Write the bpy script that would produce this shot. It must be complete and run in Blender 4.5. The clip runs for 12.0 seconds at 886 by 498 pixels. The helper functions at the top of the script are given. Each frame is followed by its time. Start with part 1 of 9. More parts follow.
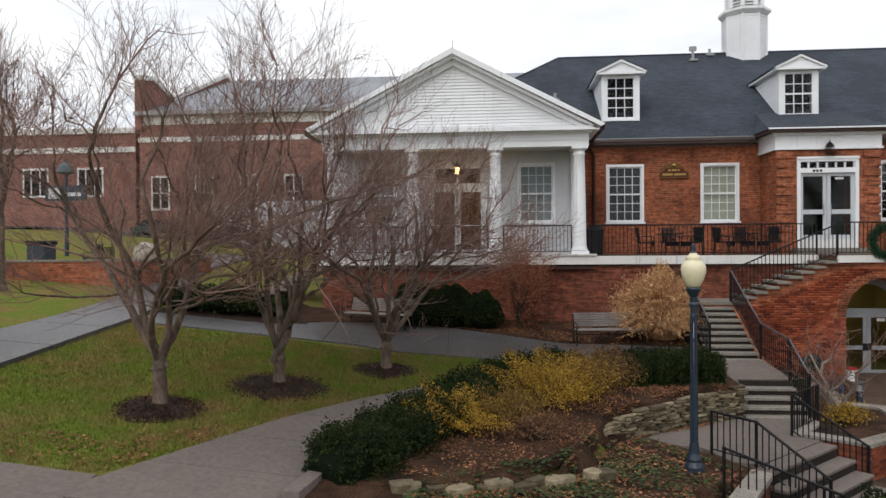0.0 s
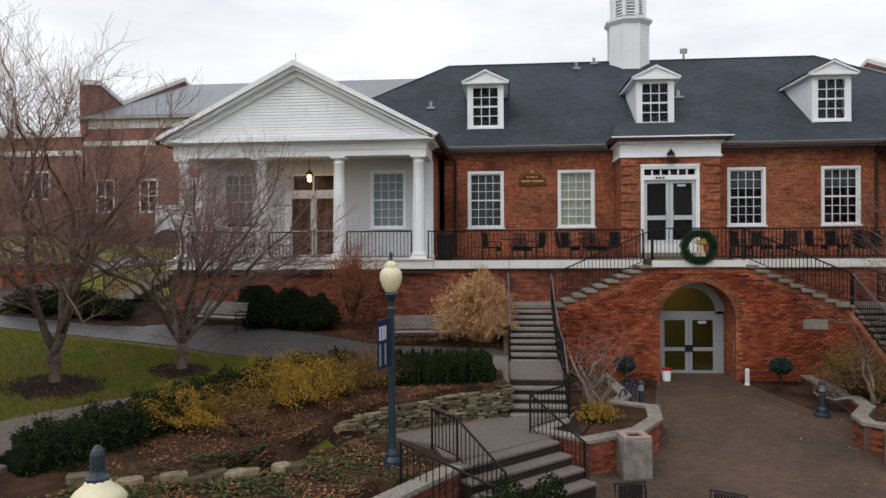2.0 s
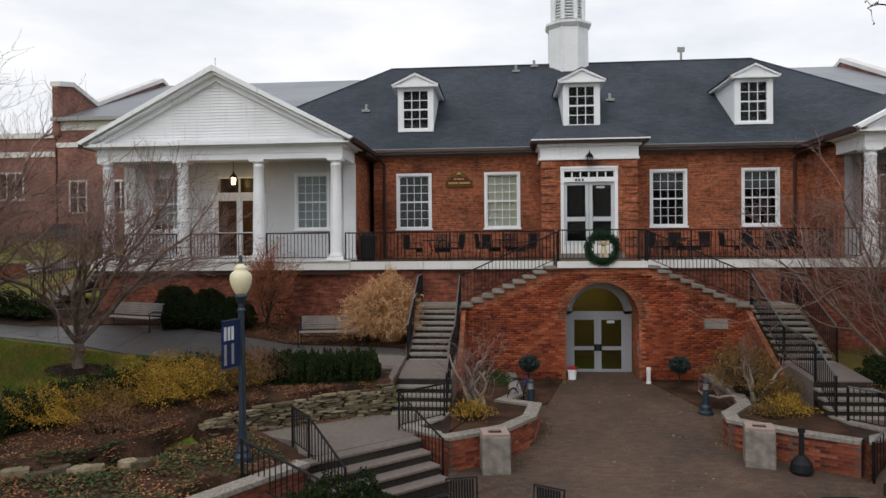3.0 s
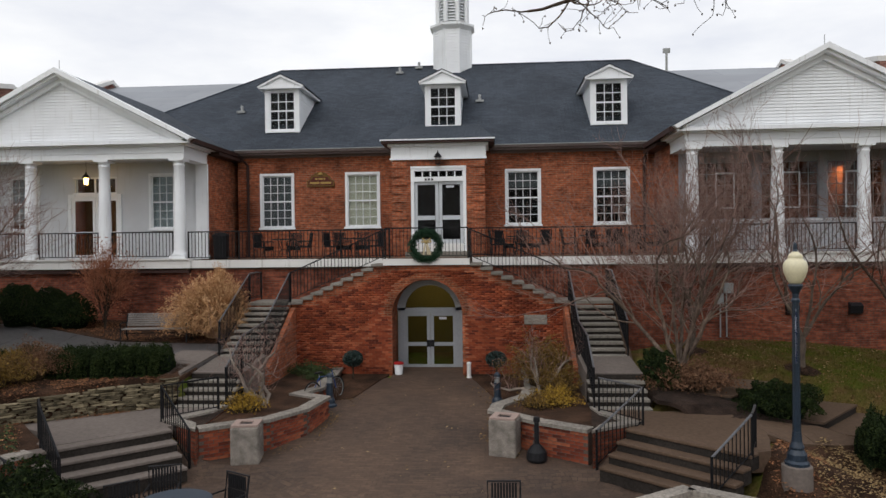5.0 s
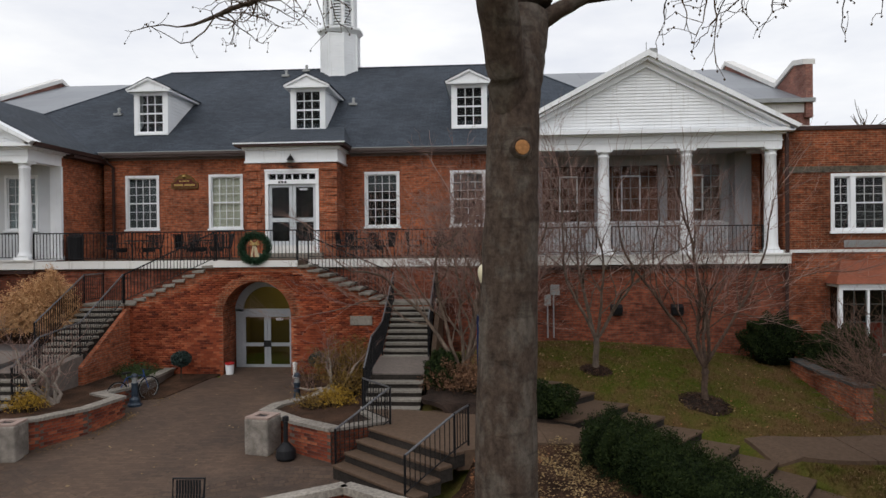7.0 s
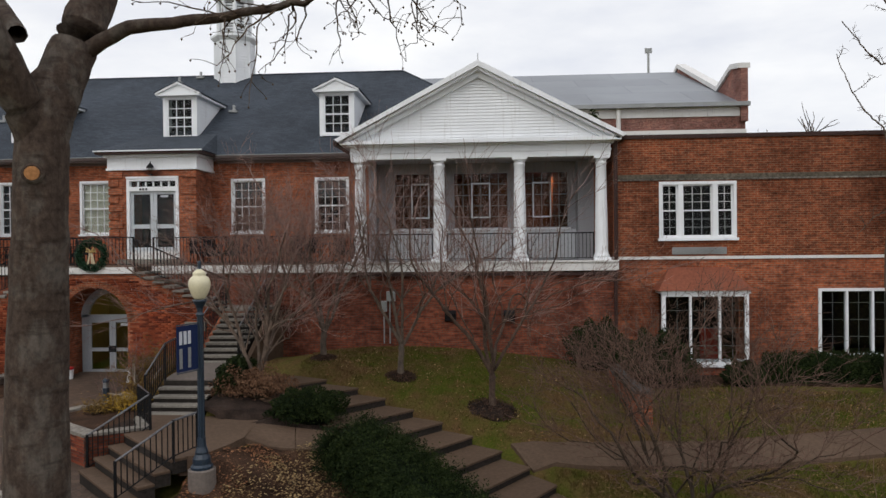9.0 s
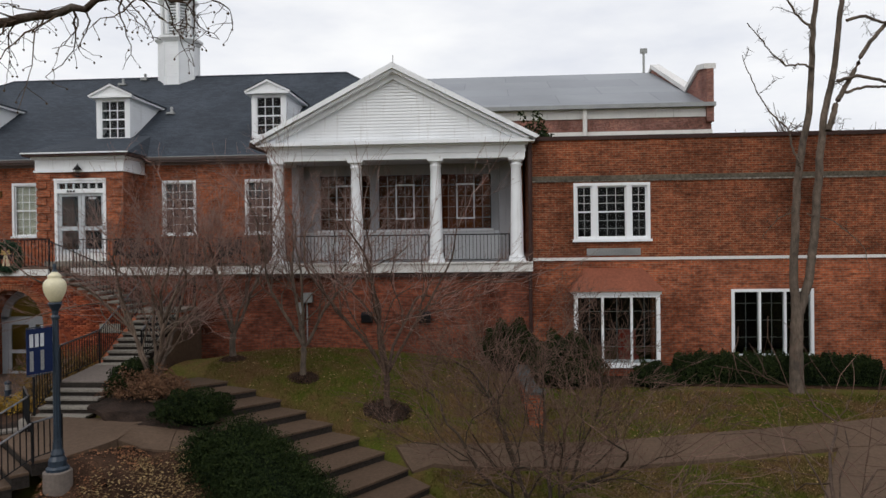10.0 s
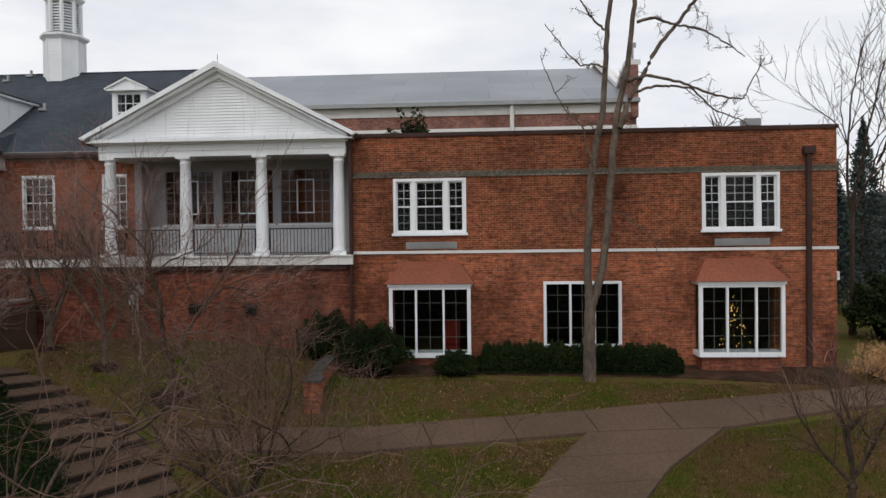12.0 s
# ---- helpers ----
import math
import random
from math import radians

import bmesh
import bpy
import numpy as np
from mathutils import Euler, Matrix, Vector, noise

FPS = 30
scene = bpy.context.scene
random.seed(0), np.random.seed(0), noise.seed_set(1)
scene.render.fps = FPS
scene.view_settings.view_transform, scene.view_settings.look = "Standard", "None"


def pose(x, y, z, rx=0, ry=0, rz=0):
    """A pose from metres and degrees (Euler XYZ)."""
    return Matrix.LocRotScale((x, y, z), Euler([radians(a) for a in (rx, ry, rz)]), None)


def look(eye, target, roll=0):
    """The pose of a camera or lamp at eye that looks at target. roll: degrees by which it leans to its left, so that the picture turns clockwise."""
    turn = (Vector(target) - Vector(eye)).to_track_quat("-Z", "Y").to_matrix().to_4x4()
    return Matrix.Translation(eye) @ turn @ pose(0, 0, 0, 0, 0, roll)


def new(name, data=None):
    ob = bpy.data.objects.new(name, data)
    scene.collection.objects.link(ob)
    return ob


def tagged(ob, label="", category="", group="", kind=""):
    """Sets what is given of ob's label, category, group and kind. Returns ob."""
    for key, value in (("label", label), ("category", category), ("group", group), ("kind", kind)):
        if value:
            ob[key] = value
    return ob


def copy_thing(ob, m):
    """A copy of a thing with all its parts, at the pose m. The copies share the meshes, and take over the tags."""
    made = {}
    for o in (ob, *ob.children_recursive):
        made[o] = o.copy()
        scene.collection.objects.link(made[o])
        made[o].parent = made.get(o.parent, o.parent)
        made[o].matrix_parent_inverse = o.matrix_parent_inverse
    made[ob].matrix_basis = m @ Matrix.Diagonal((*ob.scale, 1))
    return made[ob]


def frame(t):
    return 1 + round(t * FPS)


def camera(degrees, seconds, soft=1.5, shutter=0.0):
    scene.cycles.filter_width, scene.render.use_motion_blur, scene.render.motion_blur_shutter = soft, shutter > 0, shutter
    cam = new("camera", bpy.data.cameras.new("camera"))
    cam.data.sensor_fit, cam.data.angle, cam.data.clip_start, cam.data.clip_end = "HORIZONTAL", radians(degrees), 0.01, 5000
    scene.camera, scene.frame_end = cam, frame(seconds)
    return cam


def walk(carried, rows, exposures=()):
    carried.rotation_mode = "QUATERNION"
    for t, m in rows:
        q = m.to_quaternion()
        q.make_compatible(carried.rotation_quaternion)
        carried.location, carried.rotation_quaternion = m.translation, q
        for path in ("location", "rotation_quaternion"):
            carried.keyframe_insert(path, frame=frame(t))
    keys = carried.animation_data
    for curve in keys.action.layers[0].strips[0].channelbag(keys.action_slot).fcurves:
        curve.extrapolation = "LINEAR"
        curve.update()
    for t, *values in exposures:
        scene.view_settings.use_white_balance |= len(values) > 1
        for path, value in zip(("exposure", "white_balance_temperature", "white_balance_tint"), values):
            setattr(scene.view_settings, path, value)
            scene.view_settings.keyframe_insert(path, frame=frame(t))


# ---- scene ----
cam = camera(64.6, 12.0)
PATH = [
    (0, (-11.403, -27.498, 4.372), (-11.577, -25.505, 4.356), -0.4),
    (0.5, (-10.027, -27.619, 4.391), (-10.201, -25.627, 4.376), -0.4),
    (1, (-8.834, -27.686, 4.383), (-9.011, -25.694, 4.37), -0.4),
    (1.5, (-7.426, -27.774, 4.411), (-7.591, -25.781, 4.397), -0.4),
    (2, (-6.144, -27.867, 4.46), (-6.311, -25.874, 4.448), -0.4),
    (2.5, (-4.734, -27.98, 4.508), (-4.905, -25.988, 4.494), -0.5),
    (3, (-3.216, -28.065, 4.521), (-3.386, -26.072, 4.506), -0.5),
    (5, (2.15, -28.132, 4.366), (1.999, -26.138, 4.354), -0.7),
    (5.5, (3.578, -28.129, 4.4), (3.427, -26.135, 4.387), -0.6),
    (6, (4.814, -28.121, 4.419), (4.665, -26.127, 4.408), -0.6),
    (6.5, (6.146, -28.152, 4.425), (6.018, -26.156, 4.411), -0.6),
    (7, (7.549, -28.193, 4.43), (7.418, -26.198, 4.414), -0.6),
    (9, (13.171, -28.225, 4.614), (13.035, -26.23, 4.598), -0.6),
    (9.5, (14.604, -28.193, 4.649), (14.467, -26.198, 4.63), -0.6),
    (10, (15.982, -28.102, 4.621), (15.849, -26.106, 4.606), -0.7),
    (10.5, (17.497, -28.122, 4.595), (17.373, -26.126, 4.578), -0.7),
    (11, (18.844, -28.16, 4.478), (18.727, -26.163, 4.462), -0.6),
    (11.5, (20.448, -28.294, 4.575), (20.328, -26.298, 4.545), -0.7),
    (12, (21.997, -28.473, 4.541), (21.876, -26.477, 4.509), -0.7),
]
walk(cam, [(t, look(eye, target, roll)) for t, eye, target, roll in PATH], [(0, 0.17), (1.5, 0.07), (3, 0.0), (6, -0.01), (9, -0.04), (12, -0.1)])

# ---- world and sun: overcast winter daylight ----
world = bpy.data.worlds.new("overcast_sky")
scene.world = world
world.use_nodes = True
wn, wl = world.node_tree.nodes, world.node_tree.links
wn.clear()
w_out = wn.new("ShaderNodeOutputWorld")
w_bg = wn.new("ShaderNodeBackground")
w_sky = wn.new("ShaderNodeTexSky")
w_sky.sky_type, w_sky.sun_disc = "NISHITA", False
w_sky.sun_elevation, w_sky.sun_rotation = radians(38), radians(200)
w_sky.air_density, w_sky.dust_density = 1.0, 3.0
w_dim = wn.new("ShaderNodeMix")
w_dim.data_type, w_dim.blend_type = "RGBA", "MULTIPLY"
w_dim.inputs[0].default_value = 1.0
w_dim.inputs[7].default_value = (0.075, 0.075, 0.075, 1)
w_tc = wn.new("ShaderNodeTexCoord")
w_map = wn.new("ShaderNodeMapping")
w_map.inputs["Scale"].default_value = (1.0, 1.0, 3.2)
w_noise = wn.new("ShaderNodeTexNoise")
w_noise.inputs["Scale"].default_value, w_noise.inputs["Detail"].default_value = 3.2, 6.0
w_noise.inputs["Roughness"].default_value = 0.55
w_ramp = wn.new("ShaderNodeValToRGB")
w_ramp.color_ramp.elements[0].position, w_ramp.color_ramp.elements[0].color = 0.35, (0.77, 0.79, 0.85, 1)
w_ramp.color_ramp.elements[1].position, w_ramp.color_ramp.elements[1].color = 0.68, (1.0, 1.0, 1.0, 1)
w_mix = wn.new("ShaderNodeMix")
w_mix.data_type = "RGBA"
w_mix.inputs[0].default_value = 0.9
w_bg.inputs["Strength"].default_value = 1.14
wl.new(w_tc.outputs["Generated"], w_map.inputs["Vector"])
wl.new(w_map.outputs["Vector"], w_noise.inputs["Vector"])
wl.new(w_noise.outputs["Fac"], w_ramp.inputs["Fac"])
wl.new(w_sky.outputs["Color"], w_dim.inputs[6])
wl.new(w_dim.outputs[2], w_mix.inputs[6])
wl.new(w_ramp.outputs["Color"], w_mix.inputs[7])
wl.new(w_mix.outputs[2], w_bg.inputs["Color"])
wl.new(w_bg.outputs["Background"], w_out.inputs["Surface"])

sun_data = bpy.data.lights.new("sun", "SUN")
sun_data.energy, sun_data.angle, sun_data.color = 0.9, radians(35), (1.0, 0.97, 0.93)
sun = new("sun", sun_data)
sun.matrix_basis = look((-20, -45, 50), (0, 0, 0))


# ---- mesh helpers ----
def metre_uv(bm):
    """UV in metres: u along the face's level line, v up its slope."""
    lay = bm.loops.layers.uv.verify()
    up = Vector((0, 0, 1))
    for f in bm.faces:
        n = f.normal
        t = up.cross(n)
        t = Vector((1, 0, 0)) if t.length < 0.05 else t.normalized()
        b = n.cross(t)
        for lp in f.loops:
            lp[lay].uv = (lp.vert.co.dot(t), lp.vert.co.dot(b))


def part(name, bm, material, parent=None, label="", smooth=False):
    """Links a bmesh as one mesh object, under a thing or a part."""
    bm.normal_update()
    metre_uv(bm)
    me = bpy.data.meshes.new(name)
    bm.to_mesh(me)
    bm.free()
    me.materials.append(material)
    if smooth:
        me.shade_smooth()
    ob = new(name, me)
    ob.parent = parent
    return tagged(ob, label)


def again(ob, name, place, parent=None):
    """Another piece on the same mesh."""
    o = new(name, ob.data)
    o.location = place
    o.parent = parent
    return o


def thing(name, label, category, place=(0, 0, 0), turn=0, group="", kind=""):
    ob = new(name)
    ob.matrix_basis = pose(*place, 0, 0, turn)
    ob.empty_display_size = 0.2
    return tagged(ob, label, category, group, kind)


def structure(ob, label, category=""):
    return tagged(ob, label, category, kind="structure")


def box(bm, x0, x1, y0, y1, z0, z1):
    v = [bm.verts.new(p) for p in ((x0, y0, z0), (x1, y0, z0), (x1, y1, z0), (x0, y1, z0),
                                   (x0, y0, z1), (x1, y0, z1), (x1, y1, z1), (x0, y1, z1))]
    for q in ((3, 2, 1, 0), (4, 5, 6, 7), (0, 1, 5, 4), (1, 2, 6, 5), (2, 3, 7, 6), (3, 0, 4, 7)):
        bm.faces.new([v[i] for i in q])
    return bm


def boxes(*rows):
    bm = bmesh.new()
    for r in rows:
        box(bm, *r)
    return bm


def prism(bm, outline, a, b, axis="y"):
    """Extrudes an outline: (x, z) along y, (y, z) along x or (x, y) along z."""
    def p(u, w, d):
        return {"y": (u, d, w), "x": (d, u, w), "z": (u, w, d)}[axis]
    lo = [bm.verts.new(p(u, w, a)) for u, w in outline]
    hi = [bm.verts.new(p(u, w, b)) for u, w in outline]
    n = len(lo)
    faces = [bm.faces.new(lo[::-1]), bm.faces.new(hi)]
    for i in range(n):
        faces.append(bm.faces.new((lo[i], lo[(i + 1) % n], hi[(i + 1) % n], hi[i])))
    bmesh.ops.recalc_face_normals(bm, faces=faces)
    if n > 4:
        bmesh.ops.triangulate(bm, faces=faces[:2])
    return bm


def lathe(bm, profile, centre=(0, 0), n=16):
    """Turns (radius, z) pairs round an upright axis."""
    cx, cy = centre
    rings = []
    for r, z in profile:
        rings.append([bm.verts.new((cx + r * math.cos(2 * math.pi * i / n), cy + r * math.sin(2 * math.pi * i / n), z)) for i in range(n)])
    for a, b in zip(rings, rings[1:]):
        for i in range(n):
            bm.faces.new((a[i], a[(i + 1) % n], b[(i + 1) % n], b[i]))
    bm.faces.new(rings[0][::-1])
    bm.faces.new(rings[-1])
    return bm


def tube(bm, pts, r, n=6):
    """A round bar along a line of points."""
    pts = [Vector(p) for p in pts]
    rings = []
    for i, p in enumerate(pts):
        d = (pts[min(i + 1, len(pts) - 1)] - pts[max(i - 1, 0)]).normalized()
        s = d.cross(Vector((0, 0, 1)) if abs(d.z) < 0.9 else Vector((1, 0, 0))).normalized()
        t = d.cross(s)
        rings.append([bm.verts.new(p + r * (math.cos(2 * math.pi * k / n) * s + math.sin(2 * math.pi * k / n) * t)) for k in range(n)])
    for a, b in zip(rings, rings[1:]):
        for k in range(n):
            bm.faces.new((a[k], a[(k + 1) % n], b[(k + 1) % n], b[k]))
    bm.faces.new(rings[0])
    bm.faces.new(rings[-1][::-1])
    bmesh.ops.recalc_face_normals(bm, faces=bm.faces[:])
    return bm


def bevelled(bm, width, segments=2):
    bmesh.ops.bevel(bm, geom=bm.edges[:], offset=width, segments=segments, affect="EDGES", profile=0.7)
    return bm


def panel(bm, x0, x1, z0, z1, y0, y1, holes=()):
    """An upright wall along x, in one piece, with rectangular openings right through it."""
    xs = sorted({x0, x1, *[h[0] for h in holes], *[h[1] for h in holes]})
    zs = sorted({z0, z1, *[max(z0, h[2]) for h in holes], *[min(z1, h[3]) for h in holes]})
    seen = {}

    def vert(i, j, y):
        key = (i, j, y)
        if key not in seen:
            seen[key] = bm.verts.new((xs[i], y, zs[j]))
        return seen[key]

    def solid(i, j):
        if not (0 <= i < len(xs) - 1 and 0 <= j < len(zs) - 1):
            return False
        mx, mz = (xs[i] + xs[i + 1]) / 2, (zs[j] + zs[j + 1]) / 2
        return not any(h[0] < mx < h[1] and h[2] < mz < h[3] for h in holes)

    for i in range(len(xs) - 1):
        for j in range(len(zs) - 1):
            if not solid(i, j):
                continue
            f = [vert(i, j, y0), vert(i + 1, j, y0), vert(i + 1, j + 1, y0), vert(i, j + 1, y0)]
            b = [vert(i, j, y1), vert(i + 1, j, y1), vert(i + 1, j + 1, y1), vert(i, j + 1, y1)]
            bm.faces.new(f)
            bm.faces.new(b[::-1])
            for k, (di, dj) in enumerate(((0, -1), (1, 0), (0, 1), (-1, 0))):
                if not solid(i + di, j + dj):
                    bm.faces.new((f[(k + 1) % 4], f[k], b[k], b[(k + 1) % 4]))
    return bm


def mesh_from(name, verts, faces, material, parent=None, label="", smooth=False):
    """A large mesh from arrays of corners and equal-sided faces."""
    verts, faces = np.asarray(verts, dtype=np.float32), np.asarray(faces, dtype=np.int32)
    me = bpy.data.meshes.new(name)
    n, k = faces.shape
    me.vertices.add(len(verts))
    me.vertices.foreach_set("co", verts.ravel())
    me.loops.add(n * k)
    me.loops.foreach_set("vertex_index", faces.ravel())
    me.polygons.add(n)
    me.polygons.foreach_set("loop_start", np.arange(0, n * k, k, dtype=np.int32))
    me.update(calc_edges=True)
    me.validate()
    me.materials.append(material)
    if smooth:
        me.shade_smooth()
    ob = new(name, me)
    ob.parent = parent
    return tagged(ob, label)


# ---- materials ----
class Look:
    """A node material built step by step."""

    def __init__(self, name, rough=0.8, metal=0.0, spec=0.5):
        self.m = bpy.data.materials.new(name)
        self.m.use_nodes = True
        self.t = self.m.node_tree
        self.b = self.t.nodes["Principled BSDF"]
        self.b.inputs["Roughness"].default_value = rough
        self.b.inputs["Metallic"].default_value = metal
        self.b.inputs["Specular IOR Level"].default_value = spec
        self.co = self.t.nodes.new("ShaderNodeTexCoord")

    def node(self, kind, **values):
        n = self.t.nodes.new("ShaderNode" + kind)
        for k, v in values.items():
            s = n.inputs[k.replace("_", " ")]
            if hasattr(v, "node"):
                self.t.links.new(v, s)
            else:
                s.default_value = v
        return n

    def space(self, which="Object", scale=(1, 1, 1)):
        return self.node("Mapping", Vector=self.co.outputs[which], Scale=scale).outputs[0]

    def noise(self, scale, detail=4.0, where=None, rough=0.55):
        return self.node("TexNoise", Vector=where or self.co.outputs["Object"], Scale=scale, Detail=detail, Roughness=rough).outputs["Fac"]

    def ramp(self, fac, *stops):
        n = self.node("ValToRGB", Fac=fac)
        while len(n.color_ramp.elements) < len(stops):
            n.color_ramp.elements.new(0.5)
        for e, (p, c) in zip(n.color_ramp.elements, stops):
            e.position, e.color = p, (*c, 1)
        return n.outputs["Color"]

    def mix(self, fac, a, b, how="MIX"):
        n = self.t.nodes.new("ShaderNodeMix")
        n.data_type, n.blend_type = "RGBA", how
        for s, v in ((n.inputs[0], fac), (n.inputs[6], a), (n.inputs[7], b)):
            if hasattr(v, "node"):
                self.t.links.new(v, s)
            else:
                s.default_value = (*v, 1) if isinstance(v, tuple) else v
        return n.outputs[2]

    def colour(self, c):
        if isinstance(c, tuple):
            self.b.inputs["Base Color"].default_value = (*c, 1)
        else:
            self.t.links.new(c, self.b.inputs["Base Color"])
        return self

    def bump(self, height, strength=0.4, distance=0.01):
        n = self.node("Bump", Height=height, Strength=strength, Distance=distance)
        self.t.links.new(n.outputs[0], self.b.inputs["Normal"])
        return self

    def rough(self, value):
        self.t.links.new(value, self.b.inputs["Roughness"])
        return self


def brickwork(name, one, two, mortar, wide=0.213, high=0.0745, gap=0.011, stain=(0.55, 0.5, 0.48), where="UV"):
    k = Look(name, 0.92, spec=0.12)
    uv = k.co.outputs[where]
    n = k.node("TexBrick", Vector=uv, Color1=(*one, 1), Color2=(*two, 1), Mortar=(*mortar, 1), Scale=1.0, Mortar_Size=gap,
               Mortar_Smooth=0.3, Bias=-0.42, Brick_Width=wide, Row_Height=high)
    n.offset, n.offset_frequency = 0.5, 2
    big = k.ramp(k.noise(0.55, 5.0), (0.3, stain), (0.5, (0.92, 0.92, 0.92)), (0.72, (1.3, 1.2, 1.1)))
    mid = k.ramp(k.noise(7.0, 3.0), (0.3, (0.6, 0.58, 0.58)), (0.66, (1.2, 1.16, 1.12)))
    rows = k.ramp(k.noise(1.0, 2.0, k.space(where, (1.6, 14, 14) if where == "UV" else (1.6, 1.6, 14))), (0.3, (0.6, 0.58, 0.58)), (0.5, (1, 1, 1)), (0.7, (1.3, 1.26, 1.22)))
    c = k.mix(1.0, k.mix(1.0, k.mix(1.0, n.outputs["Color"], big, "MULTIPLY"), mid, "MULTIPLY"), rows, "MULTIPLY")
    k.colour(c).bump(k.mix(0.25, n.outputs["Fac"], k.noise(60.0, 3.0)), 0.5, -0.008)
    return k.m


def plain(name, colour, rough=0.7, metal=0.0, vary=0.12, scale=6.0, bump=0.0, spec=0.15):
    k = Look(name, rough, metal, spec)
    lo, hi = tuple(c * (1 - vary) for c in colour), tuple(min(1, c * (1 + vary)) for c in colour)
    big = k.ramp(k.noise(scale * 0.15, 4.0), (0.35, (1 - vary,) * 3), (0.65, (1, 1, 1)))
    c = k.mix(1.0, k.ramp(k.noise(scale * 4), (0.3, lo), (0.7, hi)), big, "MULTIPLY")
    k.colour(c)
    if bump:
        k.bump(k.noise(scale * 8, 6.0), bump, 0.006)
    return k.m


def leafy(name, stops, rough=0.6, gloss=0.3):
    """Foliage whose pieces differ one from another."""
    k = Look(name, rough, spec=gloss)
    r = k.node("NewGeometry").outputs["Random Per Island"]
    c = k.ramp(r, *stops)
    k.colour(k.mix(0.35, c, k.ramp(k.noise(1.1, 3.0), (0.3, tuple(v * 0.5 for v in stops[0][1])), (0.7, stops[-1][1]))))
    return k.m


BRICK = brickwork("old_red_brick", (0.36, 0.102, 0.045), (0.17, 0.052, 0.03), (0.26, 0.17, 0.125), stain=(0.4, 0.37, 0.36))
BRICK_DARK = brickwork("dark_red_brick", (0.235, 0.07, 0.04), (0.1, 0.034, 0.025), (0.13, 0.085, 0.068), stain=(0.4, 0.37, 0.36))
BRICK_BROWN = brickwork("brown_brick", (0.235, 0.066, 0.03), (0.11, 0.033, 0.02), (0.235, 0.15, 0.1), stain=(0.45, 0.42, 0.4))
# paler, greyer brick: the haze of distance is put into the colour
BRICK_FAR = brickwork("hazy_far_brick", (0.27, 0.125, 0.105), (0.22, 0.1, 0.085), (0.27, 0.19, 0.165))
k = Look("brick_paving", 0.75, spec=0.25)
lay = k.node("TexBrick", Vector=k.co.outputs["UV"], Color1=(0.108, 0.072, 0.053, 1), Color2=(0.074, 0.05, 0.039, 1), Mortar=(0.05, 0.037, 0.029, 1), Scale=1.0, Mortar_Size=0.006,
             Mortar_Smooth=0.4, Bias=0.0, Brick_Width=0.205, Row_Height=0.103)
worn = k.ramp(k.noise(0.45, 6.0), (0.33, (0.68, 0.69, 0.7)), (0.66, (1.2, 1.14, 1.05)))
k.colour(k.mix(1.0, k.mix(1.0, lay.outputs["Color"], worn, "MULTIPLY"), k.ramp(k.noise(11.0, 4.0), (0.3, (0.86, 0.86, 0.86)), (0.7, (1.12, 1.12, 1.12))), "MULTIPLY"))
k.bump(lay.outputs["Fac"], 0.35, -0.005)
PAVER = k.m


def white_paint(name, base=(0.82, 0.84, 0.865), dirt=(0.55, 0.54, 0.53)):
    k = Look(name, 0.55, spec=0.35)
    streak = k.noise(1.0, 6.0, k.space("Object", (7, 7, 0.5)), 0.65)
    c = k.ramp(streak, (0.22, dirt), (0.42, base), (1.0, base))
    k.colour(k.mix(1.0, c, k.ramp(k.noise(0.8), (0.3, (0.9, 0.9, 0.9)), (0.6, (1, 1, 1))), "MULTIPLY"))
    k.bump(k.noise(45.0, 3.0), 0.15, 0.003)
    return k.m


WHITE = white_paint("white_paint")
WHITE_WORN = white_paint("worn_white_paint", (0.7, 0.69, 0.67), (0.3, 0.28, 0.25))
WHITE_WALL = white_paint("white_rendered_wall", (0.6, 0.62, 0.65), (0.5, 0.51, 0.52))
STONE = plain("grey_stone", (0.255, 0.232, 0.2), 0.85, vary=0.3, scale=5, bump=0.5)
CAPSTONE = plain("weathered_capstone", (0.3, 0.27, 0.235), 0.85, vary=0.35, scale=4, bump=0.4)
CONCRETE = plain("concrete", (0.165, 0.138, 0.122), 0.85, vary=0.16, scale=3, bump=0.3)
CONCRETE_DARK = plain("damp_concrete", (0.105, 0.069, 0.047), 0.7, vary=0.2, scale=3, bump=0.3)
PATH_DAMP = plain("damp_path", (0.1, 0.095, 0.096), 0.4, vary=0.3, scale=2.2, bump=0.25, spec=0.4)
AGGREGATE = plain("exposed_aggregate", (0.27, 0.24, 0.21), 0.9, vary=0.45, scale=30, bump=0.9)
# grime plus the shade on upright step faces, in one dark colour
RISER = plain("grimy_shaded_riser", (0.036, 0.03, 0.026), 0.85, vary=0.4, scale=5, bump=0.3)
k = Look("ledge_stone", 0.9, spec=0.25)
tone = k.ramp(k.node("ObjectInfo").outputs["Random"], (0.0, (0.07, 0.056, 0.036)), (0.5, (0.165, 0.138, 0.09)), (1.0, (0.31, 0.26, 0.175)))
k.colour(k.mix(1.0, tone, k.ramp(k.noise(9.0, 5.0), (0.3, (0.55, 0.55, 0.52)), (0.65, (1.15, 1.12, 1.08))), "MULTIPLY"))
k.bump(k.noise(22.0, 5.0), 0.8, 0.01)
LEDGE = k.m
IRON = plain("black_iron", (0.016, 0.016, 0.018), 0.5, 0.3, vary=0.3)
IRON_GREY = plain("worn_handrail", (0.16, 0.16, 0.17), 0.35, 0.6, vary=0.3)
POST = plain("dark_blue_green_enamel", (0.016, 0.03, 0.05), 0.4, 0.0, vary=0.25, spec=0.5)
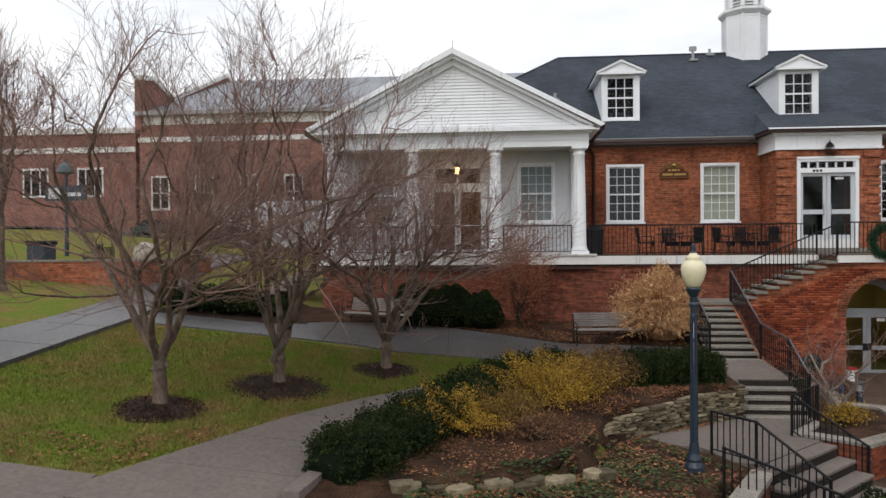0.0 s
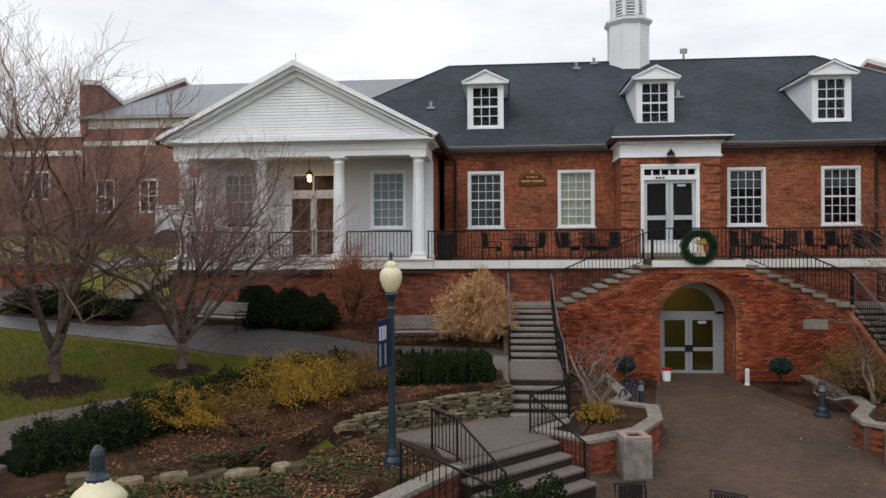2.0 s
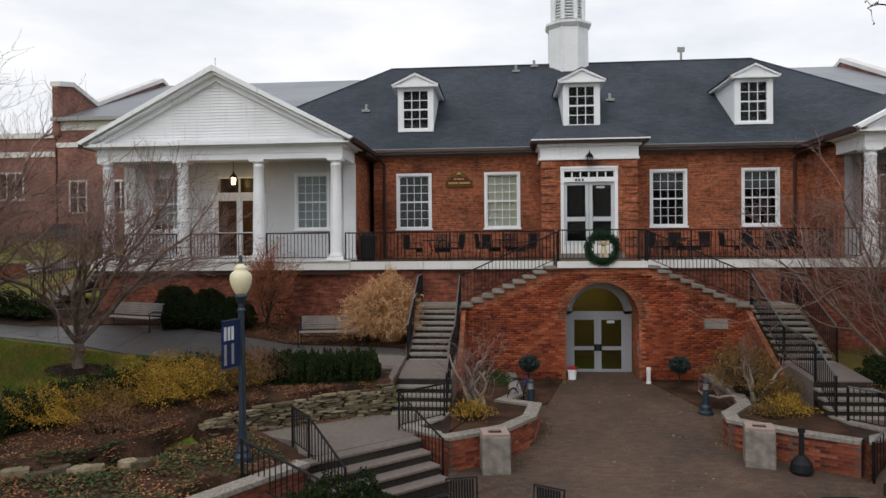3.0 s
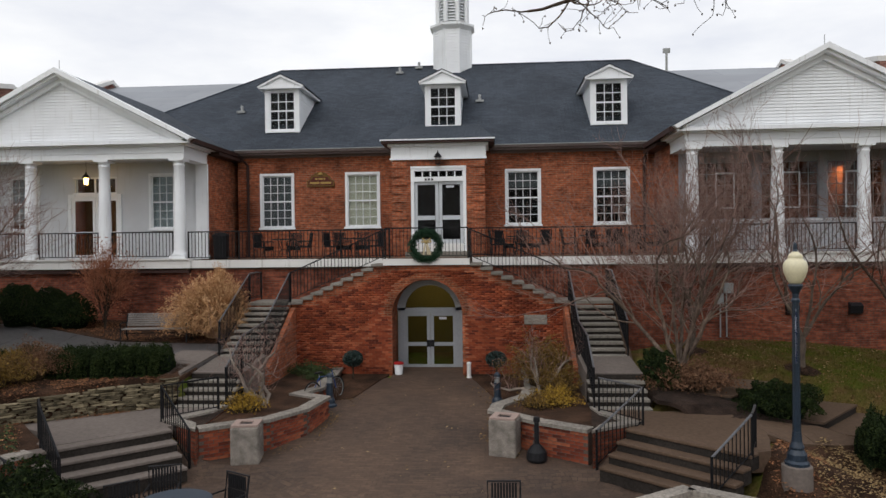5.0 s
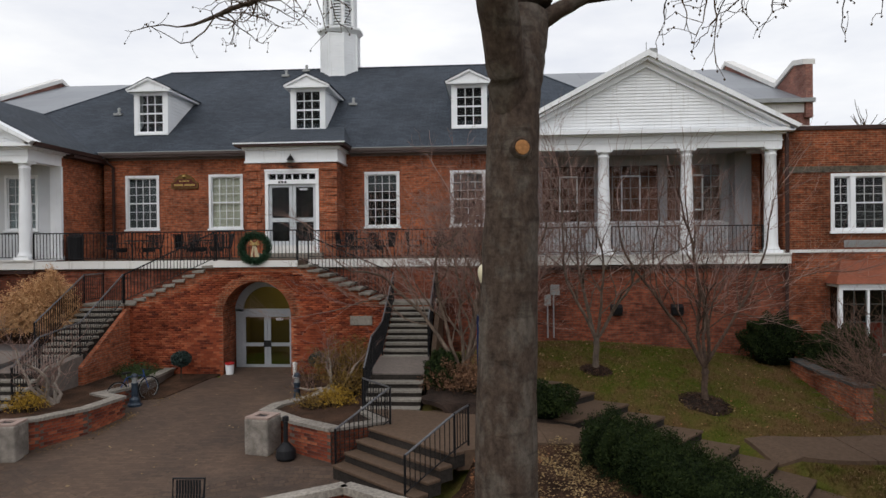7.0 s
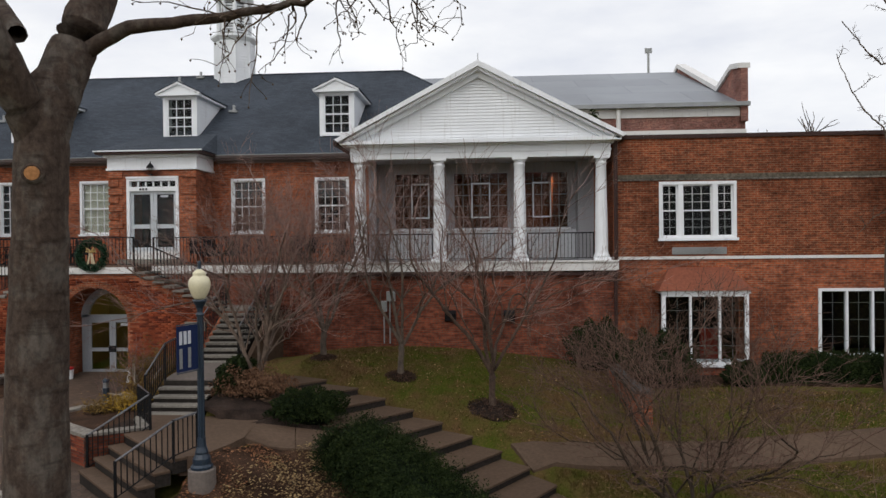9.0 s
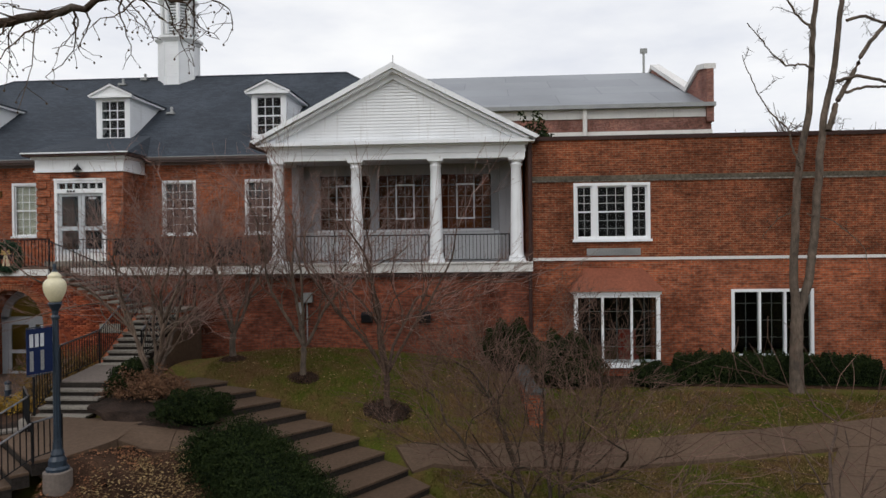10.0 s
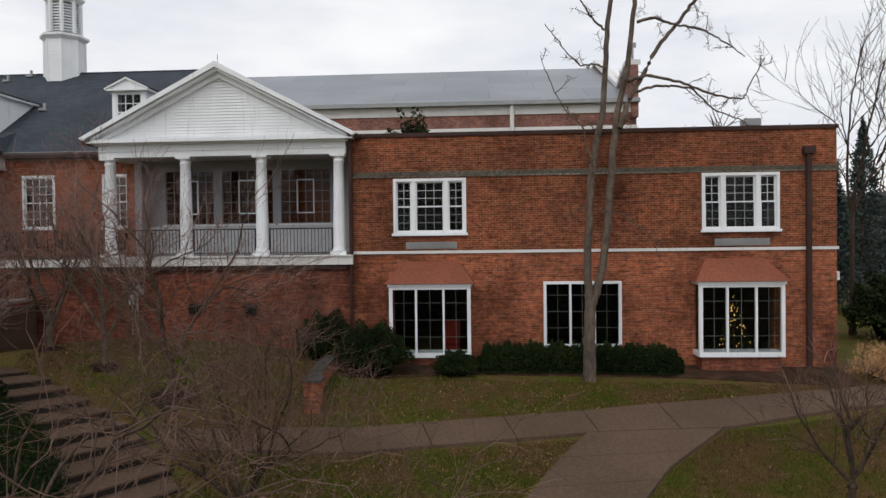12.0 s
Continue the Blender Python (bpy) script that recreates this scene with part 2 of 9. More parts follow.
GLOBE = plain("cream_globe", (0.72, 0.66, 0.46), 0.35, vary=0.06, spec=0.5)
BROWN_METAL = plain("brown_gutter", (0.055, 0.03, 0.026), 0.5, vary=0.25)
GUTTER = plain("mauve_grey_gutter", (0.2, 0.165, 0.16), 0.5, vary=0.2)
# grey for the sky's reflection in the panes, painted on a sheet
SKY_GREY = plain("grey_sky_reflection", (0.13, 0.14, 0.15), 0.8, vary=0.2)
COPPER = plain("copper_brown_roof", (0.25, 0.085, 0.05), 0.55, 0.1, vary=0.2, scale=3)
WOOD = plain("weathered_slat", (0.26, 0.235, 0.22), 0.8, vary=0.35, scale=8, bump=0.5)
GREYMETAL = plain("grey_metal", (0.32, 0.33, 0.33), 0.5, 0.4, vary=0.15)
DOOR_PAINT = plain("pale_grey_door_paint", (0.55, 0.58, 0.61), 0.45, vary=0.1)
ALUMINIUM = plain("grey_door_frame", (0.33, 0.35, 0.375), 0.45, 0.3, vary=0.1)
# near-black so that rooms read as unlit: shade put into the colour
DARK = plain("unlit_interior", (0.02, 0.018, 0.017), 0.9)
BLIND = plain("pale_blind", (0.85, 0.8, 0.64), 0.8, vary=0.1)
CURTAIN = plain("grey_blind", (0.55, 0.6, 0.63), 0.8, vary=0.1)
MULCH = plain("bark_mulch", (0.04, 0.026, 0.02), 0.95, vary=0.7, scale=14, bump=1.0)
MULCH_LEAFY = plain("leafy_mulch", (0.07, 0.037, 0.022), 0.95, vary=0.7, scale=9, bump=1.0)
GOLD = plain("gilt_sign", (0.17, 0.095, 0.03), 0.5, 0.3, vary=0.3)
SIGN_DARK = plain("dark_sign_panel", (0.1, 0.028, 0.02), 0.6)
PLASTIC_BLACK = plain("black_plastic", (0.015, 0.015, 0.017), 0.5)
NAVY = plain("navy_banner", (0.012, 0.022, 0.075), 0.7)
LETTER = plain("pale_lettering", (0.6, 0.62, 0.66), 0.7)

k = Look("roof_shingle", 0.9, spec=0.2)
rows = k.node("TexBrick", Vector=k.co.outputs["UV"], Color1=(0.04, 0.049, 0.063, 1), Color2=(0.056, 0.066, 0.082, 1), Mortar=(0.021, 0.025, 0.032, 1),
              Scale=1.0, Mortar_Size=0.008, Mortar_Smooth=0.4, Bias=0.0, Brick_Width=0.32, Row_Height=0.14)
k.colour(k.mix(1.0, k.mix(1.0, rows.outputs["Color"], k.ramp(k.noise(0.35, 5.0), (0.35, (0.78, 0.78, 0.78)), (0.65, (1.12, 1.12, 1.12))), "MULTIPLY"),
               k.ramp(k.noise(18.0, 3.0), (0.3, (0.75, 0.75, 0.75)), (0.7, (1.25, 1.25, 1.25))), "MULTIPLY"))
k.bump(rows.outputs["Fac"], 0.5, -0.012)
SHINGLE = k.m

k = Look("grey_metal_roof", 0.5, 0.2)
seam = k.node("TexBrick", Vector=k.co.outputs["UV"], Color1=(0.2, 0.215, 0.24, 1), Color2=(0.24, 0.255, 0.28, 1), Mortar=(0.15, 0.16, 0.18, 1),
              Scale=1.0, Mortar_Size=0.05, Mortar_Smooth=0.2, Bias=0.0, Brick_Width=9.0, Row_Height=5.0)
k.colour(k.mix(1.0, seam.outputs["Color"], k.ramp(k.noise(0.12, 4.0), (0.3, (0.82, 0.82, 0.82)), (0.7, (1.1, 1.1, 1.1))), "MULTIPLY"))
METAL_ROOF = k.m

k = Look("window_glass", 0.03)
k.t.nodes.remove(k.b)
clear = k.node("BsdfTransparent", Color=(0.8, 0.83, 0.83, 1))
shine = k.node("BsdfGlossy", Roughness=0.04, Color=(0.9, 0.9, 0.9, 1))
facing = k.node("LayerWeight", Blend=0.1).outputs["Facing"]
both = k.node("MixShader", Fac=k.node("MapRange", Value=facing, To_Min=0.006, To_Max=0.5).outputs[0])
k.t.links.new(clear.outputs[0], both.inputs[1])
k.t.links.new(shine.outputs[0], both.inputs[2])
k.t.links.new(both.outputs[0], k.t.nodes["Material Output"].inputs["Surface"])
GLASS = k.m

def turf(name, fine_of, bumpy):
    """Winter grass: green patches in tan, browner on the slope before the annex."""
    k = Look(name, 0.95, spec=0.05)
    where = k.node("NewGeometry").outputs["Position"]
    fine = fine_of(k)
    green = k.ramp(fine, (0.2, (0.06, 0.098, 0.012)), (0.5, (0.126, 0.172, 0.026)), (0.8, (0.215, 0.24, 0.05)))
    tan = k.ramp(fine, (0.2, (0.115, 0.08, 0.028)), (0.5, (0.21, 0.145, 0.055)), (0.8, (0.32, 0.23, 0.1)))
    rust = k.ramp(fine, (0.2, (0.06, 0.035, 0.016)), (0.5, (0.115, 0.07, 0.03)), (0.8, (0.19, 0.125, 0.06)))
    patch = k.mix(0.5, k.noise(0.35, 5.0, where), k.noise(1.5, 5.0, where))
    west = k.mix(k.ramp(patch, (0.41, (0, 0, 0)), (0.6, (1, 1, 1))), green, tan)
    slope = k.mix(k.ramp(patch, (0.41, (0, 0, 0)), (0.58, (1, 1, 1))), k.mix(1.0, green, (0.55, 0.48, 0.46), "MULTIPLY"), rust)
    east = k.node("MapRange", Value=k.node("SeparateXYZ", Vector=where).outputs["X"], From_Min=0.0, From_Max=9.0).outputs[0]
    k.colour(k.mix(east, west, slope))
    if bumpy:
        k.bump(k.noise(70.0, 4.0, where), 0.9, 0.03)
    return k.m


LAWN = turf("lawn", lambda k: k.noise(16.0, 5.0, k.node("NewGeometry").outputs["Position"], 0.7), True)


def bark(name, dark, light, scale=9.0):
    k = Look(name, 0.95, spec=0.2)
    g = k.noise(1.0, 6.0, k.space("Object", (scale, scale, scale * 0.35)), 0.7)
    b = k.noise(1.7, 4.0)
    k.colour(k.mix(1.0, k.ramp(g, (0.3, dark), (0.7, light)), k.ramp(b, (0.35, (0.7, 0.72, 0.7)), (0.65, (1.15, 1.12, 1.05))), "MULTIPLY"))
    k.bump(g, 0.9, 0.02)
    return k.m


BARK_PALE = bark("smooth_pale_bark", (0.06, 0.042, 0.034), (0.22, 0.165, 0.135))
BARK_WHITE = bark("pale_grey_bark", (0.16, 0.135, 0.12), (0.4, 0.34, 0.3))
BARK_BROWN = bark("rough_brown_bark", (0.022, 0.016, 0.012), (0.085, 0.062, 0.046), 14)
k = Look("thick_trunk_bark", 0.95, spec=0.15)
flakes = k.noise(1.0, 8.0, k.space("Object", (13, 13, 9)), 0.7)
lichen = k.ramp(k.noise(1.0, 6.0, k.space("Object", (3.2, 3.2, 2.2)), 0.65), (0.48, (0, 0, 0)), (0.62, (1, 1, 1)))
creases = k.ramp(k.noise(1.0, 4.0, k.space("Object", (2.2, 2.2, 11))), (0.3, (0.62, 0.6, 0.58)), (0.45, (1, 1, 1)))
tint = k.mix(lichen, k.ramp(flakes, (0.3, (0.03, 0.021, 0.017)), (0.7, (0.1, 0.072, 0.056))), k.ramp(flakes, (0.3, (0.062, 0.052, 0.045)), (0.7, (0.145, 0.122, 0.102))))
k.colour(k.mix(1.0, tint, creases, "MULTIPLY"))
k.bump(flakes, 1.0, 0.03)
BARK_TRUNK = k.m
BARK_GREY = bark("grey_bark", (0.06, 0.047, 0.04), (0.18, 0.14, 0.115))
BARK_DULL = bark("dull_brown_bark", (0.04, 0.026, 0.02), (0.13, 0.088, 0.07), 20)
TWIG = leafy("reddish_twigs", ((0.0, (0.13, 0.078, 0.066)), (0.5, (0.23, 0.14, 0.118)), (1.0, (0.36, 0.24, 0.205))), 0.9, 0.2)
TWIG_RUST = leafy("rust_brown_twigs", ((0.0, (0.06, 0.036, 0.028)), (0.6, (0.12, 0.072, 0.054)), (1.0, (0.22, 0.135, 0.105))), 0.9, 0.2)
TWIG_BROWN = leafy("brown_twigs", ((0.0, (0.04, 0.026, 0.018)), (1.0, (0.11, 0.075, 0.05))), 0.9, 0.2)
YEW = leafy("dark_evergreen_leaves", ((0.0, (0.004, 0.009, 0.004)), (0.6, (0.011, 0.021, 0.007)), (1.0, (0.04, 0.056, 0.014))), 0.8, 0.1)
HOLLY = leafy("grey_green_leaves", ((0.0, (0.012, 0.024, 0.022)), (1.0, (0.035, 0.06, 0.052))), 0.5, 0.3)
GOLDLEAF = leafy("yellow_green_leaves", ((0.0, (0.1, 0.055, 0.012)), (0.5, (0.28, 0.165, 0.02)), (1.0, (0.5, 0.31, 0.04))), 0.7, 0.2)
OLIVELEAF = leafy("olive_autumn_leaves", ((0.0, (0.07, 0.035, 0.015)), (0.5, (0.14, 0.08, 0.02)), (1.0, (0.27, 0.17, 0.035))), 0.7, 0.2)
RUSTLEAF = leafy("rust_brown_leaves", ((0.0, (0.07, 0.035, 0.02)), (0.6, (0.15, 0.075, 0.04)), (1.0, (0.24, 0.13, 0.075))), 0.8, 0.2)
STRAW = leafy("straw_blades", ((0.0, (0.26, 0.12, 0.05)), (0.6, (0.46, 0.25, 0.11)), (1.0, (0.64, 0.4, 0.21))), 0.8, 0.2)
PALELEAF = leafy("pale_dead_leaves", ((0.0, (0.16, 0.1, 0.045)), (0.6, (0.32, 0.22, 0.1)), (1.0, (0.45, 0.33, 0.17))), 0.8, 0.2)
LITTER = leafy("fallen_leaves", ((0.0, (0.05, 0.022, 0.013)), (0.45, (0.16, 0.06, 0.026)), (0.8, (0.27, 0.105, 0.042)), (1.0, (0.42, 0.22, 0.11))), 0.8, 0.2)
BROWNLEAF = leafy("brown_dead_leaves", ((0.0, (0.09, 0.05, 0.025)), (0.6, (0.2, 0.125, 0.06)), (1.0, (0.36, 0.25, 0.12))), 0.85, 0.1)
GREENLEAF = leafy("low_green_leaves", ((0.0, (0.018, 0.035, 0.012)), (1.0, (0.06, 0.085, 0.025))), 0.7, 0.2)
GRASS = turf("grass_blades", lambda k: k.node("MapRange", Value=k.node("NewGeometry").outputs["Random Per Island"], To_Min=0.32, To_Max=0.8).outputs[0], False)
GARLAND = leafy("garland_needles", ((0.0, (0.006, 0.03, 0.013)), (1.0, (0.02, 0.07, 0.03))), 0.6, 0.3)


# ---- ground: one sheet with the sunken plaza, the raised lawns and the slope ----
WALL_X = (-13.4, -12.2, -11.0, -10.3, -9.9, -9.4, -8.6, -7.2, -5.9)
WALL_Y = (-17.1, -17.0, -16.4, -15.9, -15.0, -13.6, -12.7, -11.6, -10.9)


def ease(a, b, x):
    t = np.clip((x - a) / (b - a), 0, 1)
    return t * t * (3 - 2 * t)


def z_plaza(x, y):
    return np.maximum(0.15 + 0.072 * (y + 5.5), -0.95)


def z_left(x, y):
    far = np.minimum(y, 0.0)
    up = 1.25 + 0.075 * (far + 10.8) - 0.1 * np.minimum(x + 14.2, 0) - 0.02 * np.maximum(x + 14.2, 0) + 0.05 * np.maximum(far + 7, 0)
    up = np.clip(up, -1.0, 6.0)
    low = 0.34 + 0.06 * np.clip(-8 - x, 0, 6) - 2.3 * ease(-19.4, -21.6, y) * ease(-13.8, -12.2, x)
    edge = np.interp(x, WALL_X, WALL_Y)
    s = ease(0.12, -0.2, y - edge) * ease(-14.2, -13.2, x)
    return up * (1 - s) + low * s


def z_right(x, y):
    z = (0.82 - 0.12 * np.clip(x - 10.5, -3, 8) - 0.02 * np.maximum(x - 18.5, 0) + 0.24 * np.minimum(y + 8.44, 0)
         + 0.11 * np.clip(y + 8.44, 0, 6))
    u, v = np.clip(x, 6.5, 18) - 12, np.clip(y, -12, -4.4) + 8
    bank = (0.629 - 0.125 * u + 0.213 * v - 0.0049 * u ** 2 + 0.0105 * u * v - 0.0174 * v ** 2
            + 0.0012 * u ** 3 - 0.003 * u ** 2 * v + 0.0016 * u * v ** 2 - 0.0027 * v ** 3)
    w = (1 - ease(15.5, 18.0, x)) * (1 - ease(-11.8, -13.5, y))
    z = z * (1 - w) + bank * w
    # level ground round the lower landing
    lid = 0.27 + 1.5 * np.maximum(x - 7.6, 0) + 2.0 * np.maximum(y + 11.6, 0)
    z = np.minimum(z, lid)
    bank2 = 0.31 - 0.38 * np.maximum(x - 7.6, 0) - 0.5 * np.maximum(-14.4 - y, 0) - 3 * np.maximum(7.2 - x, 0)
    return np.clip(np.where(y < -11.5, np.maximum(z, bank2), z), -2.0, 3.0)


# right-hand corners of the broad garden steps, with their heights
STEP_ENDS = ((7.45, -8.05, 0.9), (8.5, -8.6, 0.78), (9.5, -9.1, 0.65), (10.32, -9.5, 0.46), (11.12, -9.9, 0.25), (11.92, -10.35, 0.04),
             (12.7, -10.83, -0.18), (13.41, -11.32, -0.4), (14.06, -11.9, -0.6), (14.6, -12.55, -0.78), (15.1, -13.3, -0.96))


def step_side(i):
    """The way in which the front edge of a garden step runs."""
    a = math.radians(222 + 1.6 * i)
    return np.array([math.cos(a), math.sin(a)])


def under_steps(x, y, z):
    """Lowers the lawn where the garden steps are let into it."""
    mid = [(np.array(p[:2]) + step_side(i) * 1.2, p[2]) for i, p in enumerate(STEP_ENDS)]
    for (a, za), (b, zb) in zip(mid, mid[1:]):
        d = b - a
        t = np.clip(((x - a[0]) * d[0] + (y - a[1]) * d[1]) / d.dot(d), 0, 1)
        far = np.hypot(x - a[0] - t * d[0], y - a[1] - t * d[1])
        lid = za + (zb - za) * t - 0.2 + np.maximum(far - 1.35, 0) * 0.9
        z = np.minimum(z, lid)
    return z


def under_plaza_steps(x, y, z):
    """Lowers the ground below the skewed steps on both sides of the plaza."""
    for s in (-1, 1):
        u = (x - s * 4.9) * s * 0.727 - (y + 12.75) * 0.687
        v = -(x - s * 4.9) * s * 0.687 - (y + 12.75) * 0.727
        lid = 0.3 - 0.68 * np.maximum(v + 0.15, 0) + 2 * np.maximum(u - 2.95, 0) + 2 * np.maximum(-u - 0.4, 0) + 9 * np.maximum(-0.3 - v, 0)
        z = np.minimum(z, np.maximum(lid, -0.62))
    return z


def ground_z(x, y):
    x, y = np.asarray(x, dtype=float), np.asarray(y, dtype=float)
    half = np.where(y > -11.0, 5.72, 4.5) + 1.25 * np.clip(-13.3 - y, 0, 3)
    p = 1 - ease(half - 0.1, half + 0.3, np.abs(x))
    side = np.where(x < 0, z_left(x, y), under_steps(x, y, z_right(x, y)))
    near = ease(-19, -23, y)
    z = under_plaza_steps(x, y, side * (1 - p) + z_plaza(x, y) * p)
    return z * (1 - near) + np.minimum(z, -1.2) * near


def at(x, y, up=0.0):
    return float(ground_z(x, y)) + up


def spaced(lo, hi, dense, step):
    far = [lo - d for d in (3000, 1200, 500, 200, 90, 45, 22, 11, 5, 2)]
    far2 = [hi + d for d in (2, 5, 11, 22, 45, 90, 200, 500, 1200, 3000)]
    return np.array(far + list(np.arange(lo, hi + 1e-6, step)) + far2)


gx, gy = spaced(-34, 42, 0, 0.3), spaced(-26, 6, 0, 0.25)
GX, GY = np.meshgrid(gx, gy, indexing="xy")
GZ = ground_z(GX, GY) - 0.02 - 0.07 * ((np.abs(GX) < 8.4) & (GY < -12.0) & (GY > -20.4) & (ground_z(GX, GY) < 0.3))
rim_y = np.interp(GX, (-13.5, -12.4, -11.6, -10.6, -9.4, -6.0), (-14.9, -13.0, -11.9, -10.85, -9.75, -9.75))
GZ -= 0.16 * ((GX > -13.5) & (GX < -6.2) & (GY > -19.3) & (GY < rim_y - 0.5))
foot = (np.abs(GX) > 4.2) & (np.abs(GX) < 7.0) & (GY < -10.85) & (GY > -13.2)
GZ = np.where(foot, np.minimum(GZ, 0.15), GZ)
gi = np.arange(len(gx) * len(gy)).reshape(len(gy), len(gx))
quads = np.stack([gi[:-1, :-1], gi[:-1, 1:], gi[1:, 1:], gi[1:, :-1]], -1).reshape(-1, 4)
ground = mesh_from("ground", np.stack([GX, GY, GZ], -1).reshape(-1, 3), quads, LAWN, smooth=True)
structure(ground, "patchy green and tan winter lawn, sloping", "lawn")


def along(pts, n):
    """n + 1 evenly spaced points of an open line."""
    p = np.array(pts, dtype=float)
    d = np.r_[0, np.cumsum(np.hypot(*np.diff(p, axis=0).T))]
    s = np.linspace(0, d[-1], n + 1)
    return np.stack([np.interp(s, d, p[:, 0]), np.interp(s, d, p[:, 1])], -1)


def sheet(bm, A, B, across, up, thick):
    """A draped strip between two lines, with skirts."""
    grid = []
    for a, b in zip(A, B):
        row = []
        for t in np.linspace(0, 1, across + 1):
            x, y = a * (1 - t) + b * t
            row.append(bm.verts.new((x, y, at(x, y, up))))
        grid.append(row)
    top = []
    for r, s in zip(grid, grid[1:]):
        for i in range(across):
            top.append(bm.faces.new((r[i], r[i + 1], s[i + 1], s[i])))
    bmesh.ops.recalc_face_normals(bm, faces=top)
    if top[0].normal.z < 0:
        bmesh.ops.reverse_faces(bm, faces=top)
    ring = [e for e in bm.edges if e.is_boundary]
    ext = bmesh.ops.extrude_edge_only(bm, edges=ring)
    for v in ext["geom"]:
        if isinstance(v, bmesh.types.BMVert):
            v.co.z -= thick
    return bm


def slab_path(name, label, A, B, slabs, material, up=0.035, across=6, fine=4, gap=0.012):
    """A path of cast slabs laid over the ground, each slab a piece of its own."""
    path = structure(new(name), label, "path")
    PA, PB = along(A, slabs * fine), along(B, slabs * fine)
    for i in range(slabs):
        a, b = PA[i * fine:i * fine + fine + 1].copy(), PB[i * fine:i * fine + fine + 1].copy()
        for q in (a, b):
            q[0] += (q[1] - q[0]) * gap * 2
            q[-1] += (q[-2] - q[-1]) * gap * 2
        part("slab", sheet(bmesh.new(), a, b, across, up, 0.12), material, path)
    return path


def bed(name, label, A, B, n, material, up=0.03, across=10, category="flower bed"):
    bm = sheet(bmesh.new(), along(A, n), along(B, n), across, up, 0.1)
    return structure(part(name, bm, material), label, category)


CHIP = leafy("bark_chips", ((0.0, (0.015, 0.01, 0.008)), (0.7, (0.06, 0.036, 0.027)), (1.0, (0.14, 0.08, 0.055))), 0.95, 0.1)


def mulch_ring(x, y, r):
    bm = bmesh.new()
    rings = []
    for k, (f, h) in enumerate(((1.0, -0.03), (0.85, 0.03), (0.55, 0.08), (0.15, 0.13))):
        ring = []
        for i in range(28):
            a = 2 * math.pi * i / 28
            rr = r * f * (1 + 0.3 * noise.noise(Vector((x + 2 * math.cos(a), y + 2 * math.sin(a), 0))))
            px, py = x + rr * math.cos(a), y + rr * 0.92 * math.sin(a)
            ring.append(bm.verts.new((px, py, at(px, py, h))))
        rings.append(ring)
    for a, b in zip(rings, rings[1:]):
        for i in range(28):
            bm.faces.new((a[i], a[(i + 1) % 28], b[(i + 1) % 28], b[i]))
    bm.faces.new(rings[-1])
    ring_ob = structure(part("mulch_ring", bm, MULCH, smooth=True), "dark bark mulch ring round a tree", "mulch")
    rng = np.random.default_rng(int(abs(x * 100)))
    n = 900
    a, q = rng.uniform(0, 2 * np.pi, n), r * 1.08 * np.sqrt(rng.random(n))
    c = np.stack([x + q * np.cos(a), y + 0.92 * q * np.sin(a), np.zeros(n)], -1)
    c[:, 2] = ground_z(c[:, 0], c[:, 1]) + 0.14 * (1 - np.clip(q / r, 0, 1)) + 0.02
    d, e = rng.normal(0, 1, (n, 3)) * [1, 1, 0.4], rng.normal(0, 1, (n, 3)) * [1, 1, 0.4]
    d *= 0.05 / np.linalg.norm(d, axis=1)[:, None]
    e *= 0.02 / np.linalg.norm(e, axis=1)[:, None]
    chips = mesh_from("bark_chip", np.stack([c - d, c + e, c + d, c - e], 1).reshape(-1, 3), np.arange(4 * n).reshape(n, 4), CHIP, ring_ob)
    tagged(chips, kind="stuff")
    return ring_ob


slab_path("path_front", "grey concrete path of cast slabs beside the hedge",
          [(-17.6, -18.6), (-16.2, -15.9), (-15.5, -14.6), (-14.3, -12.9), (-13.2, -11.9), (-11.9, -10.9), (-10.8, -9.9)],
          [(-14.4, -18.6), (-14.4, -16.8), (-13.6, -15.0), (-12.6, -13.2), (-11.8, -12.0), (-10.8, -10.9), (-9.6, -9.7)], 7, CONCRETE)
slab_path("path_stair", "tan concrete strip beside the foot of the stair", [(-7.1, -8.2), (-6.9, -10.35)], [(-5.99, -8.2), (-5.99, -10.98)], 2, CONCRETE, 0.06)
slab_path("path_cross", "grey concrete path of cast slabs crossing the lawn", [(-34, -17.6), (-17.3, -17.85)], [(-34, -20.4), (-17.3, -20.4)], 10, CONCRETE, 0.03)
slab_path("path_corner", "grey concrete path where two paths meet", [(-17.28, -18.62), (-14.4, -18.62)], [(-17.28, -20.4), (-14.4, -20.4)], 2, CONCRETE, 0.03)
slab_path("path_bench", "damp dark paved path along the terrace wall",
          [(-21.9, -8.4), (-17.9, -8.35), (-15.7, -8.35), (-12.8, -8.95), (-11.3, -9.3), (-9.4, -9.9), (-5.98, -10.95)],
          [(-21.9, -7.0), (-18.4, -6.95), (-16.6, -5.9), (-13.85, -5.0), (-12.2, -6.0), (-9.6, -6.5), (-5.95, -6.7)], 9, PATH_DAMP, 0.03)
slab_path("path_left", "broad damp concrete path leading up the slope",
          [(-22.0, -18.5), (-22.0, -13.6), (-22.0, -8.0), (-22.7, -3.3), (-24.0, 3.0), (-26, 12)],
          [(-24.4, -18.5), (-24.2, -13.6), (-23.85, -9.0), (-23.9, -5.4), (-25.6, 2.2), (-28, 11)], 14, PATH_DAMP, 0.1)
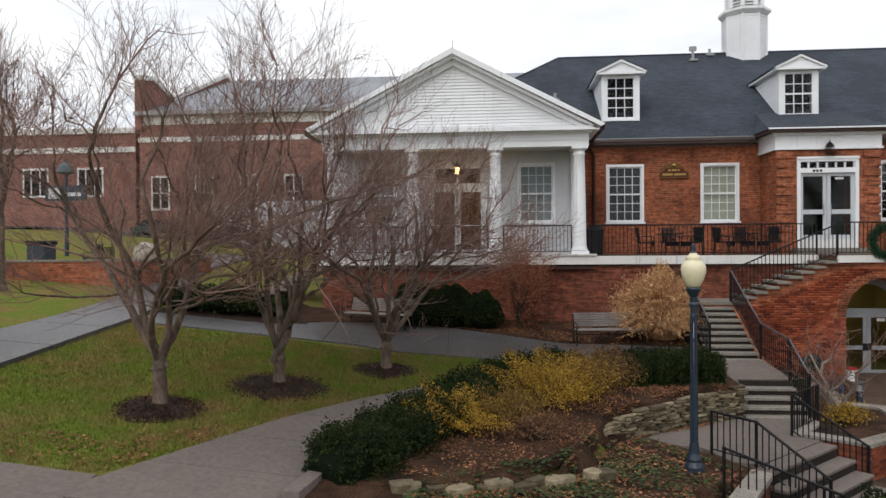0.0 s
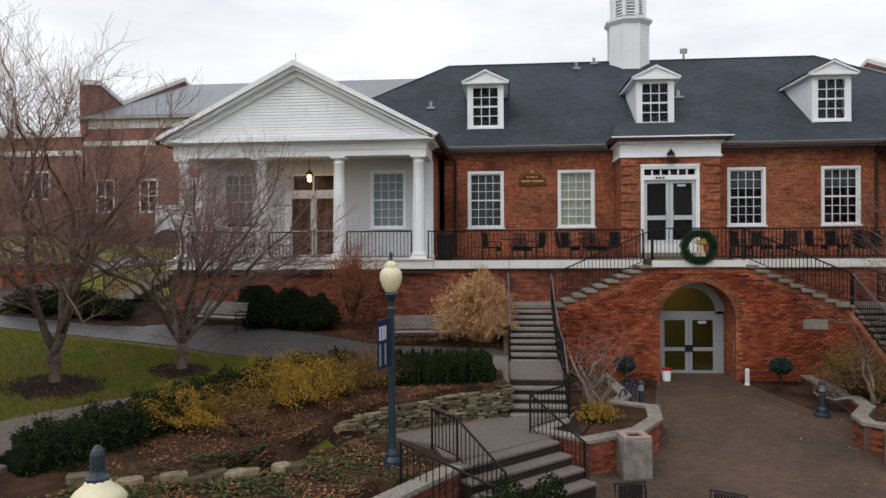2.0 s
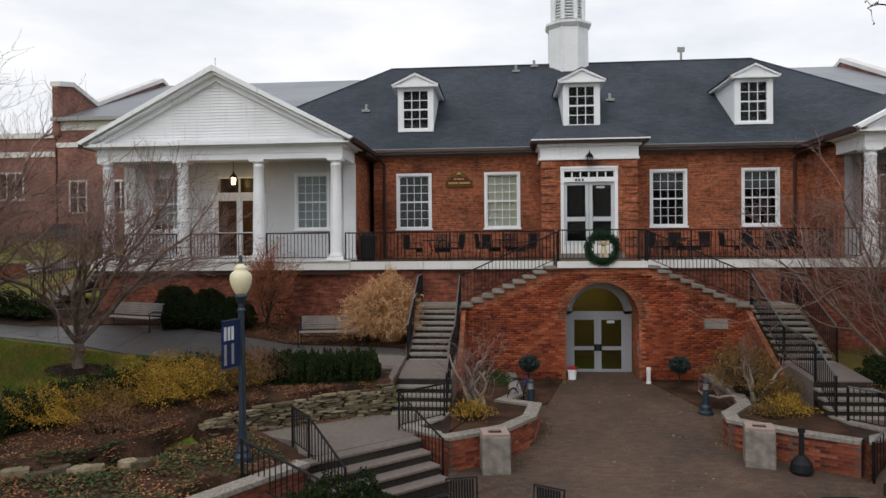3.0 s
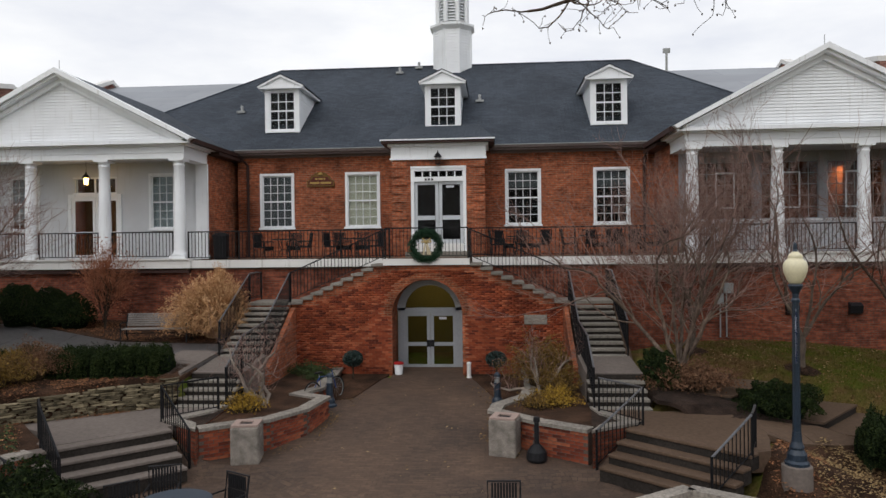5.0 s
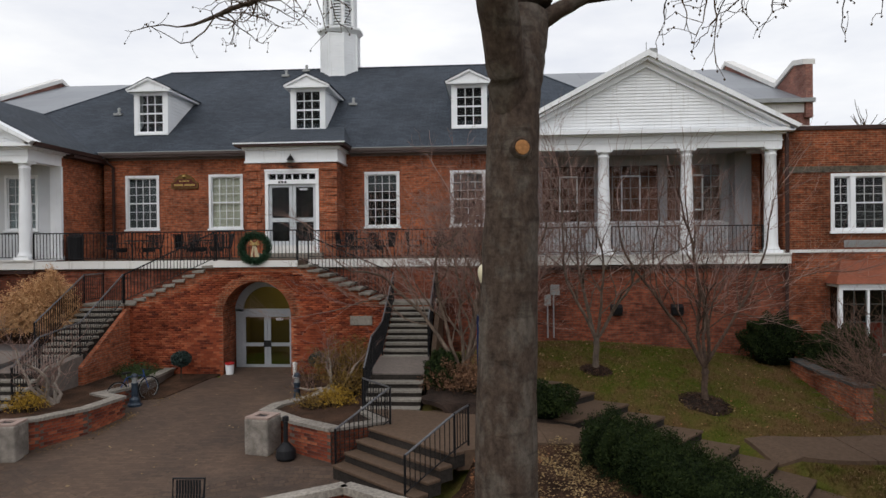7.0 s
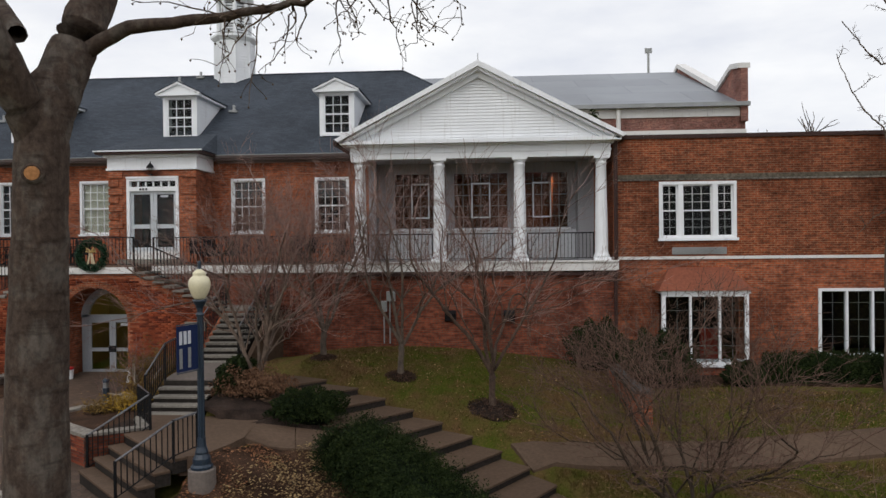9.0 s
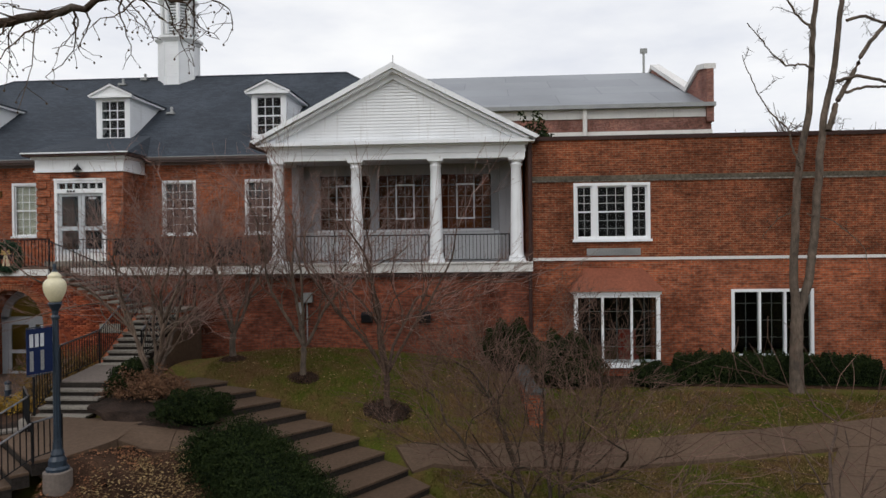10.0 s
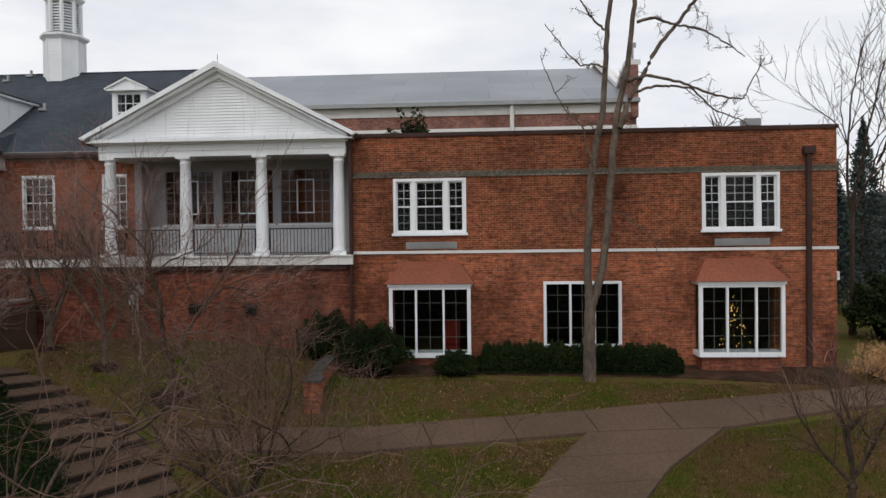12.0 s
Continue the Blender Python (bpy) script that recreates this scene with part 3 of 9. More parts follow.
slab_path("path_lawn", "grey concrete path across the sloping lawn",
          [(13.6, -11.0), (16.4, -10.57), (20.8, -9.65), (24.9, -8.84), (28.5, -7.9), (32.1, -6.8), (36, -5.6), (44, -3)],
          [(14.1, -11.75), (15.4, -11.85), (16.4, -11.75), (21.4, -10.74), (24.9, -10.0), (28.4, -9.6), (31.6, -8.5), (36, -7.2), (44, -5)], 14, CONCRETE_DARK, 0.075, 14)
slab_path("path_branch", "grey concrete path branching down the slope",
          [(24.6, -10.06), (23.6, -11.6), (22.6, -13.4), (21.0, -16.5)], [(28.2, -9.66), (26.3, -11.6), (25.0, -13.6), (23.6, -16.5)], 5, CONCRETE_DARK, 0.078, 14)

# plaza paving
bm = sheet(bmesh.new(), along([(-4.6, -20.5), (-4.6, -6.0)], 44), along([(4.6, -20.5), (4.6, -6.0)], 44), 20, 0.03, 0.1)
plaza = structure(part("pavement_plaza", bm, PAVER), "brown-grey brick paving of the sunken plaza", "pavement")
bm = sheet(bmesh.new(), along([(-1.25, -6.02), (-1.25, -4.6)], 3), along([(1.1, -6.02), (1.1, -4.6)], 3), 3, 0.031, 0.1)
structure(part("pavement_doorway", bm, PAVER), "brown-grey brick paving in the arched doorway", "pavement")
for s in (-1, 1):
    bm = sheet(bmesh.new(), along([(s * 4.6, -20.5), (s * 4.6, -13.0)], 12), along([(s * 8.5, -20.5), (s * 4.8, -13.0)], 12), 5, 0.028, 0.1)
    structure(part("pavement_side", bm, PAVER), "brown-grey brick paving beside the plaza steps", "pavement")


# ---- the main building: facade, porticos, roofs ----
DECK = 3.92
library = thing("library_building", "long red brick building with two white columned porticos", "building")


def sash_window(parent, x0, x1, z0, z1, y, cols, rows, backing=None, trim=0.1, group=""):
    """A white double-hung window set into a wall whose face lies at y."""
    bm = boxes((x0, x0 + trim, y - 0.04, y + 0.14, z0, z1), (x1 - trim, x1, y - 0.04, y + 0.14, z0, z1),
               (x0 + trim, x1 - trim, y - 0.04, y + 0.14, z1 - trim, z1), (x0 + trim, x1 - trim, y - 0.03, y + 0.14, z0, z0 + trim * 0.7))
    win = part("window", bm, WHITE, parent, "white multi-pane sash window")
    part("sill", boxes((x0 - 0.04, x1 + 0.04, y - 0.1, y - 0.042, z0 - 0.02, z0 + 0.05)), WHITE, win)
    a, b, c, d = x0 + trim, x1 - trim, z0 + trim * 0.7, z1 - trim
    mid = (c + d) / 2
    w = 0.022
    bars = [(a, b, y + 0.02, y + 0.075, mid - 0.03, mid + 0.03), (a, a + 0.04, y + 0.03, y + 0.08, c, mid - 0.03), (b - 0.04, b, y + 0.03, y + 0.08, c, mid - 0.03),
            (a, a + 0.04, y + 0.03, y + 0.08, mid + 0.03, d), (b - 0.04, b, y + 0.03, y + 0.08, mid + 0.03, d),
            (a + 0.04, b - 0.04, y + 0.03, y + 0.08, c, c + 0.06), (a + 0.04, b - 0.04, y + 0.03, y + 0.08, d - 0.045, d)]
    xs = [a + 0.04 + (b - a - 0.08) * i / cols for i in range(cols + 1)]
    half = rows // 2
    zs = [c + 0.06 + (mid - 0.03 - c - 0.06) * i / half for i in range(half + 1)] + [mid + 0.03 + (d - 0.045 - mid - 0.03) * i / (rows - half) for i in range(rows - half + 1)]
    for i in range(1, cols):
        bars.append((xs[i] - w / 2, xs[i] + w / 2, y + 0.035, y + 0.072, c + 0.06, mid - 0.03))
        bars.append((xs[i] - w / 2, xs[i] + w / 2, y + 0.035, y + 0.072, mid + 0.03, d - 0.045))
    for z in zs[1:half] + zs[half + 2:-1]:
        bars.append((a + 0.04, b - 0.04, y + 0.037, y + 0.07, z - w / 2, z + w / 2))
    part("sash", boxes(*bars), WHITE, win)
    spans = list(zip(zs[:half], zs[1:half + 1])) + list(zip(zs[half + 1:-1], zs[half + 2:]))
    first = None
    for lo, hi in spans:
        for i in range(cols):
            place = ((xs[i] + xs[i + 1]) / 2, y + 0.055, (lo + hi) / 2)
            if first is None:
                hw, hh = (xs[1] - xs[0]) / 2, (hi - lo) / 2
                first = part("pane", boxes((-hw, hw, -0.003, 0.003, -hh, hh)), GLASS, win)
                first.location = place
            else:
                again(first, "pane", place, win)
    if backing:
        mat, drop = backing
        part("blind", boxes((a, b, y + 0.16, y + 0.175, c + (d - c) * drop, d)), mat, win, "window blind, or grey sheet for reflected sky")
    return win


# front wall with its openings
HOLES = [(c - 0.715, c + 0.715, 5.09, 7.36) for c in (-6.76, -3.22, 3.25, 6.73)]
part("wall", panel(bmesh.new(), -8.4, -1.74, 3.6, 8.06, 0.0, 0.32, HOLES[:2]), BRICK, library)
part("wall", panel(bmesh.new(), 1.74, 8.4, 3.6, 8.06, 0.0, 0.32, HOLES[2:]), BRICK, library)
for i, h in enumerate(HOLES):
    # second window has a blind; the others' grey sheets imitate reflected sky
    sash_window(library, *h, 0.0, 4, 6, ((BLIND, 0.02) if i == 1 else (SKY_GREY, 0.02 if i == 0 else 0.7)))
    bm = bmesh.new()
    for j in range(17):
        x = h[0] + (h[1] - h[0]) * (j + 0.5) / 17
        lean = (j - 8) * 0.012
        prism(bm, [(x - 0.036, h[3] + 0.005), (x + 0.036, h[3] + 0.005), (x + 0.036 + lean, h[3] + 0.27), (x - 0.036 + lean, h[3] + 0.27)], -0.012, 0.1)
    tagged(part("flat_arch", bm, BRICK, library), kind="stuff")

# projecting entrance bay
bm = panel(bmesh.new(), -1.74, 1.74, 3.6, 7.6, -1.63, -1.33, [(-1.05, 1.05, 3.6, 7.33)])
bay_front = part("entrance_bay", bm, BRICK, library)
part("bay_side", boxes((-1.74, -1.44, -1.329, 0.3, 3.6, 7.6)), BRICK, bay_front)
part("bay_side", boxes((1.44, 1.74, -1.329, 0.3, 3.6, 7.6)), BRICK, bay_front)
for s in (-1, 1):
    for j in range(11):
        z = 4.05 + j * 0.325
        a, b = (s * 1.765, s * (1.36 if j % 2 else 1.2))
        part("quoin", boxes((min(a, b), max(a, b), -1.68, -1.6, z, z + 0.25)), BRICK, bay_front)
bm = boxes((-1.84, 1.84, -1.73, 0.0, 7.6, 7.68), (-1.8, 1.8, -1.69, 0.0, 7.68, 8.1), (-1.9, 1.9, -1.8, 0.0, 8.1, 8.2))
part("frieze", bm, WHITE, library, "white painted frieze")
bm = boxes((-2.12, 2.12, -2.02, -0.3, 8.2, 8.29))
part("bay_eave", bm, BROWN_METAL, library, "dark brown gutter")
bm = bmesh.new()
v = [bm.verts.new(q) for q in ((-2.14, -2.04, 8.31), (2.14, -2.04, 8.31), (2.14, -0.45, 8.325), (-2.14, -0.45, 8.325), (-1.5, 1.16, 9.4), (1.5, 1.16, 9.4))]
for q in ((0, 1, 5, 4), (1, 2, 5), (3, 0, 4), (3, 2, 1, 0), (2, 3, 4, 5)):
    bm.faces.new([v[i] for i in q])
part("bay_roof", bm, SHINGLE, library)
part("drip_edge", boxes((-2.16, 2.16, -2.07, -2.04, 8.29, 8.34)), WHITE, library)

# double door with transom
door = part("door", panel(bmesh.new(), -1.05, 1.05, DECK, 7.33, -1.66, -1.45, [(-0.93, 0.93, DECK, 6.78), (-0.93, 0.93, 6.95, 7.18)]), WHITE, library, "grey and white double entrance door with transom lights")
part("lintel", boxes((-1.06, 1.06, -1.69, -1.662, 7.27, 7.35)), WHITE, door)
bm = bmesh.new()
for i in range(7):
    x = -0.93 + 1.86 * i / 6
    box(bm, max(-0.93, x - 0.025), min(0.93, x + 0.025), -1.59, -1.5, 6.97, 7.16)
tagged(part("transom_bar", bm, WHITE, door), kind="stuff")
first = part("pane", boxes((-0.13, 0.13, -0.004, 0.004, -0.095, 0.095)), GLASS, door)
first.location = (-0.93 + 0.155, -1.53, 7.065)
for i in range(1, 6):
    again(first, "pane", (-0.93 + 0.155 + 0.31 * i, -1.53, 7.065), door)
for s in (-1, 1):
    a, b = sorted((s * 0.01, s * 0.93))
    leaf = boxes((a, a + 0.12, -1.56, -1.51, 4.42, 6.78), (b - 0.12, b, -1.56, -1.51, 4.42, 6.78), (a + 0.12, b - 0.12, -1.56, -1.51, 4.42, 4.58),
                 (a + 0.12, b - 0.12, -1.56, -1.51, 6.66, 6.78), (a + 0.12, b - 0.12, -1.56, -1.51, 5.32, 5.48))
    part("door_leaf", leaf, DOOR_PAINT, door)
    part("glass", boxes((a + 0.12, b - 0.12, -1.54, -1.53, 4.58, 5.32), (a + 0.12, b - 0.12, -1.54, -1.53, 5.48, 6.66)), GLASS, door)
    part("handle", tube(bmesh.new(), [(s * 0.13, -1.56, 5.25), (s * 0.13, -1.62, 5.27), (s * 0.13, -1.62, 5.65), (s * 0.13, -1.56, 5.67)], 0.014), GREYMETAL, door)
part("sticker", boxes((0.28, 0.58, -1.546, -1.542, 6.54, 6.62)), LETTER, door, "small pale notice")
part("threshold", boxes((-0.93, 0.93, -1.62, -1.45, DECK, 4.42)), WHITE_WORN, door)
part("door_step", bevelled(boxes((-1.25, 1.25, -2.05, -1.71, DECK, 4.12)), 0.01), STONE, door, "low stone step")
part("number_bar", boxes((-0.52, -0.44, -1.668, -1.661, 6.81, 6.89), (-0.4, -0.32, -1.668, -1.661, 6.81, 6.89), (-0.28, -0.2, -1.668, -1.661, 6.81, 6.89)), IRON, door)

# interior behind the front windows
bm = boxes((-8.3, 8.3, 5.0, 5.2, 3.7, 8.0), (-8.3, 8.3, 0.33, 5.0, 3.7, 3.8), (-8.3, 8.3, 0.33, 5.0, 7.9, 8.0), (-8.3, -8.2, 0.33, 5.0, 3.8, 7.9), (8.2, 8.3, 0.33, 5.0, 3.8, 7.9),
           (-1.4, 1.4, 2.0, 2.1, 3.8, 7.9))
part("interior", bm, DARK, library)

# cornice and gutter of the main roof
for a, b in ((-8.4, -1.95), (1.95, 8.4)):
    part("cornice", prism(bmesh.new(), [(0.3, 8.13), (-0.42, 8.13), (-0.42, 8.08), (-0.05, 8.08), (-0.05, 8.0), (-0.002, 8.0), (-0.002, 8.07), (0.3, 8.07)], a, b, "x"), GUTTER, library, "brown-grey cornice")
    part("gutter", prism(bmesh.new(), [(-0.42, 8.13), (-0.54, 8.16), (-0.58, 8.25), (-0.42, 8.26)], a + 0.08, b - 0.1, "x"), GUTTER, library)
    part("drip_edge", boxes((a + 0.08, b - 0.1, -0.6, -0.57, 8.25, 8.28)), GREYMETAL, library)

# hip roof
RIDGE = 13.35
ev = [(-16.25, -0.5, 8.27), (16.25, -0.5, 8.27), (16.25, 14.7, 8.27), (-16.25, 14.7, 8.27), (-8.75, 7.1, RIDGE), (8.85, 7.1, RIDGE)]
bm = bmesh.new()
v = [bm.verts.new(p) for p in ev]
for q in ((0, 1, 5, 4), (1, 2, 5), (2, 3, 4, 5), (3, 0, 4), (3, 2, 1, 0)):
    bm.faces.new([v[i] for i in q])
part("main_roof", bm, SHINGLE, library, "dark blue-grey shingle hip roof")
bm = tube(bmesh.new(), [(-8.75, 7.1, RIDGE), (8.85, 7.1, RIDGE)], 0.06)
for s, x in ((-1, -8.75), (1, 8.85)):
    tube(bm, [(x, 7.1, RIDGE), (s * 16.25, -0.5, 8.27)], 0.05)
part("ridge_cap", bm, SHINGLE, library)
part("body", boxes((-16.0, 16.0, 0.4, 14.2, 8.0, 8.26), (-16.0, 16.0, 13.9, 14.2, 3.0, 8.0), (-16.0, -15.7, 0.4, 13.9, 3.0, 8.0), (15.7, 16.0, 0.4, 13.9, 3.0, 8.0)), BRICK, library)

# roof vents
for x, z in ((-9.2, 10.45), (-2.5, 12.9), (1.5, 10.75), (-1.6, 13.25)):
    y = -0.5 + (z - 8.27) / (RIDGE - 8.27) * 7.6
    bm = lathe(bmesh.new(), [(0.1, z - 0.1), (0.07, z + 0.1), (0.055, z + 0.2), (0.075, z + 0.2), (0.06, z + 0.3)], (x, y), 10)
    prism(bm, [(x - 0.18, y - 0.2), (x + 0.18, y - 0.2), (x + 0.18, y + 0.15), (x - 0.18, y + 0.15)], z - 0.06, z + 0.04, "z")
    part("roof_vent", bm, GREYMETAL, library)


def dormer(cx):
    y0, z0 = 0.84, 9.15
    half, top, apex = 0.74, 11.02, 11.58
    slope = (RIDGE - 8.27) / 7.6
    yb = y0 + (top - z0) / slope
    frame = part("dormer", boxes((cx - half, cx + half, y0 + 0.15, y0 + 0.2, z0 - 0.1, z0 + 0.02)), WHITE, library, "white clapboard roof dormer")
    # cheeks of lapped boards
    for s in (-1, 1):
        bm = bmesh.new()
        n = 13
        for i in range(n):
            a, b = z0 + (top - z0) * i / n, z0 + (top - z0) * (i + 1) / n
            ya, yb2 = y0 + (a - z0) / slope + 0.25, y0 + (b - z0) / slope + 0.25
            x = cx + s * half
            o = [bm.verts.new(p) for p in ((x, y0, a), (x, ya, a), (x - s * 0.016, yb2, b), (x - s * 0.016, y0, b))]
            bm.faces.new(o if s > 0 else o[::-1])
            u = [bm.verts.new(p) for p in ((x, y0, a), (x, ya, a), (x - s * 0.016, ya, a), (x - s * 0.016, y0, a))]
            bm.faces.new(u)
        part("cheek", bm, WHITE, frame)
    part("front", panel(bmesh.new(), cx - half, cx + half, z0 - 0.05, top + 0.1, y0, y0 + 0.1, [(cx - 0.56, cx + 0.56, z0 + 0.12, top - 0.1)]), WHITE, frame)
    # near-black sheet in place of the unlit space behind the sash
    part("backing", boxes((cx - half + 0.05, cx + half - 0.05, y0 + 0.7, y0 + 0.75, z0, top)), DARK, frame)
    # gable
    bm = bmesh.new()
    prism(bm, [(cx - 0.86, top + 0.03), (cx + 0.86, top + 0.03), (cx, apex - 0.06)], y0 - 0.17, y0 + 0.1)
    part("gable", bm, WHITE, frame)
    part("gable_cornice", boxes((cx - 0.94, cx + 0.94, y0 - 0.22, y0 + 0.0, top - 0.03, top + 0.06)), WHITE, frame)
    for s in (-1, 1):
        a, b = sorted((cx + s * (half - 0.012), cx + s * 0.95))
        part("eave_board", boxes((a, b, y0 + 0.001, yb + 0.3, top - 0.04, top + 0.05)), WHITE, frame)
    rake = bmesh.new()
    roof = bmesh.new()
    yr = y0 + (apex - z0) / slope + 0.2
    for s in (-1, 1):
        prism(rake, [(cx, apex - 0.1), (cx, apex), (cx + s * 0.99, top + 0.09), (cx + s * 0.95, top + 0.01)], y0 - 0.25, y0 - 0.12)
        o = [roof.verts.new(p) for p in ((cx, y0 - 0.25, apex + 0.03), (cx + s * 1.0, y0 - 0.25, top + 0.1), (cx + s * 1.0, yb + 0.1, top + 0.1), (cx, yr, apex + 0.03))]
        u = [roof.verts.new(p) for p in ((cx, y0 - 0.25, apex - 0.02), (cx + s * 1.0, y0 - 0.25, top + 0.06), (cx + s * 1.0, yb + 0.1, top + 0.06), (cx, yr, apex - 0.02))]
        roof.faces.new(o)
        roof.faces.new(u)
        for i in range(4):
            roof.faces.new((o[i], o[(i + 1) % 4], u[(i + 1) % 4], u[i]))
    bmesh.ops.recalc_face_normals(roof, faces=roof.faces[:])
    part("rake", rake, WHITE, frame)
    part("dormer_roof", roof, SHINGLE, frame)
    return sash_window_in(frame, cx - 0.56, cx + 0.56, z0 + 0.12, top - 0.1, y0)


def sash_window_in(frame, x0, x1, z0, z1, y):
    """Dormer sash, three panes wide and four high, built as parts of the dormer."""
    cols, rows = 3, 4
    xs = [x0 + 0.06 + (x1 - x0 - 0.12) * i / cols for i in range(cols + 1)]
    zs = [z0 + 0.06 + (z1 - z0 - 0.12) * i / rows for i in range(rows + 1)]
    bars = [(x0, x0 + 0.06, y + 0.02, y + 0.08, z0, z1), (x1 - 0.06, x1, y + 0.02, y + 0.08, z0, z1), (x0 + 0.06, x1 - 0.06, y + 0.02, y + 0.08, z0, z0 + 0.06),
            (x0 + 0.06, x1 - 0.06, y + 0.02, y + 0.08, z1 - 0.06, z1)]
    for i in range(1, cols):
        bars.append((xs[i] - 0.015, xs[i] + 0.015, y + 0.035, y + 0.07, z0 + 0.06, z1 - 0.06))
    for j in range(1, rows):
        h = 0.032 if j == 2 else 0.015
        bars.append((x0 + 0.06, x1 - 0.06, y + 0.033, y + 0.073, zs[j] - h, zs[j] + h))
    part("sash", boxes(*bars), WHITE, frame)
    part("sill", boxes((x0 - 0.12, x1 + 0.12, y - 0.07, y - 0.002, z0 - 0.1, z0 - 0.02)), WHITE, frame)
    first = None
    for i in range(cols):
        for j in range(rows):
            place = ((xs[i] + xs[i + 1]) / 2, y + 0.055, (zs[j] + zs[j + 1]) / 2)
            if first is None:
                hw, hh = (xs[1] - xs[0]) / 2, (zs[1] - zs[0]) / 2
                first = part("pane", boxes((-hw, hw, -0.003, 0.003, -hh, hh)), GLASS, frame)
                first.location = place
            else:
                again(first, "pane", place, frame)


for cx in (-6.77, 0.02, 6.79):
    dormer(cx)

# octagonal cupola
CUX, CUY = 0.09, 7.2
CU_SIZE = 0.91


def octo(bm, r0, r1, z0, z1):
    """Eight-sided drum, a flat side to the front; r is the distance to a side."""
    rings = []
    for r, z in ((r0, z0), (r1, z1)):
        q = CU_SIZE * r / math.cos(math.pi / 8)
        rings.append([bm.verts.new((CUX + q * math.cos(math.pi / 8 + i * math.pi / 4), CUY + q * math.sin(math.pi / 8 + i * math.pi / 4), z)) for i in range(8)])
    for i in range(8):
        bm.faces.new((rings[0][i], rings[0][(i + 1) % 8], rings[1][(i + 1) % 8], rings[1][i]))
    bm.faces.new(rings[0][::-1])
    bm.faces.new(rings[1])
    return bm


cup = part("cupola", octo(bmesh.new(), 0.98, 0.98, 12.2, 15.0), WHITE, library, "white eight-sided louvred wooden cupola")
for j in range(19):
    z = 12.4 + 0.137 * j
    part("clapboard", octo(bmesh.new(), 1.012, 0.985, z, z + 0.136), WHITE, cup)
for i in range(8):
    a = math.pi / 8 + i * math.pi / 4
    q = CU_SIZE * 1.015 / math.cos(math.pi / 8)
    part("corner_board", lathe(bmesh.new(), [(0.045, 12.4), (0.045, 15.0)], (CUX + q * math.cos(a) * 0.985, CUY + q * math.sin(a) * 0.985), 6), WHITE, cup)
ledge_ob = part("ledge", octo(bmesh.new(), 1.03, 1.2, 15.0, 15.16), WHITE, cup)
part("ledge_top", octo(bmesh.new(), 1.2, 1.2, 15.161, 15.27), WHITE, ledge_ob)
part("ledge_slope", octo(bmesh.new(), 1.16, 0.82, 15.271, 15.42), GREYMETAL, ledge_ob)
stage = part("louvre_stage", octo(bmesh.new(), 0.6, 0.6, 15.4, 17.0), GREYMETAL, cup)
for i in range(8):
    a = math.pi / 8 + i * math.pi / 4
    q = CU_SIZE * 0.78 / math.cos(math.pi / 8)
    part("post", lathe(bmesh.new(), [(0.115, 15.4), (0.115, 17.0)], (CUX + q * math.cos(a), CUY + q * math.sin(a)), 6), WHITE, stage)
for j in range(10):
    z = 15.48 + 0.148 * j
    part("louvre", octo(bmesh.new(), 0.77, 0.66, z, z + 0.1), WHITE, stage)
part("cap_cornice", octo(bmesh.new(), 0.84, 1.02, 17.0, 17.2), WHITE, cup)
part("cap_fascia", octo(bmesh.new(), 1.02, 1.02, 17.201, 17.3), WHITE, cup)
part("cap", lathe(bmesh.new(), [(0.76, 17.3), (0.69, 17.6), (0.5, 18.0), (0.3, 18.3), (0.1, 18.6), (0.03, 19.4)], (CUX, CUY), 16), GREYMETAL, cup)


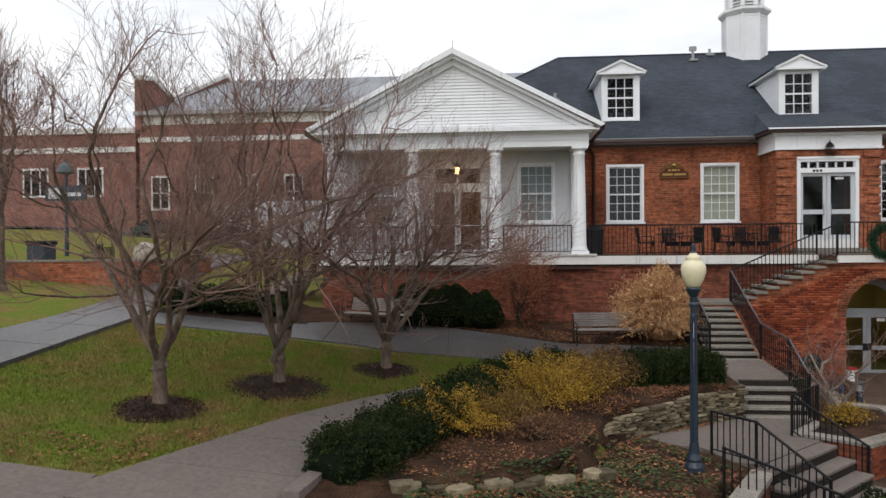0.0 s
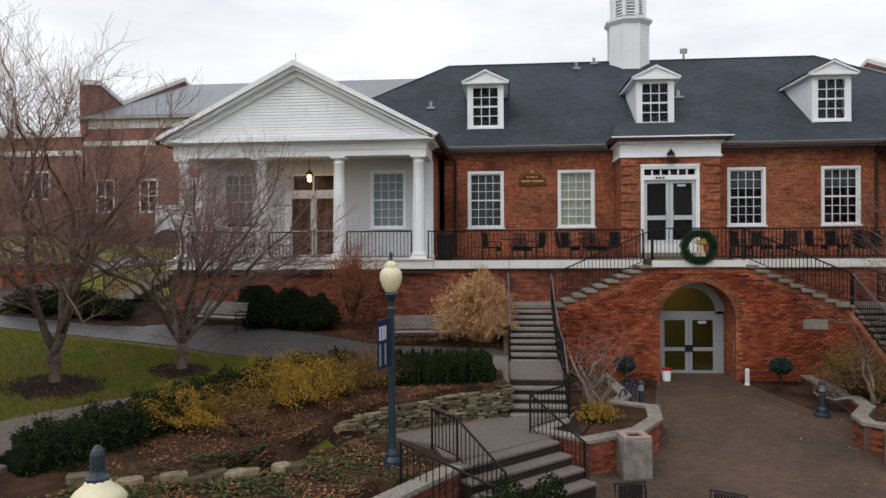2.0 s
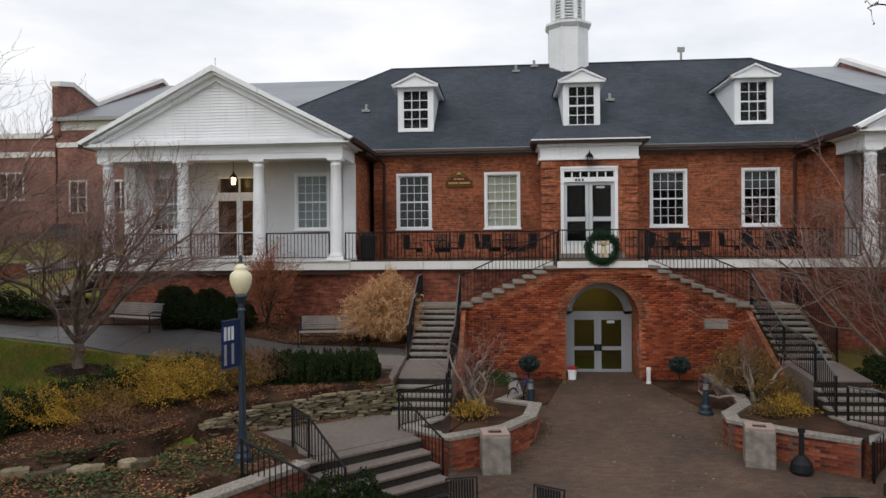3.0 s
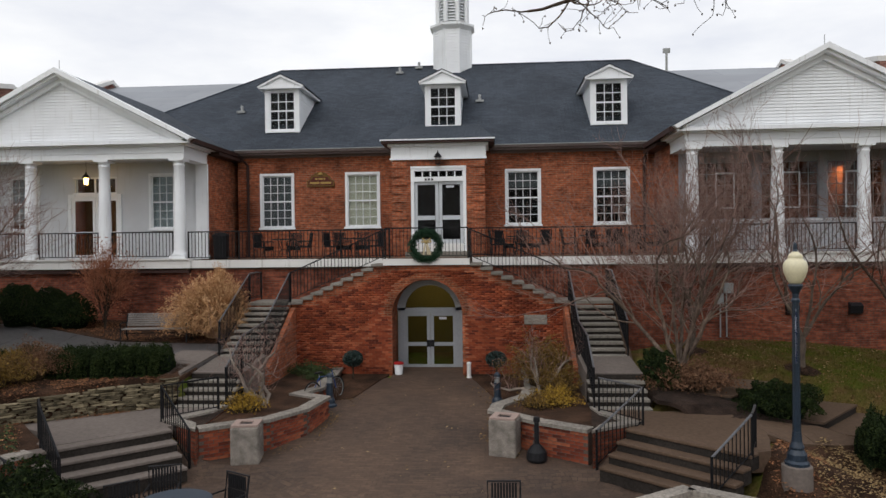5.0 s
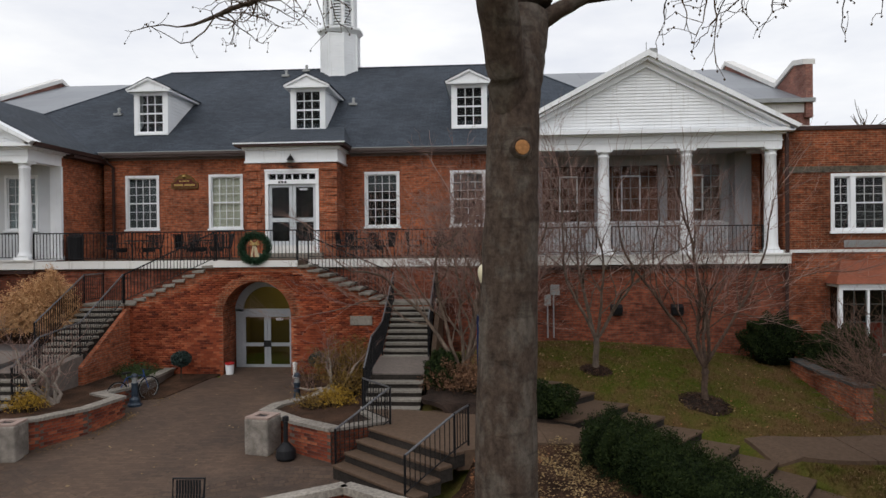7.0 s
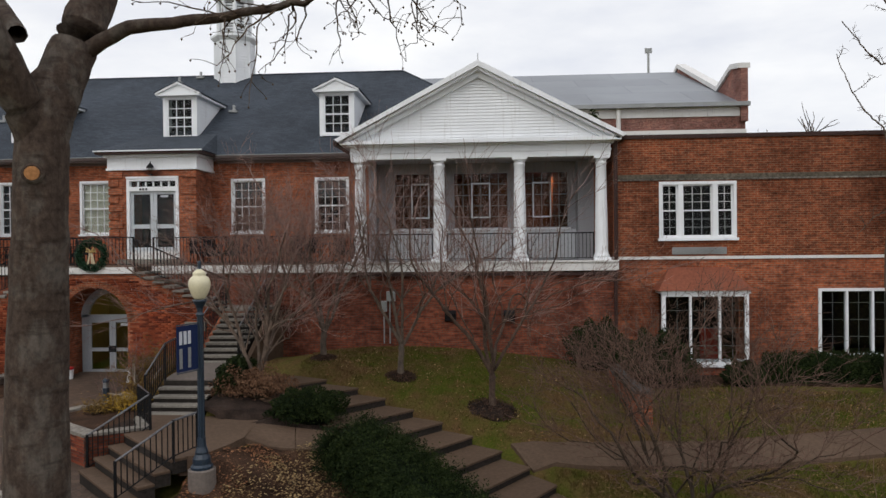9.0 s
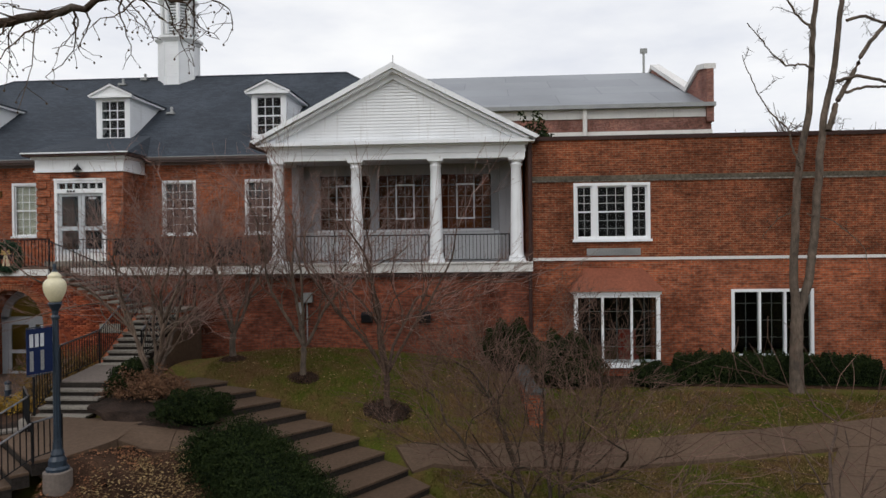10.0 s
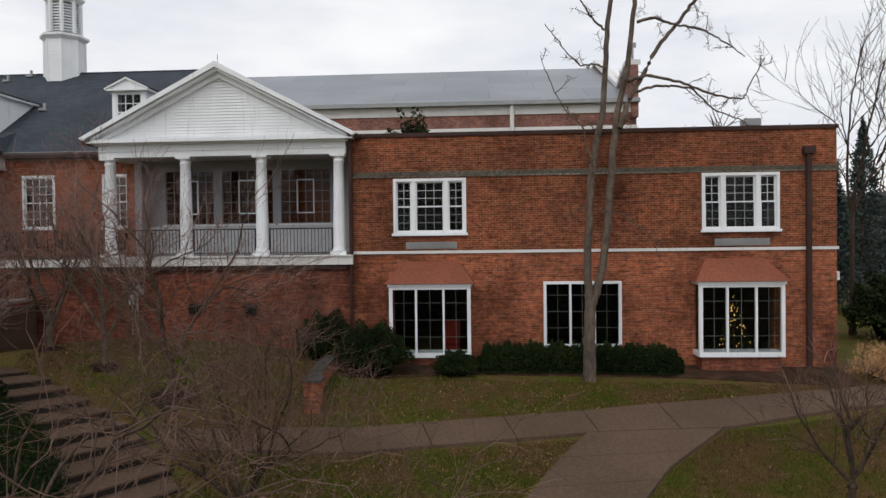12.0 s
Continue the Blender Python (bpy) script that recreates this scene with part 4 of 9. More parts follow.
def portico(cx, s, left):
    """A four-column portico with its pediment, gable roof and rooms behind. s: the side that faces the middle."""
    p = part("portico", boxes((cx - 4.62, cx + 4.62, -4.56, -4.36, 3.66, 3.95), (cx - 4.62, cx + 4.62, -4.62, -4.36, 3.95, 4.0)), WHITE_WORN, library, "white columned portico with a clapboard pediment")
    for dx in (-4.11, -1.37, 1.37, 4.11):
        x = cx + dx
        bm = boxes((x - 0.28, x + 0.28, -4.5, -3.94, 4.0, 4.1))
        lathe(bm, [(0.27, 4.1), (0.27, 4.16), (0.235, 4.2), (0.22, 4.3), (0.215, 5.2), (0.19, 6.5), (0.175, 7.22), (0.2, 7.25), (0.2, 7.29), (0.175, 7.31), (0.18, 7.36), (0.24, 7.42)], (x, -4.22), 20)
        box(bm, x - 0.26, x + 0.26, -4.48, -3.96, 7.42, 7.5)
        col = part("column", bm, WHITE, p)
        for poly in col.data.polygons:
            poly.use_smooth = len(poly.vertices) == 4 and abs(poly.normal.z) < 0.9 and abs(poly.normal.x) < 0.999 and abs(poly.normal.y) < 0.999
    # entablature on three sides
    bm = prism(bmesh.new(), [(cx - 4.4, -4.46), (cx + 4.4, -4.46), (cx + 4.4, -2.4), (cx + 3.94, -2.4), (cx + 3.94, -4.0), (cx - 3.94, -4.0), (cx - 3.94, -2.4), (cx - 4.4, -2.4)], 7.5, 7.92, "z")
    beam = part("entablature", bm, WHITE, p)
    part("fillet", boxes((cx - 4.43, cx + 4.43, -4.49, -4.462, 7.7, 7.74)), WHITE, beam)
    part("bed_moulding", boxes((cx - 4.5, cx + 4.5, -4.56, -2.4, 7.921, 7.98)), WHITE, beam)
    part("cornice", boxes((cx - 4.7, cx + 4.7, -4.8, -2.4, 7.98, 8.1)), WHITE, p)
    part("soffit", boxes((cx - 3.94, cx + 3.94, -4.0, -1.4, 7.625, 7.68)), WHITE_WALL, p, "white porch ceiling")
    # tympanum of lapped boards
    base, rise = 8.1, 2.3
    n = 22
    for i in range(n):
        a, b = base + rise * i / n, base + rise * (i + 1) / n
        wa, wb = 4.62 * (1 - i / n), 4.62 * (1 - (i + 1) / n)
        bm = bmesh.new()
        pts = [(cx - wa, -4.464, a), (cx + wa, -4.464, a), (cx + wb + 0.001, -4.435, b), (cx - wb - 0.001, -4.435, b)]
        f = [bm.verts.new(q) for q in pts]
        g = [bm.verts.new((q[0], -4.4, q[2])) for q in pts]
        bm.faces.new(f)
        bm.faces.new(g[::-1])
        for j in range(4):
            bm.faces.new((f[(j + 1) % 4], f[j], g[j], g[(j + 1) % 4]))
        bmesh.ops.recalc_face_normals(bm, faces=bm.faces[:])
        part("clapboard", bm, WHITE, p)
    # raking cornices
    k1 = 2.47 / 4.72
    for q in (-1, 1):
        bm = bmesh.new()
        prism(bm, [(cx, 10.5), (cx, 10.69), (cx + q * 4.86, 10.69 - 4.86 * k1), (cx + q * 4.74, 10.5 - 4.66 * k1)], -4.92, -4.38)
        prism(bm, [(cx, 10.4), (cx, 10.5), (cx + q * 4.7, 10.5 - 4.7 * k1), (cx + q * 4.6, 10.4 - 4.56 * k1)], -4.8, -4.38)
        prism(bm, [(cx, 10.2), (cx, 10.4), (cx + q * 4.54, 10.4 - 4.54 * k1), (cx + q * 4.4, 10.2 - 4.3 * k1)], -4.58, -4.38)
        part("raking_cornice", bm, WHITE, p)
    part("rod", lathe(bmesh.new(), [(0.012, 10.6), (0.012, 11.0)], (cx, -4.6), 6), GREYMETAL, p)
    # gable roof running back into the hip roof
    for q in (-1, 1):
        bm = bmesh.new()
        o = [(cx, 10.57), (cx, 10.65), (cx + q * 4.86, 10.65 - 4.86 * k1), (cx + q * 4.86, 10.57 - 4.86 * k1)]
        prism(bm, o, -4.37, 3.6)
        part("gable_roof", bm, SHINGLE, p)
    # side gutters
    for q in (-1, 1):
        bm = bmesh.new()
        x = cx + q * 4.84
        prism(bm, [(x - 0.1, 7.98), (x + 0.03, 8.0), (x + 0.05, 8.14), (x - 0.1, 8.15)], -4.7, -0.55)
        part("side_gutter", bm, BROWN_METAL, p)
        part("side_soffit", boxes((min(x, cx + q * 4.4), max(x, cx + q * 4.4) - 0.001, -2.39, 0.0, 7.85, 7.97)), BROWN_METAL, p)
    # brick sides and back body
    part("side_wall", boxes((cx - 4.42, cx - 4.12, -2.5, 0.6, 3.6, 7.85)), BRICK, p)
    part("side_wall", boxes((cx + 4.12, cx + 4.42, -2.5, 0.6, 3.6, 7.85)), BRICK, p)
    return p


LEFT, RIGHT = portico(-13.05, 1, True), portico(12.8, -1, False)

# left porch: white wall, door, windows
lx = -13.05
holes = [(lx - 3.45, lx - 2.2, 5.05, 7.2), (lx - 0.95, lx + 0.95, DECK, 6.35), (lx - 0.8, lx + 0.8, 6.5, 7.05), (lx + 2.13, lx + 3.45, 5.05, 7.2)]
part("porch_wall", panel(bmesh.new(), lx - 4.12, lx + 4.12, 3.6, 7.62, -2.5, -2.3, holes), WHITE_WALL, LEFT, "white painted porch wall")
for a, b in ((holes[0], (CURTAIN, 0.1)), (holes[3], (CURTAIN, 0.03))):
    sash_window(library, *a, -2.5, 4, 6, b, trim=0.09)
for s in (-1, 1):
    x = lx + s * 4.22
    part("pilaster", boxes((x - 0.22, x + 0.22, -2.62, -2.502, 4.1, 7.5), (x - 0.26, x + 0.26, -2.66, -2.51, 3.95, 4.1)), WHITE, LEFT)
d = part("door", panel(bmesh.new(), lx - 1.05, lx + 1.05, DECK, 6.45, -2.56, -2.35, [(lx - 0.92, lx + 0.92, DECK, 6.33)]), WHITE, library, "white framed double glass porch door")
for s in (-1, 1):
    a, b = sorted((lx + s * 0.01, lx + s * 0.92))
    part("door_leaf", boxes((a, a + 0.1, -2.5, -2.45, DECK, 6.33), (b - 0.1, b, -2.5, -2.45, DECK, 6.33), (a + 0.1, b - 0.1, -2.5, -2.45, DECK, DECK + 0.22), (a + 0.1, b - 0.1, -2.5, -2.45, 6.2, 6.33),
                            (a + 0.1, b - 0.1, -2.5, -2.45, 4.95, 5.02)), WHITE, d)
    part("glass", boxes((a + 0.1, b - 0.1, -2.48, -2.47, DECK + 0.22, 6.2)), GLASS, d)
part("transom", boxes((lx - 0.86, lx + 0.86, -2.52, -2.42, 6.452, 6.51), (lx - 0.86, lx + 0.86, -2.52, -2.42, 7.04, 7.1), (lx - 0.03, lx + 0.03, -2.5, -2.44, 6.51, 7.04)), WHITE, d)
part("transom_glass", boxes((lx - 0.8, lx + 0.8, -2.46, -2.455, 6.51, 7.04)), GLASS, d)
WARM = plain("warm_interior_wall", (0.16, 0.1, 0.05), 0.9)
bm = boxes((lx - 4.1, lx + 4.1, 1.2, 1.3, 3.7, 7.6), (lx - 4.1, lx + 4.1, -2.29, 1.2, 3.7, 3.8), (lx - 4.1, lx + 4.1, -2.29, 1.2, 7.5, 7.6))
part("interior", bm, WARM, LEFT)

# right porch: wall greyed for the porch's shade, with three broad windows
rx = 12.8
# pale paint greyed down: the porch's shade is put into the colour
PORCH_SHADE_WALL = white_paint("shaded_porch_paint", (0.33, 0.335, 0.36), (0.26, 0.26, 0.27))
RY = -1.8
holes = [(9.53, 11.52, 5.16, 7.27), (11.78, 13.85, 5.16, 7.27), (14.1, 16.09, 5.16, 7.27)]
part("porch_wall", panel(bmesh.new(), rx - 4.12, rx + 4.12, 3.6, 7.62, RY, RY + 0.2, holes), PORCH_SHADE_WALL, RIGHT, "porch wall greyed for the shade under its roof")
part("porch_return", boxes((16.35, 16.92, -2.49, RY, 3.95, 7.6)), PORCH_SHADE_WALL, RIGHT)
part("porch_return", boxes((8.68, 8.95, -2.49, RY, 3.95, 7.6)), PORCH_SHADE_WALL, RIGHT)


def picture_window(parent, x0, x1, z0, z1, y):
    """A broad window of thin grey bars with a white opening casement in its middle."""
    t = 0.035
    win = part("window", boxes((x0, x0 + t, y - 0.02, y + 0.12, z0, z1), (x1 - t, x1, y - 0.02, y + 0.12, z0, z1), (x0 + t, x1 - t, y - 0.02, y + 0.12, z1 - t, z1), (x0 + t, x1 - t, y - 0.02, y + 0.12, z0, z0 + t)),
               PORCH_SHADE_WALL, parent, "broad dark window of many small panes")
    part("sill", boxes((x0 - 0.06, x1 + 0.06, y - 0.09, y - 0.027, z0 - 0.06, z0 + 0.005)), WHITE, win)
    cols, rows = 6, 5
    xs = [x0 + t + (x1 - x0 - 2 * t) * i / cols for i in range(cols + 1)]
    zs = [z0 + t + (z1 - z0 - 2 * t) * i / rows for i in range(rows + 1)]
    part("glazing_bar", boxes(*[(x - 0.011, x + 0.011, y + 0.04, y + 0.075, z0 + t, z1 - t) for x in xs[1:-1]], *[(x0 + t, x1 - t, y + 0.043, y + 0.072, z - 0.011, z + 0.011) for z in zs[1:-1]]), PORCH_BAR, win)
    first = None
    for i in range(cols):
        for j in range(rows):
            place = ((xs[i] + xs[i + 1]) / 2, y + 0.058, (zs[j] + zs[j + 1]) / 2)
            if first is None:
                hw, hh = (xs[1] - xs[0]) / 2, (zs[1] - zs[0]) / 2
                first = part("pane", boxes((-hw, hw, -0.003, 0.003, -hh, hh)), GLASS, win)
                first.location = place
            else:
                again(first, "pane", place, win)
    a, b, c, d = xs[2], xs[4], zs[1], zs[4]
    w = 0.05
    part("casement", boxes((a - w / 2, a + w / 2, y - 0.005, y + 0.036, c, d), (b - w / 2, b + w / 2, y - 0.005, y + 0.036, c, d), (a - w / 2, b + w / 2, y - 0.005, y + 0.036, d, d + w), (a - w / 2, b + w / 2, y - 0.005, y + 0.036, c - w, c)),
         WHITE, win, "white opening casement")


PORCH_BAR = plain("thin_grey_glazing_bar", (0.3, 0.28, 0.27), 0.6)
for h in holes:
    picture_window(library, *h, RY)
for i in range(30):
    part("wall_board", boxes((rx - 3.9 + i * 0.26, rx - 3.65 + i * 0.26, RY - 0.025, RY - 0.002, 4.0, 5.1)), WHITE_WALL, RIGHT)
ORANGE = plain("orange_interior_wall", (0.2, 0.066, 0.026), 0.9, vary=0.5, scale=4)
bm = boxes((rx - 4.1, rx + 4.1, 3.2, 3.3, 3.7, 7.6), (rx - 4.1, rx + 4.1, -1.39, 3.2, 3.7, 3.8), (rx - 4.1, rx + 4.1, -1.39, 3.2, 7.5, 7.6), (rx - 4.1, rx - 4.0, -1.39, 3.2, 3.8, 7.5), (rx + 4.0, rx + 4.1, -1.39, 3.2, 3.8, 7.5))
part("interior", bm, ORANGE, RIGHT)

# downpipes
for x, y in ((-7.95, -0.1), (7.98, -0.1)):
    part("downpipe", tube(bmesh.new(), [(x, y, 3.95), (x, y, 7.7), (x - 0.25 * (1 if x < 0 else -1), y - 0.3, 8.05)], 0.06, 8), BROWN_METAL, library)
part("downpipe", tube(bmesh.new(), [(17.34, -4.42, 1.0), (17.34, -4.42, 3.9)], 0.06, 8), BROWN_METAL, library)
part("downpipe", tube(bmesh.new(), [(17.36, -4.42, 4.0), (17.36, -4.42, 8.0)], 0.07, 8), BROWN_METAL, library)

# terrace: deck, fascia and the brick wall below
terrace = structure(part("terrace_deck", boxes((-17.66, 17.3, -4.36, -2.3, 3.6, DECK), (-8.5, 8.5, -2.3, 0.0, 3.6, DECK), (-1.5, 1.3, -5.6, -4.36, 3.7, DECK)), CONCRETE_DARK),
                    "damp grey concrete terrace floor", "terrace")
fascia = structure(part("trim_terrace", boxes((-8.42, -1.55, -4.5, -4.37, 3.66, 3.93), (1.35, 8.17, -4.5, -4.37, 3.66, 3.93), (-1.5, 1.3, -5.72, -5.61, 3.72, 3.93)), WHITE_WORN),
                   "worn white painted terrace fascia", "fascia")
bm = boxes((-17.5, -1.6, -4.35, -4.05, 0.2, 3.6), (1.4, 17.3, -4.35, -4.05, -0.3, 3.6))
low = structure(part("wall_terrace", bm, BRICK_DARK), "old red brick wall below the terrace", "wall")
# dark strip added as the shadow line under the deck
part("shadow_board", boxes((-17.5, -8.5, -4.5, -4.352, 3.5, 3.6), (8.3, 17.2, -4.5, -4.352, 3.5, 3.6)), BROWN_METAL, low, "dark strip for the shadow below the deck")
structure(part("wall_terrace_end", boxes((-17.5, -17.2, -4.04, 1.0, 0.5, 3.6)), BRICK_DARK), "end wall of the brick terrace", "wall")

# ---- arch block and the double stair ----
ARCH_C, ARCH_R, SPRING = -0.1, 1.14, 2.1
arc = [(ARCH_C + ARCH_R * math.cos(a), SPRING + ARCH_R * math.sin(a)) for a in np.linspace(0, math.pi, 25)]
RISE, TREAD = 0.152, 0.335
TOPX = 1.35


def stair_top(i):
    return DECK - RISE * (i + 1)


outline = [(-4.55, -0.3), (-4.55, stair_top(8) - 0.08)]
for i in range(8, -1, -1):
    x, z = -TOPX - 0.15 - TREAD * i, stair_top(i) - 0.08
    outline += [(x - TREAD if i < 8 else -4.55, z), (x, z)] if i < 8 else [(x, z)]
outline += [(-TOPX - 0.15, 3.7), (TOPX - 0.05, 3.7)]
for i in range(9):
    x, z = TOPX - 0.05 + TREAD * i, stair_top(i) - 0.08
    outline += [(x, z), (x + TREAD if i < 8 else 4.4, z)]
outline += [(4.4, -0.3), (ARCH_C + ARCH_R, -0.3)] + arc + [(ARCH_C - ARCH_R, -0.3)]
clean = [p for i, p in enumerate(outline) if i == 0 or (abs(p[0] - outline[i - 1][0]) > 1e-5 or abs(p[1] - outline[i - 1][1]) > 1e-5)]
bm = bmesh.new()
prism(bm, clean, -5.6, -4.36)
arch_wall = structure(part("wall_arch", bm, BRICK), "red brick stair wall with an arched doorway", "wall")
# single bricks of the stair wall in running bond; those low beside the doorway are parts of their own
def wall_top(x):
    """Underside of the steps along the wall."""
    i = (-TOPX - 0.15 - x) / TREAD if x < 0 else (x - TOPX + 0.05) / TREAD
    return 3.6 if i < -0.2 else stair_top(min(8, math.ceil(i + 0.25))) - 0.11


def wall_brick_look(name, source, socket):
    k = Look(name, 0.92, spec=0.12)
    tone = k.ramp(k.node(source).outputs[socket], (0.0, (0.11, 0.03, 0.02)), (0.3, (0.22, 0.055, 0.028)), (0.75, (0.3, 0.075, 0.034)), (1.0, (0.37, 0.12, 0.06)))
    world_co = k.node("NewGeometry").outputs["Position"]
    big = k.ramp(k.noise(0.75, 5.0, world_co), (0.3, (0.42, 0.39, 0.38)), (0.5, (0.9, 0.9, 0.9)), (0.7, (1.25, 1.15, 1.08)))
    k.colour(k.mix(1.0, tone, big, "MULTIPLY")).bump(k.noise(60.0, 3.0, world_co), 0.4, 0.004)
    return k.m


ARCH_ONE = wall_brick_look("stair_wall_brick", "ObjectInfo", "Random")
ARCH_ALL = wall_brick_look("stair_wall_brick_joined", "NewGeometry", "Random Per Island")
rb = random.Random(17)
spots = []
for course in range(51):
    z = -0.1 + course * 0.0745
    x = -4.5 + (0.107 if course % 2 else 0.0)
    while x + 0.205 < 4.37:
        m = x + 0.1025
        ends = (x, x + 0.205)
        clear = all(z + 0.07 < wall_top(e) for e in ends)
        for e in ends:
            if abs(e - ARCH_C) < ARCH_R + 0.012 and z < SPRING + 0.07 or math.hypot(e - ARCH_C, z + 0.07 - SPRING) < ARCH_R + 0.255 and z > SPRING - 0.07:
                clear = False
        if 2.98 < m < 3.8 and 1.75 < z < 2.12:
            clear = False
        if clear and z > z_plaza(m, -5.7) - 0.05:
            spots.append((m, z + 0.035, rb.uniform(-0.003, 0.003)))
        x += 0.2165
spots.sort(key=lambda q: math.hypot(q[0] - ARCH_C, q[1]))
one = None
for m, z, out in spots[:300]:
    if one is None:
        one = part("brick", boxes((-0.1025, 0.1025, -0.03, 0.02, -0.032, 0.032)), ARCH_ONE, arch_wall)
        one.location = (m, -5.585 + out, z)
    else:
        again(one, "brick", (m, -5.585 + out, z), arch_wall)
bv, bf = [], []
for m, z, out in spots[300:]:
    n0 = len(bv)
    y = -5.615 + out
    bv += [(m + sx * 0.1025, yy, z + sz * 0.032) for yy in (y, -5.59) for sx, sz in ((-1, -1), (1, -1), (1, 1), (-1, 1))]
    bf += [(n0, n0 + 1, n0 + 2, n0 + 3), (n0 + 1, n0, n0 + 4, n0 + 5), (n0 + 2, n0 + 1, n0 + 5, n0 + 6), (n0 + 3, n0 + 2, n0 + 6, n0 + 7), (n0, n0 + 3, n0 + 7, n0 + 4)]
tagged(mesh_from("brickwork", bv, bf, ARCH_ALL, arch_wall), kind="stuff")
# ring of headers round the arch
bm = bmesh.new()
for i in range(40):
    a = math.pi * (i + 0.5) / 40
    c, s = math.cos(a), math.sin(a)
    t = 0.036
    q = [(ARCH_C + r * c + e * -s, SPRING + r * s + e * c) for r, e in ((ARCH_R + 0.005, -t), (ARCH_R + 0.24, -t * 1.15), (ARCH_R + 0.24, t * 1.15), (ARCH_R + 0.005, t))]
    prism(bm, q, -5.624, -5.5)
part("arch_ring", bm, BRICK_BROWN, arch_wall, "ring of upright bricks")

arch_door = thing("arched_door", "grey metal double door with a half-round fanlight", "door", (0, 0, 0))
yb = -4.52
bm = boxes((-1.2, -0.98, yb, yb + 0.12, 0.1, 2.1), (0.78, 1.0, yb, yb + 0.12, 0.1, 2.1), (-0.98, 0.78, yb, yb + 0.12, 2.08, 2.24), (-1.2, -0.98, yb, yb + 0.12, 2.1, 2.24), (0.78, 1.0, yb, yb + 0.12, 2.1, 2.24))
n = 20
for i in range(n):
    a, b = math.pi * i / n, math.pi * (i + 1) / n
    q = [(ARCH_C + r * math.cos(x), SPRING + 0.05 + r * math.sin(x)) for r, x in ((0.86, a), (1.13, a), (1.13, b), (0.86, b))]
    prism(bm, q, yb, yb + 0.12)
part("frame", bm, ALUMINIUM, arch_door)
bm = bmesh.new()
prism(bm, [(ARCH_C + 0.86 * math.cos(a), SPRING + 0.1 + 0.86 * math.sin(a)) for a in np.linspace(0, math.pi, 21)], yb + 0.05, yb + 0.06)
part("fanlight", bm, GLASS, arch_door)
for a, b in ((-0.98, -0.105), (-0.095, 0.78)):
    leaf = part("door_leaf", boxes((a, a + 0.11, yb + 0.02, yb + 0.08, 0.14, 2.08), (b - 0.11, b, yb + 0.02, yb + 0.08, 0.14, 2.08), (a + 0.11, b - 0.11, yb + 0.02, yb + 0.08, 0.14, 0.32),
                                   (a + 0.11, b - 0.11, yb + 0.02, yb + 0.08, 1.96, 2.08), (a + 0.11, b - 0.11, yb + 0.02, yb + 0.08, 0.95, 1.07)), ALUMINIUM, arch_door)
    part("glass", boxes((a + 0.11, b - 0.11, yb + 0.045, yb + 0.055, 0.32, 0.95), (a + 0.11, b - 0.11, yb + 0.045, yb + 0.055, 1.07, 1.96)), GLASS, leaf)
    part("lock_plate", boxes((b - 0.12 if b < 0 else a, b if b < 0 else a + 0.12, yb - 0.03, yb + 0.018, 0.93, 1.15)), PLASTIC_BLACK, leaf)
part("notice", boxes((0.2, 0.45, yb + 0.03, yb + 0.043, 1.84, 1.93)), LETTER, arch_door, "small pale notice")
structure(part("wall_passage", boxes((-1.5, 1.3, -2.2, -2.1, 0, 3.5), (-1.6, -1.5, -4.35, -2.1, 0, 3.5), (1.3, 1.4, -4.35, -2.1, 0, 3.5), (-1.5, 1.3, -4.35, -2.1, 3.4, 3.5), (-1.5, 1.3, -4.35, -2.1, 0.0, 0.1)),
               plain("passage_wall", (0.24, 0.18, 0.06), 0.8)), "dim passage behind the arched door", "wall")
part("post_cover", boxes((ARCH_C + ARCH_R - 0.02, ARCH_C + ARCH_R + 0.0, -5.45, -5.4, 0.9, 1.4)), GREYMETAL, arch_wall)
tablet = part("tablet", bevelled(boxes((3.02, 3.74, -5.66, -5.601, 1.8, 2.1)), 0.012), STONE, arch_wall, "small grey stone tablet")


